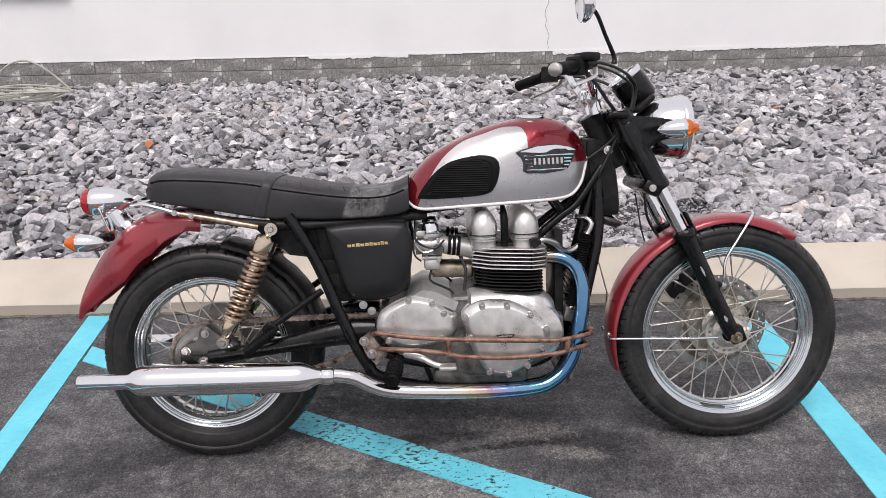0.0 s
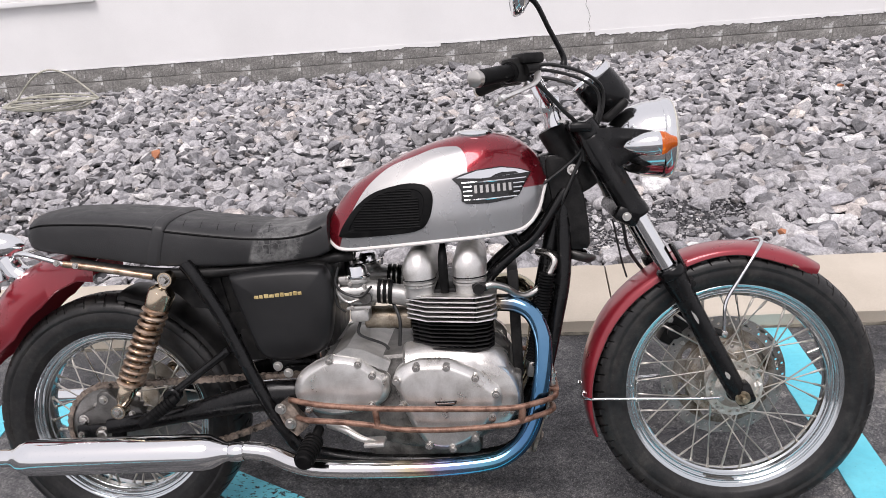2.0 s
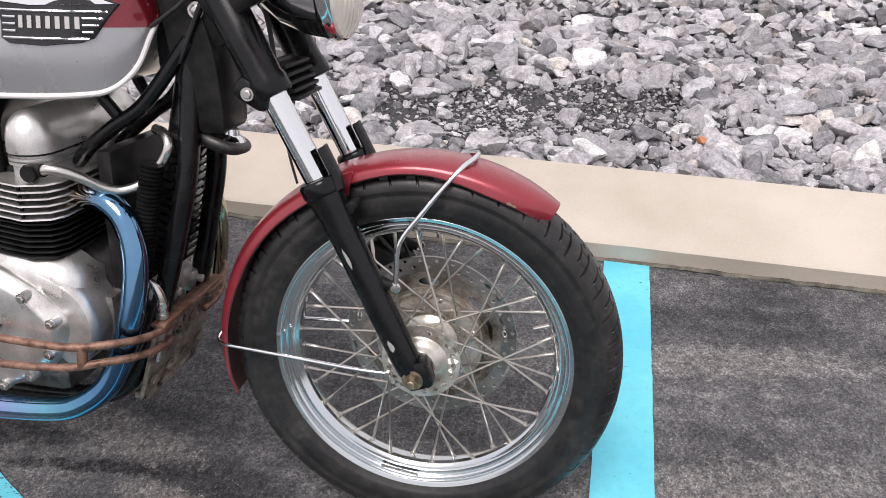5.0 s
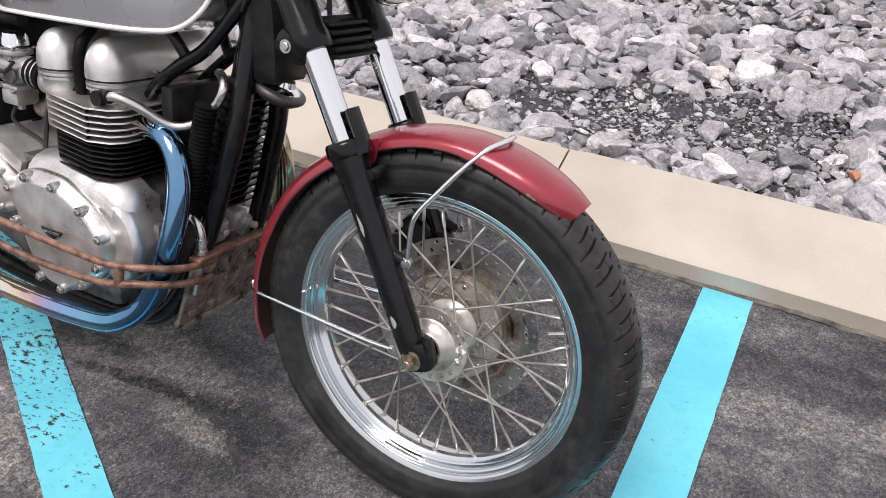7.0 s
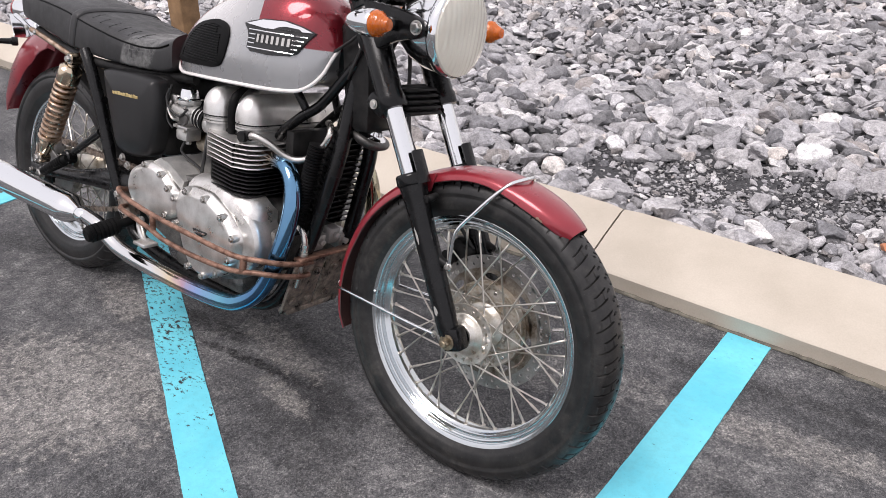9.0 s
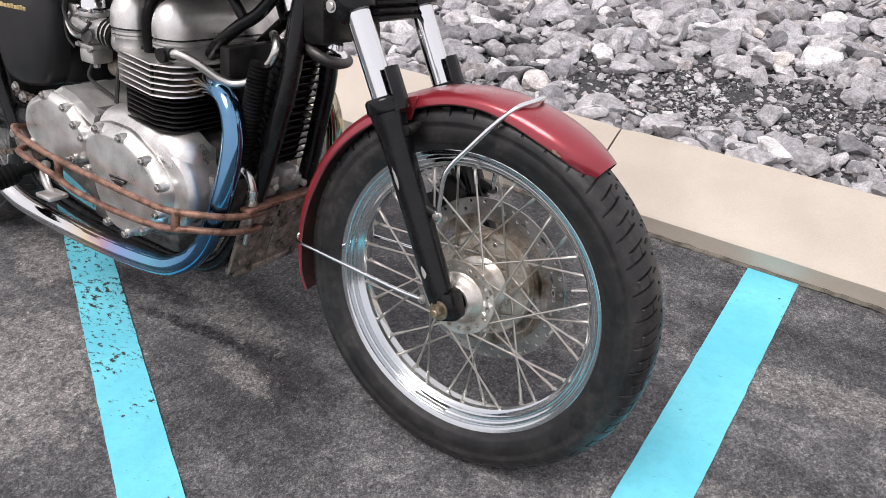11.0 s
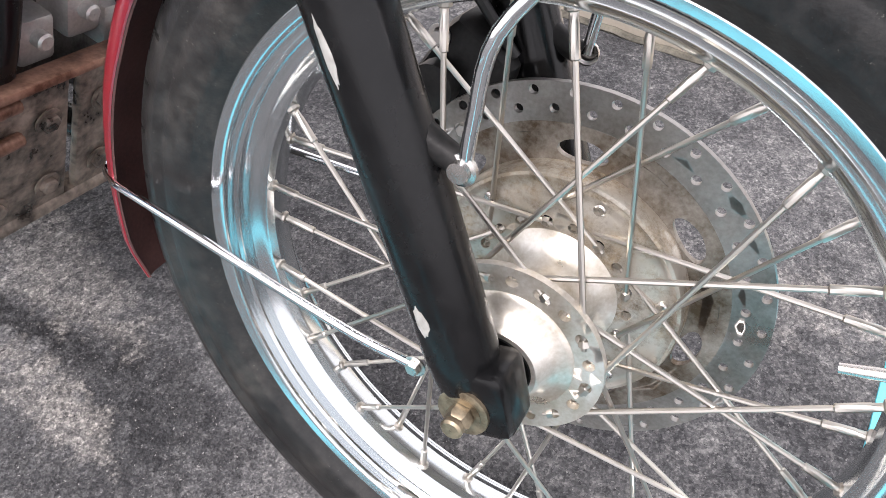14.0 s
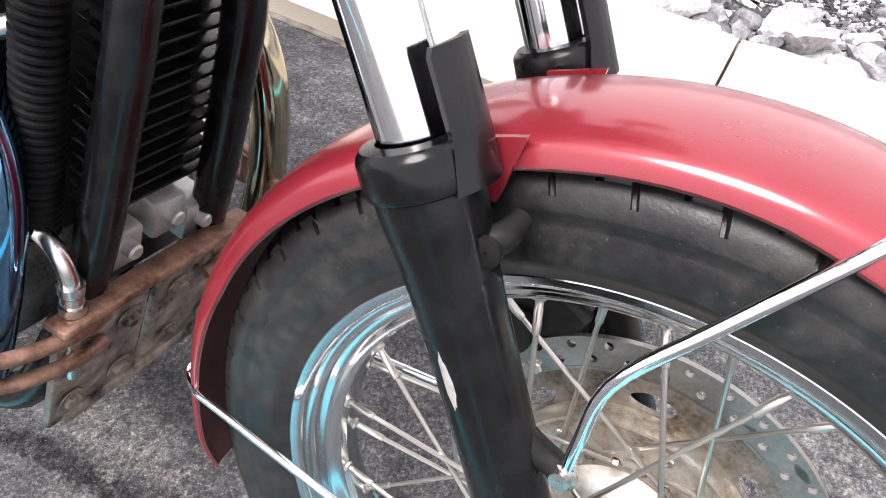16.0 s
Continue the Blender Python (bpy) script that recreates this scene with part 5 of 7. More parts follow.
primary = [(0.710, 0.430), (0.716, 0.452), (0.734, 0.468), (0.766, 0.479), (0.80, 0.480), (0.837, 0.477), (0.87, 0.464), (0.904, 0.446), (0.932, 0.421), (0.949, 0.400), (0.951, 0.374), (0.938, 0.340), (0.916, 0.315), (0.891, 0.291), (0.864, 0.274), (0.835, 0.264), (0.800, 0.264), (0.777, 0.275), (0.758, 0.300), (0.742, 0.327), (0.724, 0.380)]
sprock = [(0.470, 0.420), (0.482, 0.452), (0.513, 0.474), (0.540, 0.486), (0.566, 0.494), (0.598, 0.491), (0.630, 0.481), (0.650, 0.466), (0.668, 0.452), (0.690, 0.440), (0.692, 0.415), (0.684, 0.390), (0.666, 0.374), (0.645, 0.364), (0.605, 0.355), (0.563, 0.352), (0.52, 0.360), (0.490, 0.376), (0.474, 0.396)]
for s in (-1, 1):
    cover("clutch_cover" if s < 0 else "alternator_cover", primary, s * 0.140, s * 0.193, "flat-faced polished alloy engine side cover, dulled")
    cover("sprocket_cover", sprock, s * 0.130, s * 0.168, "flat-faced alloy sprocket cover, dulled")
for x, z, y in [(0.764, 0.470, -0.196), (0.833, 0.467, -0.196), (0.897, 0.439, -0.196), (0.941, 0.398, -0.196), (0.929, 0.341, -0.196), (0.887, 0.295, -0.196), (0.834, 0.271, -0.196), (0.779, 0.281, -0.196), (0.722, 0.376, -0.195), (0.716, 0.440, -0.195), (0.560, 0.489, -0.171), (0.626, 0.477, -0.171), (0.657, 0.448, -0.171), (0.649, 0.376, -0.171), (0.500, 0.374, -0.171)]:
    bm = B()
    turn(bm, [(0.0, 0.0095), (-0.025, 0.0092), (-0.028, 0.008), (-0.028, 0.0004)], (x, y + 0.028, z), (0, 1, 0), 14)
    part("bolt_boss", bm, M["alloy"], engine)
    bm = B()
    bolt_head(bm, (x, y, z), (0, -1, 0), 0.0062, 0.006)
    part("cover_bolt", bm, M["bolt"], engine)
bm = B()
tri = [(0.800, 0.388), (0.852, 0.388), (0.846, 0.379), (0.832, 0.374), (0.826, 0.360), (0.820, 0.374), (0.806, 0.379)]
skin(bm, [[(x, -0.1925, z) for x, z in tri], [(x, -0.1985, z) for x, z in tri]])
emblem = part("emblem", bm, M["badge_dark"], engine, "small black triangular emblem plate")
bm = B()
box(bm, (0.806, -0.1994, 0.380), (0.846, -0.1980, 0.385), 0.0004)
part("emblem_bar", bm, M["chrome"], emblem)
# case joint ribs and lower sump
bm = B()
box(bm, (0.94, -0.12, 0.31), (1.005, 0.12, 0.42), 0.012)
box(bm, (0.62, -0.12, 0.215), (0.90, 0.12, 0.27), 0.02)
part("crankcase_front", bm, M["case"], engine)
bm = B()
turn(bm, [(-0.060, 0.0005), (-0.060, 0.020), (-0.055, 0.027), (0.055, 0.027), (0.060, 0.020), (0.060, 0.0005)], (0.690, -0.040, 0.552), (1, 0, -0.06), 28)
turn(bm, [(-0.004, 0.0005), (-0.004, 0.0285), (0.004, 0.0285), (0.004, 0.0005)], (0.690, -0.040, 0.552), (1, 0, -0.06), 28)
part("starter_motor", bm, M["stained"], engine, "round tarnished starter motor behind the barrel")
bm = B()
slope = [(0.556, 0.490), (0.600, 0.514), (0.640, 0.506), (0.700, 0.474), (0.690, 0.450), (0.63, 0.478)]
skin(bm, [[(x, -0.150, z) for x, z in slope], [(x, 0.150, z) for x, z in slope]])
part("gearbox_top", bm, M["cast"], engine, "dull cast rise of the gearbox behind its cover")
for s in (-1, 1):
    bm = B()
    swell = smooth_line([(0.895, 0.474), (0.940, 0.462), (0.975, 0.436), (0.993, 0.398), (0.994, 0.360), (0.975, 0.325), (0.945, 0.305), (0.920, 0.330), (0.945, 0.380), (0.925, 0.425)], 4, True)
    cushion(bm, [(p.x, p.y) for p in swell], [(s * 0.09, 1.06), (s * 0.150, 1.06), (s * 0.160, 1.02), (s * 0.168, 0.90), (s * 0.171, 0.6), (s * 0.1715, 0.2)])
    part("crank_end", bm, M["alloy"], engine, "swelling of the alloy crankcase ahead of the cover")

for s in (-1, 1):
    bm = B()
    rise = [(0.100, 0.508), (0.126, 0.507), (0.146, 0.500), (0.162, 0.486), (0.169, 0.466), (0.170, 0.440), (0.100, 0.430)]
    ends = ((0.728, 0.90, -0.012), (0.736, 1.0, -0.004), (0.80, 1.0, 0.0), (0.90, 1.0, -0.004), (0.945, 1.0, -0.016), (0.966, 0.96, -0.034), (0.975, 0.86, -0.046))
    skin(bm, [[(x, s * y * f, z + dz) for y, z in rise] for x, f, dz in ends])
    part("case_shoulder", bm, M["alloy"], engine, "rounded alloy shoulder between barrel and side cover", 50)
# cylinders: barrel fins
def finned(z, x0, x1, half, thick, nose):
    """One cooling fin, pointed a little outwards at mid-length."""
    out = [(x0, -half * 0.70), (x0 + 0.05, -half * 0.93), (x1 - 0.047, -half - nose), (x1 - 0.012, -half * 0.94), (x1, -half * 0.80), (x1, half * 0.80), (x1 - 0.012, half * 0.94), (x1 - 0.047, half + nose), (x0 + 0.05, half * 0.93), (x0, half * 0.70)]
    bm = B()
    tilt = lambda x: -0.028 * (x - (x0 + x1) / 2)  # noqa: E731
    skin(bm, [[(x, y, z + tilt(x) - thick) for x, y in out], [(x + 0.0008 * (1 if x < 0.83 else -1), y * 0.997, z + tilt(x) + thick) for x, y in out]])
    return bm


bm = B()
box(bm, (0.768, -0.118, 0.485), (0.900, 0.118, 0.63), 0.01)
barrel = part("cylinder_barrel", bm, M["black_metal"], engine, "black finned cylinder barrel")
for k in range(7):
    part("cooling_fin", finned(0.497 + 0.0095 * k, 0.752, 0.945, 0.160, 0.0012, 0.004), M["black_metal"], barrel)
bm = B()
box(bm, (0.760, -0.120, 0.562), (0.912, 0.120, 0.635), 0.01)
head = part("cylinder_head", bm, M["black_metal"], engine, "alloy cylinder head with bright fin edges")
for k in range(6):
    part("cooling_fin", finned(0.5665 + 0.0112 * k, 0.744, 0.956, 0.170, 0.0013, 0.008), M["alloy"], head)
for x in (0.906,):
    for k in range(5):
        bm = B()
        turn(bm, [(-0.0045, 0.0005), (-0.0045, 0.0030), (0.0045, 0.0030), (0.0045, 0.0005)], (x, -0.1715, 0.5720 + 0.0112 * k), (0, 0, 1), 10)
        part("fin_spacer", bm, M["soft_rubber"], head)


def rounded_slab(bm, xm, hw, half, z0, z1, corner=0.035, crown=0.0):
    """A body long across the bike with rounded ends; crown lifts its middle into a dome."""
    plan = []
    for sx, sy, a0 in ((1, 1, 0), (-1, 1, 90), (-1, -1, 180), (1, -1, 270)):
        for k in range(7):
            a = radians(a0 + 15 * k)
            plan.append((sx * (hw - corner) + corner * math.cos(a), sy * (half - corner) + corner * math.sin(a)))
    levels = [(z0, 1.0), (z1, 1.0)]
    if crown:
        levels = [(z0, 1.0)] + [(z1 - crown + crown * math.sin(t), 1 - (1 - math.cos(t))) for t in (math.pi / 2 * k / 9 for k in range(9))] + [(z1, 0.05)]
    rings = []
    for z, sc in levels:
        ring = []
        for x, y in plan:
            reach = math.copysign(max(0.0, abs(y) - (half - hw)), y)
            ring.append((xm + x * sc, (y - reach) + reach * sc, z))
        rings.append(ring)
    skin(bm, rings)
    return bm


for x0, x1 in ((0.741, 0.819), (0.858, 0.936)):
    xm, hw = (x0 + x1) / 2, (x1 - x0) / 2
    bm = B()
    rounded_slab(bm, xm, hw, 0.150, 0.662, 0.728, hw * 0.98, 0.052)
    cam_cover = part("cam_cover", bm, M["alloy"], engine, "domed alloy cam cover", 60)
    bm = B()
    rounded_slab(bm, xm, hw * 0.985, 0.148, 0.6585, 0.662, hw * 0.96)
    part("cover_gasket", bm, M["badge_dark"], cam_cover)
    for z in (0.6525, 0.6455):
        bm = B()
        rounded_slab(bm, xm, hw * 0.99, 0.149, z - 0.0022, z + 0.0022, hw * 0.96)
        part("joint_rib", bm, M["alloy"], cam_cover)
    bm = B()
    rounded_slab(bm, xm, hw * 0.90, 0.142, 0.618, 0.6585, hw * 0.85)
    part("cam_tower", bm, M["cast"], cam_cover)
bm = B()
tube(bm, [(0.838, -0.120, 0.62), (0.838, -0.120, 0.70), (0.838, -0.08, 0.738)], [0.010, 0.011, 0.006], 12, 4)
part("plug_lead", bm, M["soft_rubber"], engine)
bm = B()
tube(bm, [(0.925, -0.148, 0.637), (0.950, -0.146, 0.642), (0.980, -0.128, 0.628), (1.003, -0.105, 0.606), (1.027, -0.088, 0.598), (1.058, -0.074, 0.610), (1.085, -0.062, 0.642), (1.098, -0.058, 0.670), (1.085, -0.045, 0.686), (1.060, -0.025, 0.688)], 0.0085, 12)
part("air_pipe", bm, M["bolt"], engine, "bent dull chrome breather pipe")
bm = B()
tube(bm, [(0.905, -0.145, 0.636), (0.936, -0.148, 0.640)], 0.011, 12, 2)
turn(bm, [(-0.006, 0.0005), (-0.006, 0.013), (0.006, 0.013), (0.006, 0.0005)], (0.918, -0.156, 0.636), (0, 1, 0), 14)
part("pipe_union", bm, M["black_metal"], engine)

# carburettors and intake
for s in (-1, 1):
    y = s * 0.088
    bm = B()
    turn(bm, [(-0.030, 0.0005), (-0.030, 0.020), (0.0, 0.022), (0.010, 0.0235), (0.012, 0.029), (0.018, 0.030), (0.021, 0.029), (0.022, 0.0005)], (0.630, y, 0.645), (0, 0, 1), 28)
    box(bm, (0.607, y - 0.024, 0.604), (0.655, y + 0.024, 0.642), 0.007)
    tube(bm, [(0.585, y, 0.632), (0.675, y, 0.632)], [0.027, 0.024], 20, 2)
    carb = part("carburettor", bm, M["cast"], bike, "greasy alloy carburettor with a chrome cap")
    bm = B()
    box(bm, (0.602, y - 0.028, 0.594), (0.660, y + 0.028, 0.602), 0.002)
    box(bm, (0.608, y - 0.025, 0.562), (0.654, y + 0.025, 0.595), 0.008)
    turn(bm, [(0, 0.0005), (0, 0.008), (0.010, 0.008), (0.012, 0.006), (0.012, 0.0005)], (0.630, y, 0.563), (0, 0, -1), 6)
    part("float_bowl", bm, M["cast"], carb)
    bm = B()
    turn(bm, [(0, 0.029), (0.002, 0.0305), (0.005, 0.0305), (0.007, 0.0255), (0.018, 0.0245), (0.028, 0.0205), (0.031, 0.013), (0.0315, 0.0005)], (0.630, y, 0.667), (0, 0, 1), 28)
    part("carburettor_cap", bm, M["chrome"], carb)
    for k in range(4):
        a = math.pi / 4 + math.pi / 2 * k
        bm = B()
        turn(bm, [(0, 0.0045), (0.004, 0.0045), (0.005, 0.0035), (0.005, 0.0003)], (0.630 + 0.0315 * math.cos(a), y + 0.0315 * math.sin(a), 0.668), (0, 0, 1), 10)
        part("cap_screw", bm, M["bolt"], carb)
    bm = B()
    tube(bm, [(0.590, y + s * 0.030, 0.690), (0.583, y + s * 0.034, 0.665), (0.600, y + s * 0.036, 0.640), (0.640, y + s * 0.036, 0.628), (0.668, y + s * 0.034, 0.650)], 0.0032, 8)
    tube(bm, [(0.600, y + s * 0.027, 0.590), (0.582, y + s * 0.030, 0.610), (0.580, y + s * 0.030, 0.650), (0.592, y + s * 0.026, 0.700)], 0.0026, 8)
    part("control_cable", bm, M["cable"], carb)
    bm = B()
    turn(bm, [(-0.004, 0.0005), (-0.004, 0.014), (0.0, 0.016), (0.004, 0.014), (0.004, 0.0005)], (0.650, y + s * 0.031, 0.622), (0, s, 0), 16)
    part("throttle_pulley", bm, M["dark_cast"], carb)
    bm = B()
    box(bm, (0.585, y + s * 0.020 - 0.006, 0.655), (0.612, y + s * 0.020 + 0.006, 0.676), 0.002)
    part("cable_bracket", bm, M["bolt"], carb)
    bm = B()
    tube(bm, [(0.668, y, 0.630), (0.68, y, 0.628), (0.71, y, 0.622), (0.75, y * 0.95, 0.612)], [0.026, 0.025, 0.024, 0.026], 20, 4)
    part("intake_stub", bm, M["cast"], carb)
    bm = B()
    for k, x in enumerate((0.682, 0.695, 0.708)):
        turn(bm, [(-0.0045, 0.024), (-0.0045, 0.029), (0.0045, 0.029), (0.0045, 0.024)], (x, y, 0.630 - 0.002 * k), (1, 0, -0.1), 24)
    part("intake_rubber", bm, M["soft_rubber"], carb)
    for x in (0.6885, 0.7015):
        bm = B()
        turn(bm, [(-0.0018, 0.0275), (-0.0018, 0.0300), (0.0018, 0.0300), (0.0018, 0.0275)], (x, y, 0.629), (1, 0, -0.1), 24)
        part("hose_clamp", bm, M["bolt"], carb)
    bm = B()
    for dz in (-0.028, 0.0, 0.03):
        bolt_head(bm, (0.616, y + s * 0.027, 0.628 + dz), (0, s, 0), 0.004, 0.005)
        bolt_head(bm, (0.650, y + s * 0.027, 0.620 + dz), (0, s, 0), 0.004, 0.005)
    tube(bm, [(0.592, y + s * 0.02, 0.665), (0.585, y + s * 0.03, 0.64), (0.607, y + s * 0.03, 0.615), (0.642, y + s * 0.03, 0.622)], 0.004, 8)
    part("carburettor_linkage", bm, M["bolt"], carb)
    bm = B()
    tube(bm, [(0.628, y + s * 0.01, 0.56), (0.625, y + s * 0.015, 0.53), (0.675, y, 0.50), (0.69, y, 0.485)], 0.0035, 8)
    tube(bm, [(0.71, y, 0.60), (0.725, y + s * 0.02, 0.56), (0.72, y + s * 0.025, 0.50)], 0.0045, 8)
    part("fuel_hose", bm, M["cable"], carb)

# side panels and airbox
bm = B()
box(bm, (0.36, -0.11, 0.50), (0.565, 0.11, 0.715), 0.02)
box(bm, (0.300, -0.098, 0.600), (0.372, 0.098, 0.716), 0.006)
box(bm, (0.300, -0.096, 0.545), (0.372, 0.096, 0.606), 0.006)
box(bm, (0.332, -0.098, 0.478), (0.405, 0.098, 0.560), 0.006)
part("airbox", bm, M["black_metal"], bike)
panel_line = smooth_line([(0.336, 0.685), (0.352, 0.704), (0.45, 0.710), (0.545, 0.707), (0.566, 0.694), (0.577, 0.645), (0.571, 0.580), (0.556, 0.525), (0.530, 0.500), (0.470, 0.486), (0.428, 0.487), (0.392, 0.505), (0.365, 0.580)], 4, True)
for s in (-1, 1):
    bm = B()
    cushion(bm, [(p.x, p.y) for p in panel_line], [(s * 0.105, 1.0), (s * 0.128, 1.0), (s * 0.138, 0.985), (s * 0.146, 0.95), (s * 0.152, 0.86), (s * 0.1565, 0.5), (s * 0.157, 0.2)])
    panel = part("side_panel", bm, M["panel"], bike, "matt black rounded side panel with faded gold mark")
    for k, (x, w) in enumerate(((0.398, 0.010), (0.410, 0.008), (0.421, 0.011), (0.434, 0.011), (0.447, 0.010), (0.459, 0.009), (0.470, 0.011), (0.482, 0.006), (0.490, 0.009), (0.501, 0.009))):
        bm = B()
        box(bm, (x, s * 0.1568 - 0.0006, 0.645 + 0.004 * k / 9), (x + w, s * 0.1568 + 0.0006, 0.6525 + 0.001 * (k % 3) + 0.004 * k / 9), 0.0004)
        part("gold_bar", bm, M["gold"], panel)

# tank: top line, lower seam and half width along its length
def along(table, x):
    """Smooth reading of a table of (x, value)."""
    if x <= table[0][0]:
        return table[0][1]
    for (xa, va), (xb, vb) in zip(table, table[1:]):
        if x <= xb:
            t = (x - xa) / (xb - xa)
            return va + (vb - va) * t
    return table[-1][1]


def dense(table, per=8):
    return [(p.x, p.y) for p in smooth_line(table, per)]


TOP = dense([(0.566, 0.795), (0.580, 0.826), (0.638, 0.886), (0.739, 0.938), (0.838, 0.970), (0.932, 0.983), (1.000, 0.974), (1.045, 0.950), (1.076, 0.915), (1.090, 0.870)])
LOW = dense([(0.566, 0.772), (0.575, 0.750), (0.609, 0.734), (0.70, 0.737), (0.85, 0.743), (0.985, 0.748), (1.035, 0.758), (1.066, 0.790), (1.082, 0.835), (1.090, 0.862)])
WIDE = dense([(0.566, 0.070), (0.60, 0.095), (0.68, 0.122), (0.78, 0.135), (0.87, 0.138), (0.95, 0.130), (1.02, 0.106), (1.06, 0.080), (1.082, 0.055), (1.090, 0.040)])


def tank_point(x, a):
    """a from 0 at the lower seam on one flank, over the top, to 1 on the other."""
    top, low, w = along(TOP, x), along(LOW, x), along(WIDE, x)
    th = math.pi * a
    c, s = math.cos(th), math.sin(th)
    y = -w * math.copysign(abs(c) ** 0.62, c) * (1 - 0.05 * max(0, 1 - s * 4))
    z = low + (top - low) * s ** 0.86
    return Vector((x, y, z))


bm = B()
stations = [0.566 + (1.090 - 0.566) * (0.5 - 0.5 * math.cos(math.pi * k / 70)) for k in range(71)]
rings = []
for x in stations:
    ring = [tank_point(x, k / 60) for k in range(61)]
    low = along(LOW, x)
    ring += [Vector((x, ring[60].y * f, low + 0.012)) for f in (0.9, 0.5, 0.0, -0.5, -0.9)]
    rings.append(ring)
skin(bm, rings)
tank = part("fuel_tank", bm, M["tank"], bike, "teardrop fuel tank, red over silver with cream scallop", 60)
for s in (0, 1):
    bm = B()
    seam = [tank_point(x, abs(s - 0.004)) + Vector((0, (-1 if s == 0 else 1) * 0.0012, 0)) for x in stations[1:-1]]
    tube(bm, seam, [0.0042] * len(seam), 8, 1)
    part("pinstripe", bm, M["cream_line"], tank, "cream lining along the tank's lower seam")


def on_tank(x, z, lift, side):
    """The tank's flank at that x and z, lifted off its skin."""
    top, low, w = along(TOP, x), along(LOW, x), along(WIDE, x)
    s = min(0.999, max(0.0, (z - low) / (top - low))) ** (1 / 0.86)
    a = math.asin(s) / math.pi
    p, q, r = tank_point(x, a), tank_point(x + 0.004, a), tank_point(x, a + 0.004)
    n = (q - p).cross(r - p).normalized()
    if n.y > 0:
        n = -n
    p = p + n * lift
    return Vector((p.x, -p.y if side > 0 else p.y, p.z))


def tank_patch(outline, layers, side):
    """A body that lies on the flank: layers of (lift, scale), the last one closed to its middle."""
    cx = sum(p[0] for p in outline) / len(outline)
    cz = sum(p[1] for p in outline) / len(outline)
    bm = B()
    rings = [[on_tank(cx + (x - cx) * k, cz + (z - cz) * k, lift, side) for x, z in outline] for lift, k in layers]
    skin(bm, rings)
    return bm


PAD = [(p.x, p.y) for p in smooth_line([(0.603, 0.778), (0.612, 0.766), (0.70, 0.768), (0.785, 0.775), (0.815, 0.798), (0.828, 0.845), (0.818, 0.872), (0.785, 0.882), (0.74, 0.878), (0.685, 0.862), (0.640, 0.828)], 5, True)]
BADGE = [(0.874, 0.886), (0.892, 0.893), (0.93, 0.902), (0.985, 0.905), (1.025, 0.897), (1.052, 0.886), (1.040, 0.868), (1.022, 0.838), (1.005, 0.831), (0.955, 0.826), (0.905, 0.828), (0.893, 0.836), (0.894, 0.858), (0.888, 0.872)]
for side in (-1, 1):
    pad = part("knee_pad", tank_patch(PAD, [(-0.002, 1.0), (0.0035, 1.0), (0.005, 0.97), (0.005, 0.80), (0.0035, 0.785), (0.0035, 0.5), (0.0035, 0.2)], side), M["soft_rubber"], tank, "ribbed black rubber knee pad")
    for k in range(15):  # ribs
        z = 0.785 + 0.0058 * k
        lo = min((x for x, zz in PAD if abs(zz - z) < 0.02), default=0.63) + 0.032
        hi = 0.795 if k < 12 else 0.78
        lo = max(lo, 0.64)
        if k > 8:
            lo = 0.645 + (k - 8) * 0.012
        if hi - lo > 0.02:
            bm = B()
            tube(bm, [on_tank(lo + (hi - lo) * i / 6, z, 0.0042, side) for i in range(7)], 0.0019, 6, 1)
            part("rib", bm, M["soft_rubber"], pad)
    badge = part("tank_badge", tank_patch(BADGE, [(-0.003, 1.0), (0.004, 1.0), (0.0055, 0.97), (0.0055, 0.5), (0.0055, 0.2)], side), M["badge_dark"], tank, "winged chrome and black tank badge")
    bm = B()
    crest = [(0.884, 0.8855), (0.93, 0.8985), (0.985, 0.9015), (1.022, 0.8945), (1.045, 0.8855), (1.0, 0.884), (0.94, 0.8815)]
    skin(bm, [[on_tank(x, z, l, side) for x, z in crest] for l in (0.004, 0.0085)])
    part("badge_crest", bm, M["chrome"], badge)
    for k in range(5):
        z = 0.8365 + 0.0095 * k
        cut = ((0.899, 1.016), (0.899, 1.022), (0.899, 1.028), (0.899, 1.033), (0.896, 1.038))[k]
        for x0, x1 in ((cut[0], 0.918), (1.008 if k else 0.99, cut[1])) if 0 < k < 4 else (cut,):
            if x1 > x0:
                bm = B()
                tube(bm, [on_tank(x0 + (x1 - x0) * i / 5, z, 0.0065, side) for i in range(6)], 0.0021, 6, 1)
                part("badge_bar", bm, M["chrome"], badge)
    for k in range(7):  # raised chrome bars in place of lettering
        x = 0.9225 + 0.0126 * k
        bm = B()
        skin(bm, [[on_tank(xx, zz, l, side) for xx, zz in ((x, 0.8505), (x + 0.0062, 0.8505), (x + 0.0062, 0.8675), (x, 0.8675))] for l in (0.005, 0.0075)])
        part("badge_block", bm, M["bolt"], badge)
bm = B()
cap_at, cap_axis = Vector((0.931, -0.022, 0.9755)), Vector((0.02, -0.06, 1))
turn(bm, [(-0.006, 0.040), (0.003, 0.042), (0.006, 0.043), (0.011, 0.042), (0.0135, 0.037), (0.014, 0.02), (0.0145, 0.0005)], cap_at, cap_axis, 48)
part("fuel_cap", bm, M["chrome"], tank, "round chrome filler cap")

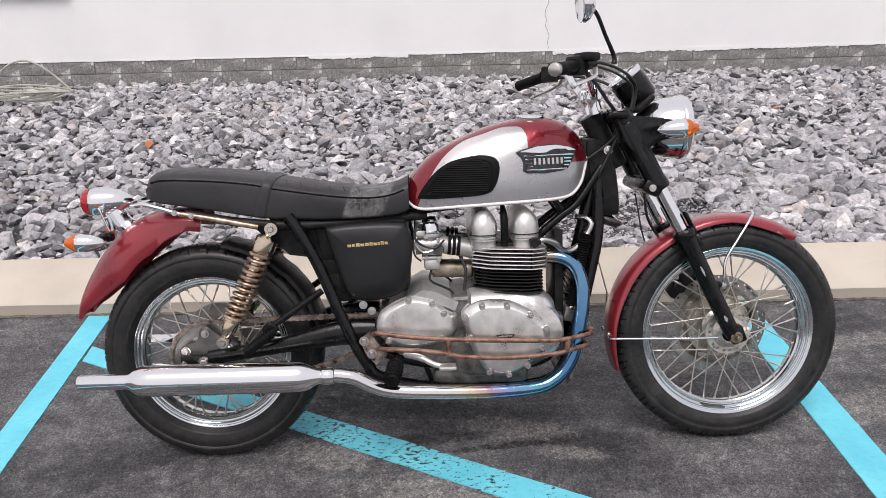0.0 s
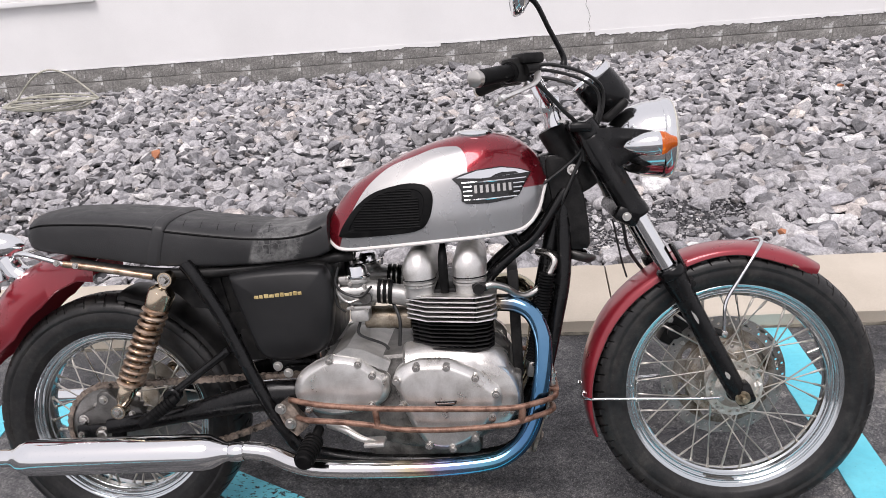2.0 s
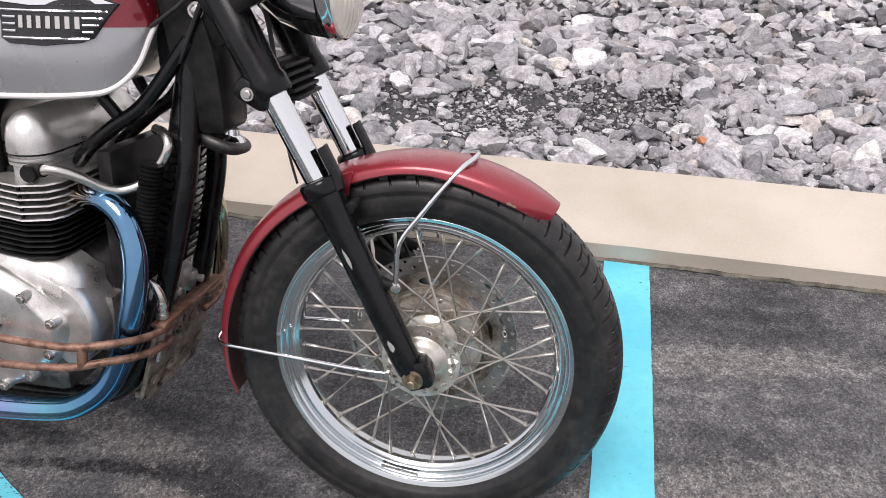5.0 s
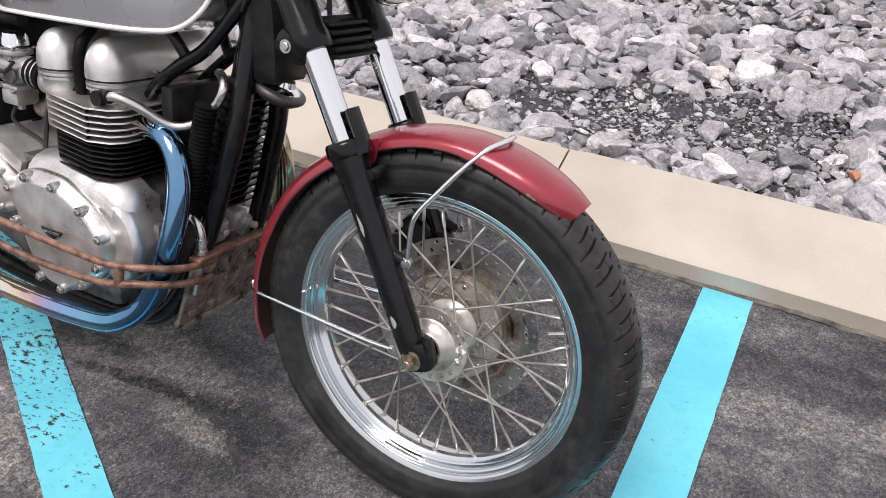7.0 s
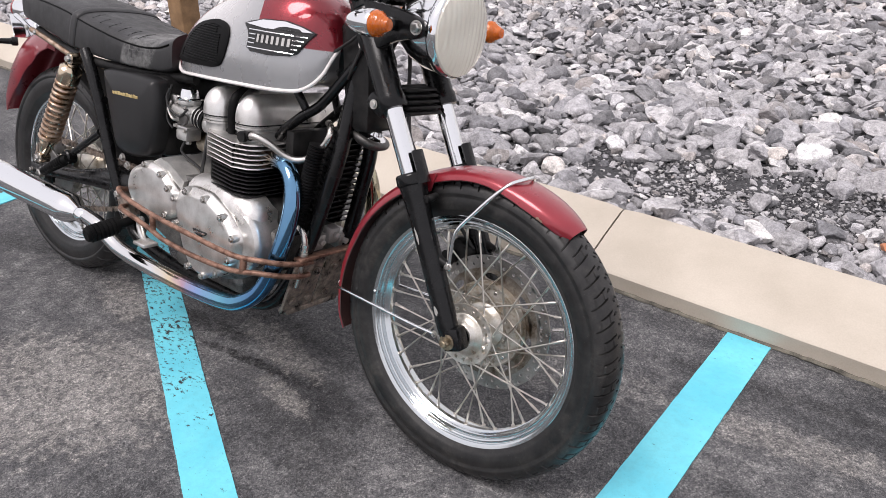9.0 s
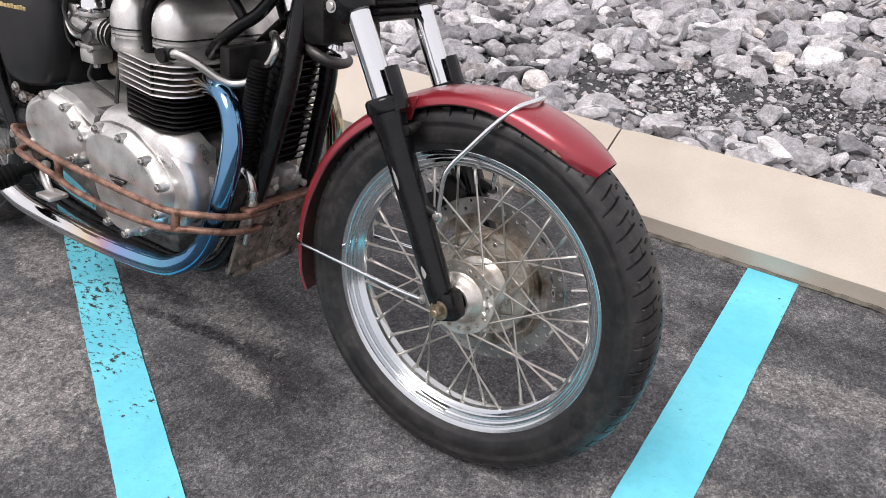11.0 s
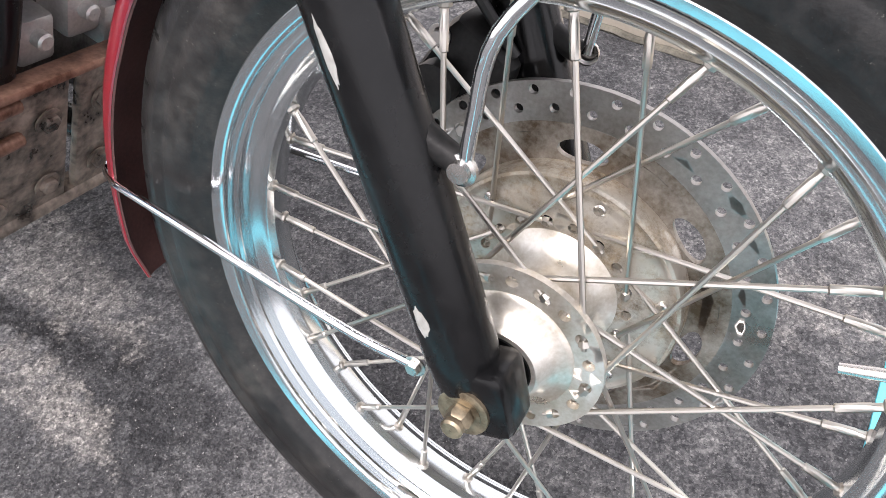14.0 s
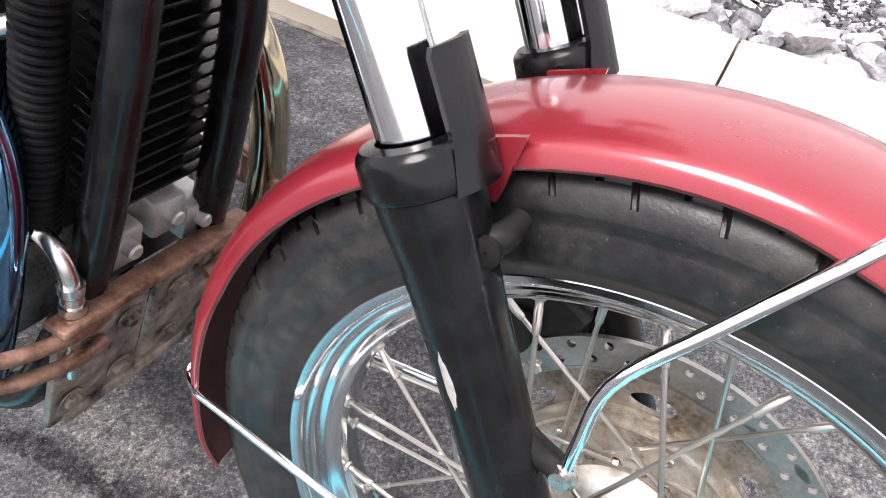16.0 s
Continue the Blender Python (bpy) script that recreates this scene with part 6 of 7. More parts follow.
# seat
S_TOP = dense([(-0.165, 0.835), (-0.150, 0.862), (-0.10, 0.874), (0.043, 0.866), (0.15, 0.852), (0.19, 0.842), (0.304, 0.822), (0.40, 0.808), (0.48, 0.804), (0.535, 0.812), (0.572, 0.828)])
S_LOW = dense([(-0.165, 0.810), (-0.150, 0.789), (-0.05, 0.770), (0.05, 0.752), (0.159, 0.732), (0.316, 0.720), (0.45, 0.719), (0.537, 0.722), (0.572, 0.735)])
S_WIDE = dense([(-0.165, 0.085), (-0.14, 0.112), (-0.08, 0.126), (0.10, 0.132), (0.30, 0.132), (0.45, 0.122), (0.572, 0.100)])


def seat_ring(x, grow=0.0):
    top, low, w = along(S_TOP, x) + grow, along(S_LOW, x) - grow * 0.3, along(S_WIDE, x) + grow
    half = [(0.0, top), (0.45 * w, top - 0.002), (0.78 * w, top - 0.009), (0.93 * w, top - 0.019), (0.99 * w, top - 0.030), (1.005 * w, (top + low) / 2 - 0.004), (0.985 * w, low + 0.012), (0.95 * w, low + 0.003), (0.85 * w, low)]
    line = smooth_line(half, 3)
    right = [Vector((x, -p.x, p.y)) for p in line]
    left = [Vector((x, p.x, p.y)) for p in line[::-1]]
    return right + left[:-1]


bm = B()
skin(bm, [seat_ring(-0.165 + 0.737 * k / 64) for k in range(65)])
seat = part("seat", bm, M["seat"], bike, "black vinyl dual seat, cracked and taped by the tank", 60)
for s in (-1, 1):
    bm = B()
    tube(bm, [(x, s * (along(S_WIDE, x) * 0.983 + 0.001), along(S_TOP, x) - 0.027) for x in [-0.14 + 0.70 * k / 26 for k in range(27)]], 0.0024, 8, 2)
    part("piping", bm, M["soft_rubber"], seat)
bm = B()
rings = []
for k in range(7):  # strap leans forwards
    ring = []
    for p in seat_ring(0.145 + 0.032 * k / 6, 0.0035 if 0 < k < 6 else 0.001):
        ring.append(Vector((p.x + (p.z - 0.75) * 0.28, p.y, p.z - (p.z - 0.75) * 0.05)))
    rings.append(ring)
skin(bm, rings)
part("seat_strap", bm, M["seat"], seat, "black strap across the seat", 60)
bm = B()
for x in (0.235, 0.275, 0.315, 0.355, 0.395, 0.435):
    tube(bm, [(x - 0.015 * math.sin(math.pi * k / 10), along(S_WIDE, x) * (-0.86 + 1.72 * k / 10), along(S_TOP, x) - 0.0005 - 0.012 * abs(-1 + 2 * k / 10) ** 4) for k in range(11)], 0.0009, 6, 1)
part("seam", bm, M["soft_rubber"], seat)

# frame round the engine
bm = B()
tube(bm, [(1.150, 0, 0.90), (1.115, 0, 0.78), (1.06, 0, 0.55)], 0.021, 16)
for s in (-1, 1):
    tube(bm, [(1.128, 0.008 + s * 0.026, 0.80), (1.120, 0.012 + s * 0.052, 0.64), (1.094, 0.012 + s * 0.062, 0.52), (1.062, 0.010 + s * 0.070, 0.40), (1.028, s * 0.082, 0.30), (0.975, s * 0.095, 0.222), (0.86, s * 0.105, 0.205), (0.62, s * 0.115, 0.215), (0.46, s * 0.125, 0.26), (0.43, s * 0.130, 0.33)], 0.0180, 14)
    tube(bm, [(1.135, s * 0.030, 0.835), (1.06, s * 0.050, 0.735), (1.01, s * 0.058, 0.698), (0.965, s * 0.062, 0.662), (0.935, s * 0.060, 0.632)], 0.012, 12)
    tube(bm, [(1.02, s * 0.05, 0.70), (0.98, s * 0.062, 0.76)], 0.010, 10, 2)
tube(bm, [(1.15, 0, 0.93), (0.95, 0, 0.80), (0.75, 0, 0.75), (0.57, 0, 0.73)], 0.022, 14)
box(bm, (1.075, -0.030, 0.78), (1.135, 0.030, 0.92), 0.012)
part("main_frame", bm, M["black"], bike, "satin black tubular cradle frame")
bm = B()
turn(bm, [(-0.085, 0.0305), (-0.08, 0.033), (0.075, 0.033), (0.085, 0.0305)], (1.148, 0, 0.905), (0.478, 0, -0.878), 24, True)
part("steering_head", bm, M["black_metal"], bike)
LEAN_BACK = Matrix.Rotation(0.235, 3, "Y")
bm = B()
box(bm, (1.060, -0.040, 0.430), (1.078, 0.064, 0.690), 0.003, LEAN_BACK)
cooler = part("oil_cooler", bm, M["black_metal"], bike, "black finned oil cooler between the down tubes")
for k in range(17):
    bm = B()
    lift = -0.118 + 0.0148 * k
    box(bm, (1.056 + 0.2395 * lift, -0.046, 0.559 + lift), (1.092 + 0.2395 * lift, 0.070, 0.5625 + lift), 0.001, LEAN_BACK)
    part("cooler_fin", bm, M["black"], cooler)
bm = B()
box(bm, (0.985, -0.085, 0.40), (1.010, 0.085, 0.66), 0.004)
part("engine_front_plate", bm, M["black_metal"], bike)
for k, (y, z) in enumerate(((-0.02, 0.395), (0.03, 0.405), (0.065, 0.385))):
    bm = B()
    box(bm, (1.020, y - 0.018, z - 0.022), (1.060, y + 0.018, z + 0.022), 0.005, LEAN_BACK)
    turn(bm, [(0, 0.0005), (0, 0.008), (0.010, 0.008), (0.012, 0.006), (0.012, 0.0005)], (1.060, y, z), (1, 0, -0.2), 14)
    part("engine_mount", bm, M["cast"], bike, "oily cast engine mount between the down tubes")
bm = B()
ribs = []
for k in range(30):
    ribs += [(0.0072 * k, 0.0155), (0.0072 * k + 0.0022, 0.019), (0.0072 * k + 0.005, 0.019)]
turn(bm, ribs, (1.034, -0.082, 0.435), (0.21, 0.03, 1), 18, True)
part("ribbed_hose", bm, M["soft_rubber"], bike, "black ribbed rubber hose beside the down pipe")
bm = B()
tube(bm, [(1.030, -0.084, 0.428), (1.048, -0.088, 0.440), (1.068, -0.090, 0.430), (1.076, -0.090, 0.402), (1.072, -0.090, 0.360), (1.055, -0.088, 0.29)], [0.0085, 0.0085, 0.008, 0.008, 0.007, 0.007], 12)
for z, rr in ((0.402, 0.0110), (0.391, 0.0098), (0.380, 0.0110)):
    turn(bm, [(-0.004, 0.0005), (-0.004, rr), (0.004, rr), (0.004, 0.0005)], (1.076 - (0.402 - z) * 0.1, -0.090, z), (0.1, 0, 1), 16)
part("oil_pipe", bm, M["bolt"], bike, "chrome oil pipe")
bm = B()
turn(bm, [(-0.012, 0.0005), (-0.012, 0.034), (-0.004, 0.044), (0.000, 0.047), (0.005, 0.0475), (0.009, 0.045), (0.011, 0.040), (0.0115, 0.0005)], (1.158, 0.012, 0.668), (0.35, 0.1, 1), 32)
horn = part("horn", bm, M["dark_cast"], bike, "round dark horn with a chrome middle")
bm = B()
turn(bm, [(0.011, 0.036), (0.014, 0.033), (0.018, 0.024), (0.027, 0.020), (0.030, 0.010), (0.0305, 0.0005)], (1.158, 0.012, 0.668), (0.35, 0.1, 1), 28)
part("horn_cap", bm, M["chrome"], horn)
bm = B()
tube(bm, [(1.118, 0.0, 0.684), (1.14, 0.004, 0.672), (1.158, 0.010, 0.664)], [0.006, 0.005, 0.008], 10, 3)
part("horn_bracket", bm, M["black_metal"], horn)

# engine guard bars and front plate
for s in (-1, 1):
    bm = B()
    up = [(0.450, s * 0.150, 0.392), (0.475, s * 0.190, 0.405), (0.55, s * 0.211, 0.398), (0.68, s * 0.217, 0.386), (0.84, s * 0.216, 0.376), (0.97, s * 0.212, 0.370), (1.035, s * 0.196, 0.374), (1.072, s * 0.155, 0.368), (1.082, s * 0.100, 0.360), (1.076, s * 0.062, 0.355)]
    dn = [(0.462, s * 0.150, 0.350), (0.50, s * 0.200, 0.360), (0.58, s * 0.213, 0.357), (0.66, s * 0.217, 0.346), (0.72, s * 0.218, 0.334), (0.84, s * 0.216, 0.327), (0.96, s * 0.212, 0.331), (1.025, s * 0.196, 0.340), (1.065, s * 0.155, 0.336), (1.074, s * 0.100, 0.325), (1.068, s * 0.062, 0.320)]
    tube(bm, up, 0.0068, 10)
    tube(bm, dn, 0.0068, 10)
    tube(bm, [(0.665, s * 0.217, 0.387), (0.668, s * 0.2175, 0.345)], 0.0075, 10, 2)
    tube(bm, [(1.000, s * 0.206, 0.371), (0.995, s * 0.206, 0.334)], 0.0085, 10, 2)
    guard = part("engine_guard", bm, M["rust"], bike, "double crash bar with rusted copper-brown plating")
    bm = B()
    pl = [(0.418, 0.378), (0.448, 0.400), (0.492, 0.330), (0.462, 0.305), (0.436, 0.330)]
    skin(bm, [[(x, s * 0.135, z) for x, z in pl], [(x, s * 0.162, z) for x, z in pl]])
    part("guard_bracket", bm, M["dirty"], guard, "greasy rusted bracket")
    for x, z in ((0.430, 0.376), (0.450, 0.338)):
        bm = B()
        bolt_head(bm, (x, s * 0.162, z), (0, s, 0), 0.0095, 0.010)
        part("bracket_bolt", bm, M["bolt"], guard)
for s in (-1, 1):
    bm = B()
    box(bm, (1.040, s * 0.055 - 0.050, 0.205), (1.050, s * 0.055 + 0.050, 0.368), 0.004, Matrix.Rotation(0.30, 3, "Y"))
    plate = part("front_plate", bm, M["dirty"], bike, "rusted oily mounting plate between the down tubes")
    for y, x, z in ((0.030, 1.064, 0.322), (0.085, 1.064, 0.322), (0.030, 1.040, 0.245), (0.085, 1.040, 0.245)):
        bm = B()
        bolt_head(bm, (x, s * y, z), (1, 0, -0.30), 0.0095, 0.007)
        part("plate_bolt", bm, M["dirty"], plate)
bm = B()
box(bm, (1.064, -0.112, 0.366), (1.090, 0.112, 0.374), 0.002)
part("plate_rail", bm, M["rust"], bike, "rusted angle rail across the mounting plates")
bm = B()
box(bm, (1.000, -0.09, 0.203), (1.030, 0.09, 0.218), 0.004)
part("lower_rail", bm, M["dirty"], bike)

# footrests, brake pedal, stand
for s in (-1, 1):
    bm = B()
    ribbed = [(0.0, 0.012), (0.038, 0.012), (0.039, 0.019)]
    for k in range(7):
        ribbed += [(0.044 + 0.011 * k, 0.0195), (0.045 + 0.011 * k, 0.0235), (0.051 + 0.011 * k, 0.0235), (0.052 + 0.011 * k, 0.0195)]
    turn(bm, ribbed + [(0.125, 0.0195), (0.128, 0.016), (0.128, 0.0005)], (0.522, s * 0.18, 0.328), (-0.10, s, -0.20), 18)
    part("footrest", bm, M["soft_rubber"], bike, "black ribbed rubber rider footrest")
bm = B()
tube(bm, [(0.545, -0.17, 0.335), (0.587, -0.200, 0.333), (0.625, -0.218, 0.318), (0.66, -0.230, 0.312)], [0.010, 0.010, 0.008, 0.007], 10)
box(bm, (0.638, -0.255, 0.309), (0.685, -0.212, 0.319), 0.003)
part("brake_pedal", bm, M["alloy"], bike, "alloy brake pedal")
bm = B()
foot_world = Vector((0.62, 0.30, G + 0.010))
foot = TO_BIKE @ foot_world
tube(bm, [(0.58, 0.14, 0.25), Vector((0.58, 0.14, 0.25)).lerp(foot, 0.6), foot], [0.011, 0.010, 0.010], 12, 3)
turn(bm, [(-0.009, 0.0005), (-0.009, 0.024), (-0.004, 0.024), (0.0, 0.012), (0.0, 0.0005)], foot, TO_BIKE.to_3x3() @ Vector((0, 0, 1)), 18)
part("side_stand", bm, M["black_metal"], bike, "black side stand resting on the asphalt")

# fork
DOWN = Vector((0.346, 0, -0.663)).normalized()
for s in (-1, 1):
    y = -0.081 if s < 0 else 0.101
    top = Vector((1.177, y, 0.985))
    axle_end = top + DOWN * 0.747
    bm = B()
    turn(bm, [(-0.004, 0.0005), (-0.004, 0.024), (0.0, 0.0275), (0.008, 0.0285), (0.030, 0.0285), (0.032, 0.0265), (0.036, 0.0285), (0.215, 0.0290), (0.222, 0.0315), (0.240, 0.0320), (0.246, 0.030), (0.247, 0.021)], top, DOWN, 28)
    fork = part("fork_leg", bm, M["black"], bike, "satin black telescopic fork leg with chipped paint")
    fwd = Vector((DOWN.z * -1, 0, DOWN.x)).normalized()
    bm = B()
    turn(bm, [(0.20, 0.0205), (0.44, 0.0205)], top, DOWN, 28)
    part("stanchion", bm, M["chrome"], fork, "polished chrome fork tube")
    bm = B()
    lean = (DOWN - fwd * 0.029).normalized()
    root = top + fwd * 0.0130 + Vector((0, -0.004 if s < 0 else 0.002, 0))
    turn(bm, [(0.384, 0.0208), (0.385, 0.0290), (0.388, 0.0318), (0.391, 0.0328), (0.406, 0.0332), (0.409, 0.0322), (0.4105, 0.0298), (0.425, 0.0288), (0.45, 0.0262), (0.49, 0.0248), (0.56, 0.0242), (0.66, 0.0240), (0.710, 0.0238), (0.732, 0.0225), (0.745, 0.019), (0.746, 0.0005)], root, lean, 32)
    box(bm, axle_end + Vector((-0.023, -0.0190 + s * 0.004, -0.021)), axle_end + Vector((0.021, 0.0190 + s * 0.004, 0.030)), 0.0075, Matrix.Rotation(-0.36, 3, "Y"))
    slider = part("fork_slider", bm, M["black"], fork, "black slider, paint chipped to bare metal")
    bm = B()  # guard tongue in front of the seal
    rings = []
    for d in (0.343, 0.347, 0.385, 0.412):
        c = top + DOWN * d
        w = 0.90 if d < 0.345 else 1.0 if d < 0.39 else 1.25
        arc = [math.radians(-33 + 66 * k / 10) * w for k in range(11)]
        ring = [c + fwd * 0.0385 * math.cos(a) + Vector((0, 0.0345 * math.sin(a), 0)) for a in arc]
        ring += [c + fwd * 0.0335 * math.cos(a) + Vector((0, 0.0300 * math.sin(a), 0)) for a in arc[::-1]]
        rings.append(ring)
    skin(bm, rings)
    part("seal_guard", bm, M["black"], slider)
    bm = B()
    turn(bm, [(0, 0.0005), (0, 0.0175), (0.003, 0.0175), (0.0035, 0.016), (0.0035, 0.0005)], Vector((1.516, y + s * 0.0225, 0.322)), (0, s, 0), 24)
    bolt_head(bm, Vector((1.516, y + s * 0.0250, 0.322)), (0, s, 0), 0.0088, 0.011)
    turn(bm, [(0, 0.0075), (0.0035, 0.0075), (0.005, 0.006), (0.005, 0.0005)], Vector((1.516, y + s * 0.0370, 0.322)), (0, s, 0), 16)
    part("axle_nut", bm, M["brass"], fork, "tarnished brass-coloured axle nut")
    bm = B()
    bolt_head(bm, axle_end + Vector((0.020, s * 0.004, -0.006)), Vector((0.9, s * 0.4, 0)), 0.005, 0.004)
    part("pinch_bolt", bm, M["bolt"], fork)
    bm = B()
    lug = top + DOWN * 0.446
    tube(bm, [lug + fwd * 0.018, lug + fwd * 0.029 + Vector((0, -s * 0.006, 0)), lug + fwd * 0.032 + Vector((0, -s * 0.022, 0.003))], [0.0090, 0.0085, 0.007], 12, 3)
    turn(bm, [(0, 0.0005), (0, 0.0085), (0.004, 0.0085), (0.004, 0.0005)], lug + fwd * 0.028 + Vector((0, s * 0.008, 0)), (0, s, 0), 14)
    part("mudguard_lug", bm, M["black_metal"], fork)
    bm = B()
    tube(bm, [(1.446, y, 0.486), (1.464, y, 0.480), (1.478, y, 0.476)], [0.011, 0.009, 0.008], 10, 2)
    part("stay_lug", bm, M["black_metal"], fork)
    if s < 0:
        for d, w, h, off in ((0.515, 0.0031, 0.0175, -0.16), (0.676, 0.0046, 0.0105, -0.14)):  # bare chips in the paint
            bm = B()
            c = root + lean * d
            rad = 0.0246 if d < 0.6 else 0.0240
            rings = []
            for lift, size in ((-0.002, 1.0), (0.0003, 1.0), (0.0006, 0.7), (0.0006, 0.35), (0.0006, 0.03)):
                ring = []
                for k in range(16):
                    t = math.tau * k / 16
                    jag = size * (1 + 0.10 * math.sin(3 * t + 1) + 0.10 * math.sin(7 * t))
                    a = off + w / rad * math.cos(t) * (0.55 + 0.45 * abs(math.cos(t))) * jag
                    ring.append(c + DOWN * h * math.sin(t) * jag + (rad + lift) * (Vector((0, -1, 0)) * math.cos(a) + fwd * math.sin(a)))
                rings.append(ring)
            skin(bm, rings)
            part("paint_chip", bm, M["bare"], slider, "bare metal chip in the black paint")
bm = B()
box(bm, (1.236, -0.110, 0.752), (1.294, 0.130, 0.790), 0.012, Matrix.Rotation(radians(28.5), 3, "Y"))
part("lower_yoke", bm, M["black"], bike, "satin black lower fork yoke")
bm = B()
box(bm, (1.142, -0.118, 0.968), (1.195, 0.130, 0.990), 0.008, Matrix.Rotation(radians(28.5) - 0.45, 3, "Y"))
part("upper_yoke", bm, M["black"], bike, "satin black upper fork yoke")
bm = B()
cover = [(p.x, p.y) for p in smooth_line([(1.090, 0.905), (1.120, 0.912), (1.150, 0.898), (1.172, 0.840), (1.182, 0.780), (1.186, 0.700), (1.165, 0.690), (1.138, 0.694), (1.116, 0.740), (1.100, 0.820)], 3, True)]
cushion(bm, cover, [(-0.036, 0.6), (-0.035, 0.94), (-0.031, 1.0), (0.051, 1.0), (0.055, 0.94), (0.056, 0.6)])
part("wiring_cover", bm, M["black_metal"], bike, "black cover over wiring at the steering head")
bm = B()
for k in range(5):
    box(bm, (1.262 + 0.005 * k, -0.055, 0.802 - 0.0115 * k), (1.300 + 0.005 * k, 0.055, 0.808 - 0.0115 * k), 0.002)
box(bm, (1.260, -0.050, 0.748), (1.290, 0.050, 0.812), 0.006, Matrix.Rotation(-0.45, 3, "Y"))
part("lower_louvre", bm, M["black_metal"], bike, "black louvred cover between the fork legs")
for s in (-1, 1):
    bm = B()
    turn(bm, [(0, 0.0005), (0, 0.012), (0.006, 0.012), (0.008, 0.009), (0.008, 0.0005)], (1.135, s * 0.07, 0.99), (0.2, 0, 1), 16)
    part("yoke_nut", bm, M["bolt"], bike)
for at, r in (((1.153, -0.036, 0.880), 0.009), ((1.262, -0.111, 0.772), 0.007)):
    bm = B()
    bolt_head(bm, at, (0, -1, 0), r, 0.005)
    part("yoke_bolt", bm, M["bolt"], bike)

# headlamp
LAMP = Vector((1.382, 0, 0.935))
FACE = Vector((1, 0, -0.02)).normalized()
bm = B()
turn(bm, [(0.0, 0.0905), (-0.004, 0.0935), (-0.016, 0.0945), (-0.022, 0.0925), (-0.024, 0.0905), (-0.060, 0.0865), (-0.095, 0.075), (-0.125, 0.055), (-0.145, 0.030), (-0.152, 0.0005)], LAMP, FACE, 56)
lamp = part("headlamp", bm, M["chrome"], bike, "round chrome headlamp with clear fluted glass")
bm = B()
turn(bm, [(-0.002, 0.0895), (0.004, 0.088), (0.012, 0.070), (0.0165, 0.045), (0.018, 0.02), (0.0185, 0.0005)], LAMP, FACE, 48)
glass = part("headlamp_glass", bm, M["glass"], lamp, "clear fluted headlamp glass")
glass.visible_shadow = False
bm = B()
turn(bm, [(-0.003, 0.089), (-0.02, 0.075), (-0.045, 0.045), (-0.055, 0.012), (-0.03, 0.011), (-0.025, 0.0005)], LAMP, FACE, 40)
part("reflector", bm, M["reflector"], lamp)
for s in (-1, 1):
    bm = B()
    ear = [(p.x, p.y) for p in smooth_line([(1.165, 0.968), (1.21, 0.975), (1.28, 0.968), (1.340, 0.956), (1.361, 0.936), (1.345, 0.916), (1.29, 0.903), (1.245, 0.880), (1.215, 0.868), (1.185, 0.905)], 4, True)]
    cushion(bm, ear, [(s * 0.086, 0.96), (s * 0.088, 1.0), (s * 0.099, 1.0), (s * 0.103, 0.97), (s * 0.104, 0.90), (s * 0.1045, 0.4)])
    bracket = part("headlamp_bracket", bm, M["black"], bike, "black headlamp ear")
    bm = B()
    bolt_head(bm, (1.343, s * 0.103, 0.936), (0, s, 0), 0.010, 0.008)
    part("bracket_bolt", bm, M["bolt"], bracket)
    indicator(1.321, s * 0.200, 0.937, 1, (1.285, s * 0.104, 0.936))

# clock
bm = B()
gc, gx = Vector((1.222, 0.0, 1.070)), Vector((-0.62, 0, 0.78)).normalized()
turn(bm, [(-0.076, 0.0005), (-0.076, 0.034), (-0.060, 0.048), (-0.02, 0.051), (0.012, 0.050)], gc, gx, 40)
clock = part("speedometer", bm, M["black"], bike, "round speedometer in a black cup with chrome bezel")
bm = B()
turn(bm, [(0.012, 0.0505), (0.016, 0.0530), (0.026, 0.0530), (0.029, 0.050), (0.026, 0.0475), (0.018, 0.047)], gc, gx, 40)
part("bezel", bm, M["chrome"], clock)
bm = B()
turn(bm, [(0.017, 0.0475), (0.0175, 0.0005)], gc, gx, 32)
part("dial", bm, M["badge_dark"], clock)
bm = B()
box(bm, gc + Vector((0.000, -0.055, -0.072)), gc + Vector((0.070, 0.055, -0.050)), 0.01, Matrix.Rotation(-0.7, 3, "Y"))
tube(bm, [gc + Vector((0.03, 0, -0.05)), gc + Vector((0.055, 0, -0.10)), gc + Vector((0.04, 0, -0.14))], 0.006, 8)
part("clock_bracket", bm, M["black_metal"], clock)

# handlebar and controls
bm = B()
bar = [(0.950, -0.345, 1.094), (1.00, -0.265, 1.104), (1.035, -0.205, 1.107), (1.068, -0.155, 1.100), (1.090, -0.110, 1.060), (1.105, -0.070, 1.035), (1.108, 0.0, 1.032), (1.105, 0.070, 1.035), (1.090, 0.110, 1.060), (1.068, 0.155, 1.110), (1.035, 0.205, 1.114), (1.00, 0.265, 1.104), (0.944, 0.350, 1.086)]
tube(bm, bar, 0.0111, 14, 5)
handlebar = part("handlebar", bm, M["chrome"], bike, "chrome handlebar")
for s in (-1, 1):
    bm = B()
    tube(bm, [(1.118, s * 0.045, 0.985), (1.112, s * 0.045, 1.012), (1.108, s * 0.045, 1.034)], [0.020, 0.017, 0.021], 14, 3)
    box(bm, (1.086, s * 0.045 - 0.017, 1.014), (1.130, s * 0.045 + 0.017, 1.054), 0.007)
    part("bar_clamp", bm, M["chrome"], handlebar, "chromed bar clamp and riser")
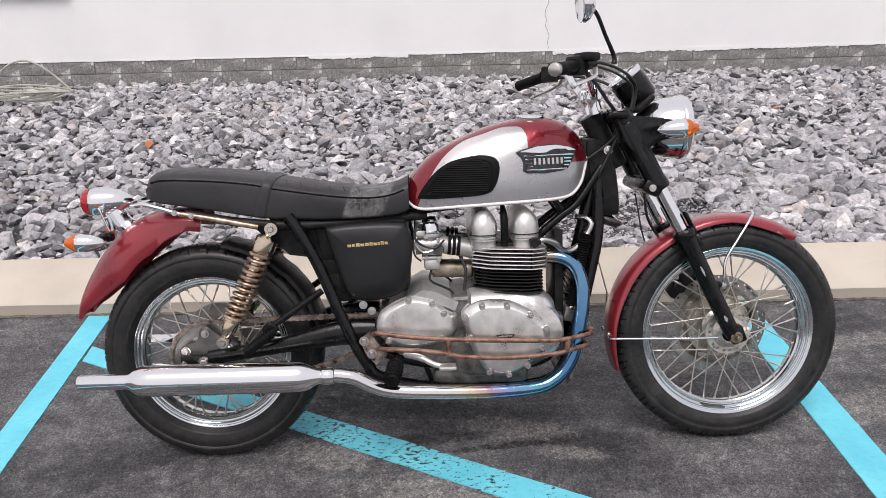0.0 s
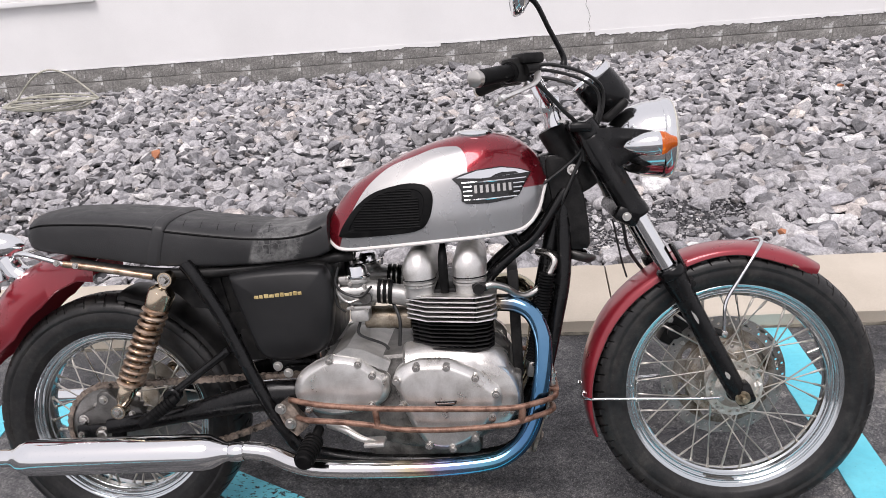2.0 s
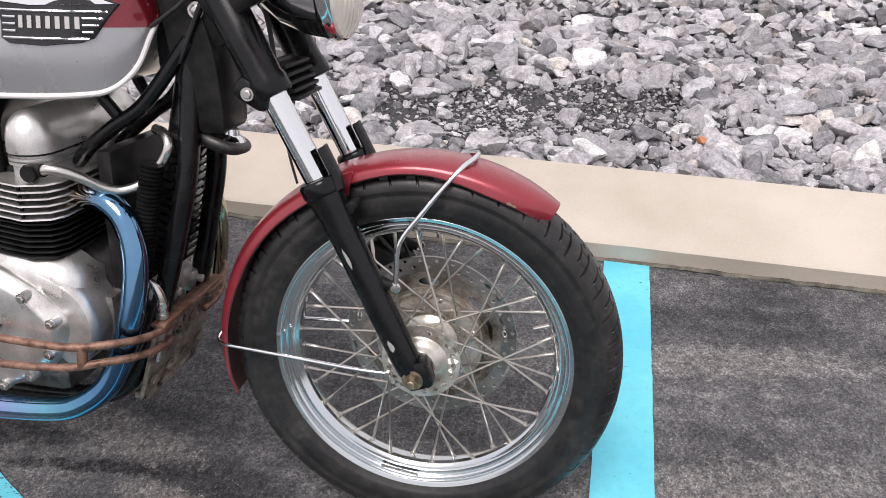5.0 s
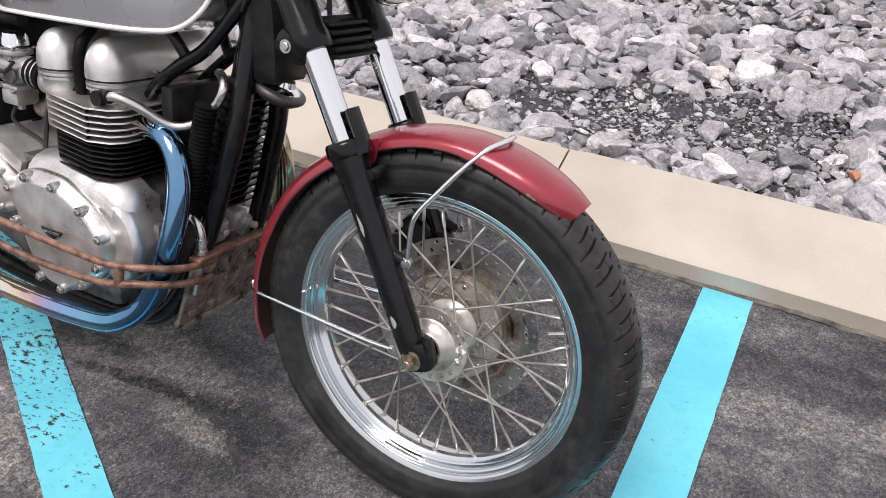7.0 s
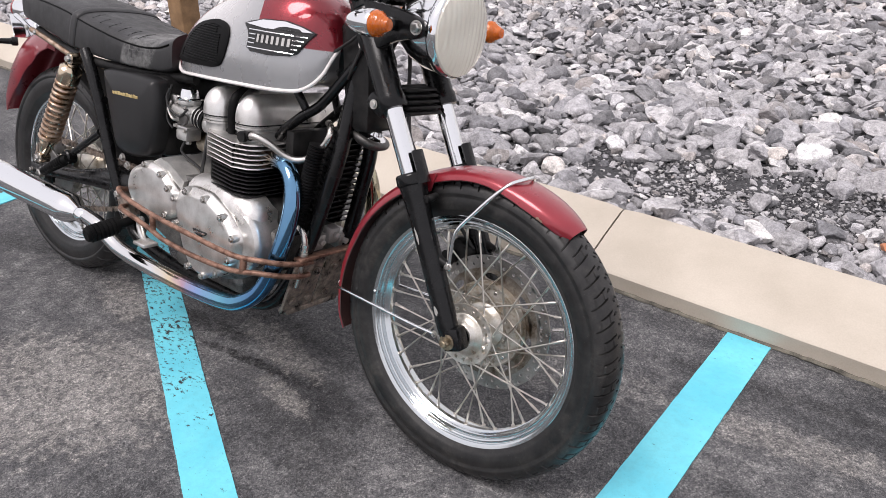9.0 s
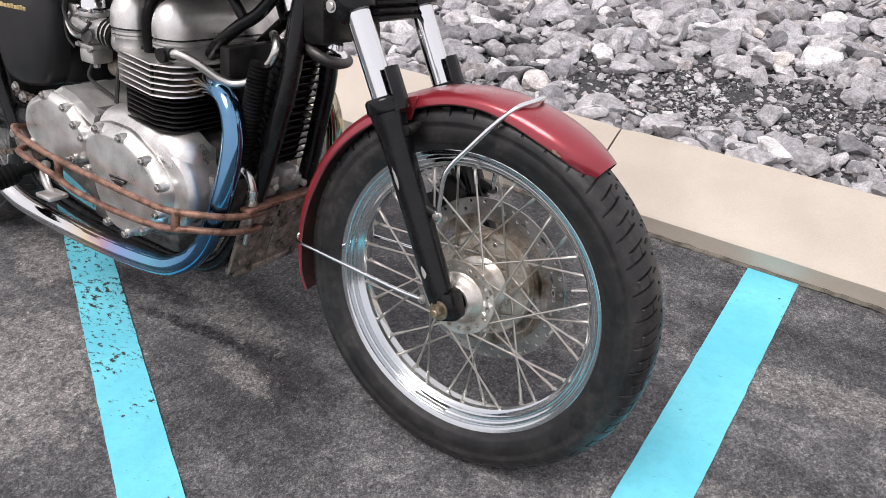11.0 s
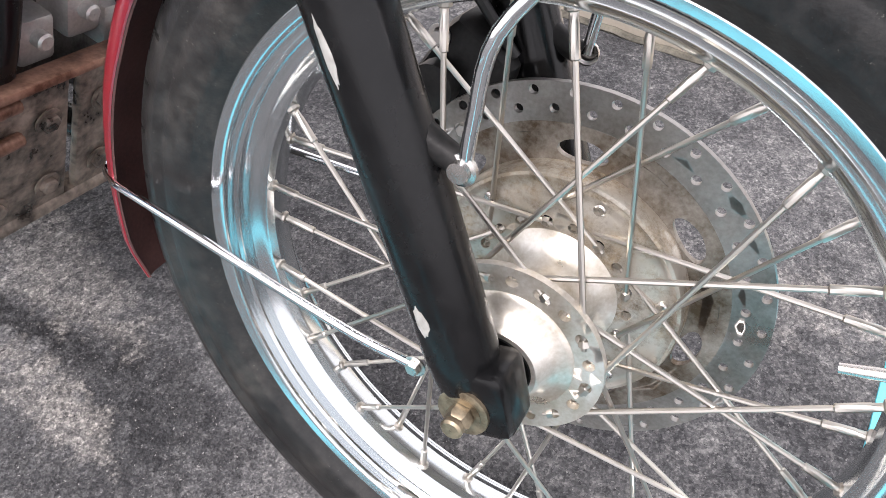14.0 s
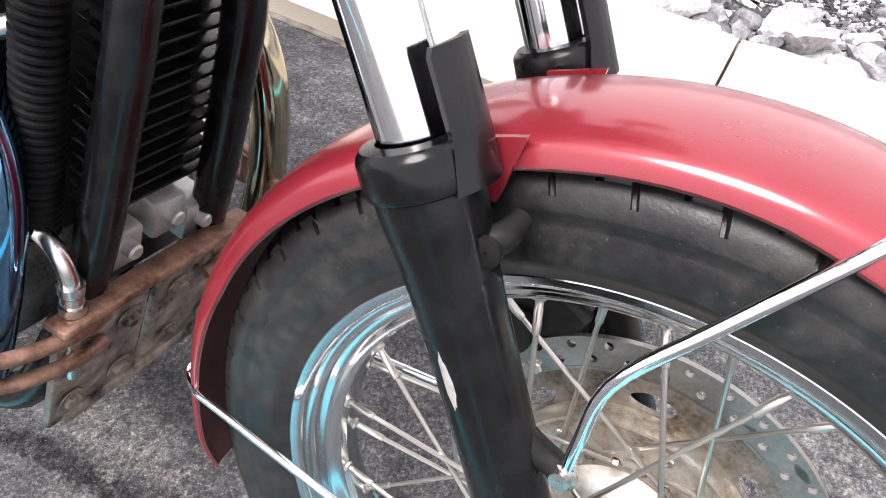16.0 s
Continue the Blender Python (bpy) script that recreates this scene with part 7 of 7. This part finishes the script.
for s in (-1, 1):
    end = Vector(bar[0]) if s < 0 else Vector(bar[-1])
    inner = Vector((1.016, s * 0.235, 1.106 if s < 0 else 1.109))
    ax = (inner - end).normalized()
    L = (inner - end).length
    bm = B()
    prof = [(0.004, 0.0115), (0.004, 0.0175)]
    for k in range(14):
        prof += [(0.008 + k * (L - 0.02) / 14, 0.0160), (0.008 + (k + 0.55) * (L - 0.02) / 14, 0.0168)]
    prof += [(L - 0.008, 0.0160), (L - 0.006, 0.021), (L, 0.021), (L, 0.0115)]
    turn(bm, prof, end, ax, 20)
    grip = part("grip", bm, M["soft_rubber"], handlebar, "black ribbed rubber grip")
    bm = B()
    turn(bm, [(0.006, 0.0165), (-0.002, 0.0170), (-0.010, 0.0160), (-0.013, 0.010), (-0.013, 0.0005)], end, ax, 24)
    part("bar_end", bm, M["bolt"], grip, "alloy bar end plug")
    bm = B()
    c = inner + ax * 0.024
    box(bm, c - Vector((0.022, 0.024, 0.024)), c + Vector((0.022, 0.024, 0.026)), 0.008, Matrix.Rotation(s * -0.6, 3, "Z"))
    box(bm, c + Vector((0.000, -0.026, 0.012)), c + Vector((0.052, 0.026, 0.034)), 0.006, Matrix.Rotation(s * -0.5, 3, "Z"))
    tube(bm, [c + Vector((0.02, s * 0.02, 0.0)), c + Vector((0.045, s * 0.005, 0.004))], 0.012, 12, 2)
    part("switch_housing", bm, M["black_metal"], handlebar)
    bm = B()
    p0 = c + Vector((0.045, s * 0.010, -0.006))
    tip = end + Vector((0.046, s * -0.012, -0.040))
    tube(bm, [p0, p0.lerp(tip, 0.30) + Vector((0.016, 0, -0.006)), p0.lerp(tip, 0.65) + Vector((0.012, 0, -0.004)), tip], [0.0075, 0.0068, 0.0058, 0.0050], 10, 5, flat=0.7)
    turn(bm, [(-0.008, 0.0005), (-0.006, 0.0065), (0.0, 0.0085), (0.006, 0.0065), (0.008, 0.0005)], tip, (tip - p0).normalized(), 12)
    part("lever", bm, M["alloy"], handlebar, "alloy ball-end lever")
    bm = B()
    if s > 0:
        bm.free()
        continue
    base = Vector((1.128, -0.205, 1.132))
    knee = Vector((1.075, -0.235, 1.238))
    head = knee + Vector((-0.026, s * 0.014, 0.012))
    tube(bm, [base - Vector((0, 0, 0.02)), base, base.lerp(knee, 0.5), knee, head], [0.008, 0.006, 0.0052, 0.0055, 0.006], 10, 4)
    mirror = part("mirror", bm, M["black"], bike, "round mirror on a black stem")
    face = Vector((-0.93, s * 0.06, -0.05)).normalized()
    bm = B()
    mc = head + Vector((-0.012, s * 0.022, 0.008))
    turn(bm, [(0.010, 0.0005), (0.010, 0.040), (0.012, 0.045), (0.008, 0.0475), (0.0, 0.0475), (-0.010, 0.042), (-0.022, 0.026), (-0.027, 0.008), (-0.028, 0.0005)], mc, face, 36)
    part("mirror_shell", bm, M["chrome"], mirror, "chrome mirror shell")
bm = B()
tube(bm, [(1.055, -0.20, 1.112), (1.10, -0.17, 1.118), (1.175, -0.10, 1.100), (1.225, -0.06, 1.062), (1.222, -0.05, 1.000), (1.190, -0.045, 0.94), (1.12, -0.04, 0.80)], 0.0042, 8)
part("control_cable", bm, M["cable"], bike, "black control cable looping past the clock")
bm = B()
tube(bm, [(1.050, -0.215, 1.105), (1.10, -0.18, 1.105), (1.17, -0.11, 1.085), (1.215, -0.07, 1.050), (1.205, -0.06, 0.98), (1.15, -0.05, 0.90), (0.98, -0.05, 0.79)], 0.0036, 8)
part("control_cable", bm, M["cable"], bike, "black control cable looping past the clock")
bm = B()
tube(bm, [(1.045, -0.19, 1.10), (1.085, -0.165, 1.07), (1.13, -0.12, 1.02), (1.17, -0.075, 0.975), (1.18, -0.05, 0.90)], 0.0050, 8)
part("control_cable", bm, M["cable"], bike, "black control cable looping past the clock")
bm = B()
tube(bm, [(1.05, 0.20, 1.10), (1.12, 0.17, 1.10), (1.20, 0.09, 1.06), (1.22, 0.06, 0.98), (1.15, 0.05, 0.85)], 0.0045, 8)
part("control_cable", bm, M["cable"], bike, "black control cable looping past the clock")
bm = B()
tube(bm, [(1.215, 0.02, 0.99), (1.25, 0.01, 0.86), (1.27, 0.00, 0.74), (1.29, 0.02, 0.66), (1.37, 0.06, 0.55), (1.44, 0.075, 0.47)], 0.0042, 8)
part("control_cable", bm, M["cable"], bike, "black control cable looping past the clock")
bm = B()
tube(bm, [(1.250, 0.030, 0.745), (1.255, 0.030, 0.720), (1.264, 0.030, 0.667), (1.270, 0.030, 0.636), (1.280, 0.030, 0.598)], 0.0024, 8)
part("control_cable", bm, M["cable"], bike, "thin black cable beside the fork tube")

# front mudguard and stays
bm = B()
rings, lining = [], []
for k in range(61):
    th = radians(197.5 - 143.5 * k / 60)
    edge = min(k, 60 - k)
    w = 0.058 * min(1.0, 0.94 + 0.03 * edge)
    if k > 52:
        w *= math.sqrt(max(0.30, 1 - ((k - 52) / 9.6) ** 2))
    sink = 0.026 * (0.35 + 0.65 * min(1.0, k / 16)) - 0.004 * math.exp(-((k - 43) / 5) ** 2) + 0.0055 * min(1.0, max(0.0, (k - 46) / 6))
    if k < 3:
        w *= 0.90 + 0.10 * k / 3
    rad = 0.3585 + (0.006 if k < 30 else 0.0) * math.sin(math.pi * k / 30)
    ring = []
    for i in range(17):
        a = math.pi * i / 16
        y = -w * math.cos(a)
        rr = rad - sink * (1 - math.sin(a) ** 0.7)
        ring.append((FC.x + rr * math.cos(th), y, FC.z + rr * math.sin(th)))
    rings.append(ring + [(FC.x + (x - FC.x) * 0.9965, y * 0.985, FC.z + (z - FC.z) * 0.9965) for x, y, z in ring[::-1]])
    lining.append([(FC.x + (x - FC.x) * f, y * w, FC.z + (z - FC.z) * f) for f, w, side in ((0.9955, 0.98, 1), (0.992, 0.965, -1)) for x, y, z in ring[::side]])
skin(bm, rings)
front_guard = part("front_mudguard", bm, M["red"], bike, "red enamelled front mudguard with a chipped edge")
bm = B()
skin(bm, lining)
part("underside", bm, M["guard_inside"], front_guard, "dark brown sealed underside")
bm = B()
side_run = [(1.481, 0.476), (1.482, 0.505), (1.487, 0.553), (1.521, 0.603), (1.551, 0.643), (1.574, 0.669), (1.588, 0.678)]
near_y, far_y = (0.083, 0.084, 0.083, 0.073, 0.062, 0.046, 0.022), (0.104, 0.104, 0.098, 0.082, 0.066, 0.046, 0.022)
tube(bm, [(x, -y, z) for (x, z), y in zip(side_run, near_y)] + [(1.592, 0, 0.6805)] + [(x, y, z) for (x, z), y in zip(side_run, far_y)][::-1], 0.0042, 10, 5)
stay = part("mudguard_stay", bm, M["chrome"], front_guard, "bent chrome mudguard stay")
for s in (-1, 1):
    bm = B()
    bolt_head(bm, (1.565, s * 0.036, 0.6655), (0.1, s * 0.6, 1), 0.0048, 0.005)
    part("guard_bolt", bm, M["bolt"], stay)
    bm = B()
    turn(bm, [(0, 0.0095), (0.003, 0.0095), (0.004, 0.0070), (0.007, 0.0062), (0.0075, 0.0005)], (1.480, -0.0830 if s < 0 else 0.106, 0.475), (0, s, 0), 16)
    part("stay_bolt", bm, M["bolt"], stay, "domed grey bolt")
bm = B()
for s in (-1, 1):
    tube(bm, [(1.468, s * 0.087, 0.319), (1.40, s * 0.085, 0.319), (1.20, s * 0.063, 0.320), (1.169, s * 0.057, 0.319), (1.152, s * 0.047, 0.320), (1.151, s * 0.036, 0.329)], 0.0036, 10, 4)
lower_stay = part("lower_stay", bm, M["chrome"], front_guard, "thin chrome stay rod round the mudguard's tail")
for s in (-1, 1):
    for at, out, r in (((1.157, s * 0.034, 0.329), (-1, s * 0.4, 0), 0.005), ((1.471, s * 0.087, 0.319), (0, s, 0), 0.0055)):
        bm = B()
        bolt_head(bm, at, out, r, 0.006)
        part("stay_bolt", bm, M["bolt"], lower_stay)
for s in (-1, 1):
    bm = B()
    web = [(1.368, 0.640), (1.405, 0.654), (1.397, 0.613), (1.378, 0.607)]
    skin(bm, [[(x, s * (0.058 + d), z) for x, z in web] for d in (0.0, 0.004)])
    part("guard_bracket", bm, M["red"], front_guard)
bm = B()
outline = [(0.0, -0.0035), (0.006, -0.004), (0.012, -0.0015), (0.017, -0.003), (0.022, 0.001), (0.016, 0.0045), (0.010, 0.003), (0.004, 0.0055), (-0.002, 0.002)]
rings = []
for lift in (-0.002, 0.0007):
    ring = []
    for along_edge, up in ((0.75 * a, 0.6 * b) for a, b in outline):
        th = radians(66.5) - along_edge / 0.34
        rr = 0.3290 + up + lift * 0.4
        ring.append((FC.x + rr * math.cos(th), -0.0568 - lift, FC.z + rr * math.sin(th)))
    rings.append(ring)
skin(bm, rings)
part("paint_chip", bm, M["spring"], front_guard, "flaked paint and rust at the mudguard's edge")
# brake caliper on the far leg
bm = B()
box(bm, (1.372, 0.058, 0.400), (1.432, 0.108, 0.485), 0.012, Matrix.Rotation(0.5, 3, "Y"))
box(bm, (1.385, 0.100, 0.43), (1.445, 0.125, 0.47), 0.006, Matrix.Rotation(0.5, 3, "Y"))
turn(bm, [(0, 0.0005), (0, 0.017), (0.014, 0.017), (0.016, 0.012), (0.016, 0.0005)], (1.395, 0.052, 0.445), (0, -1, 0), 20)
caliper = part("brake_caliper", bm, M["black_metal"], bike, "black two-piston brake caliper")
for x, z in ((1.388, 0.475), (1.418, 0.412)):
    bm = B()
    bolt_head(bm, (x, 0.058, z), (0, -1, 0), 0.006, 0.006)
    part("caliper_bolt", bm, M["bolt"], caliper)
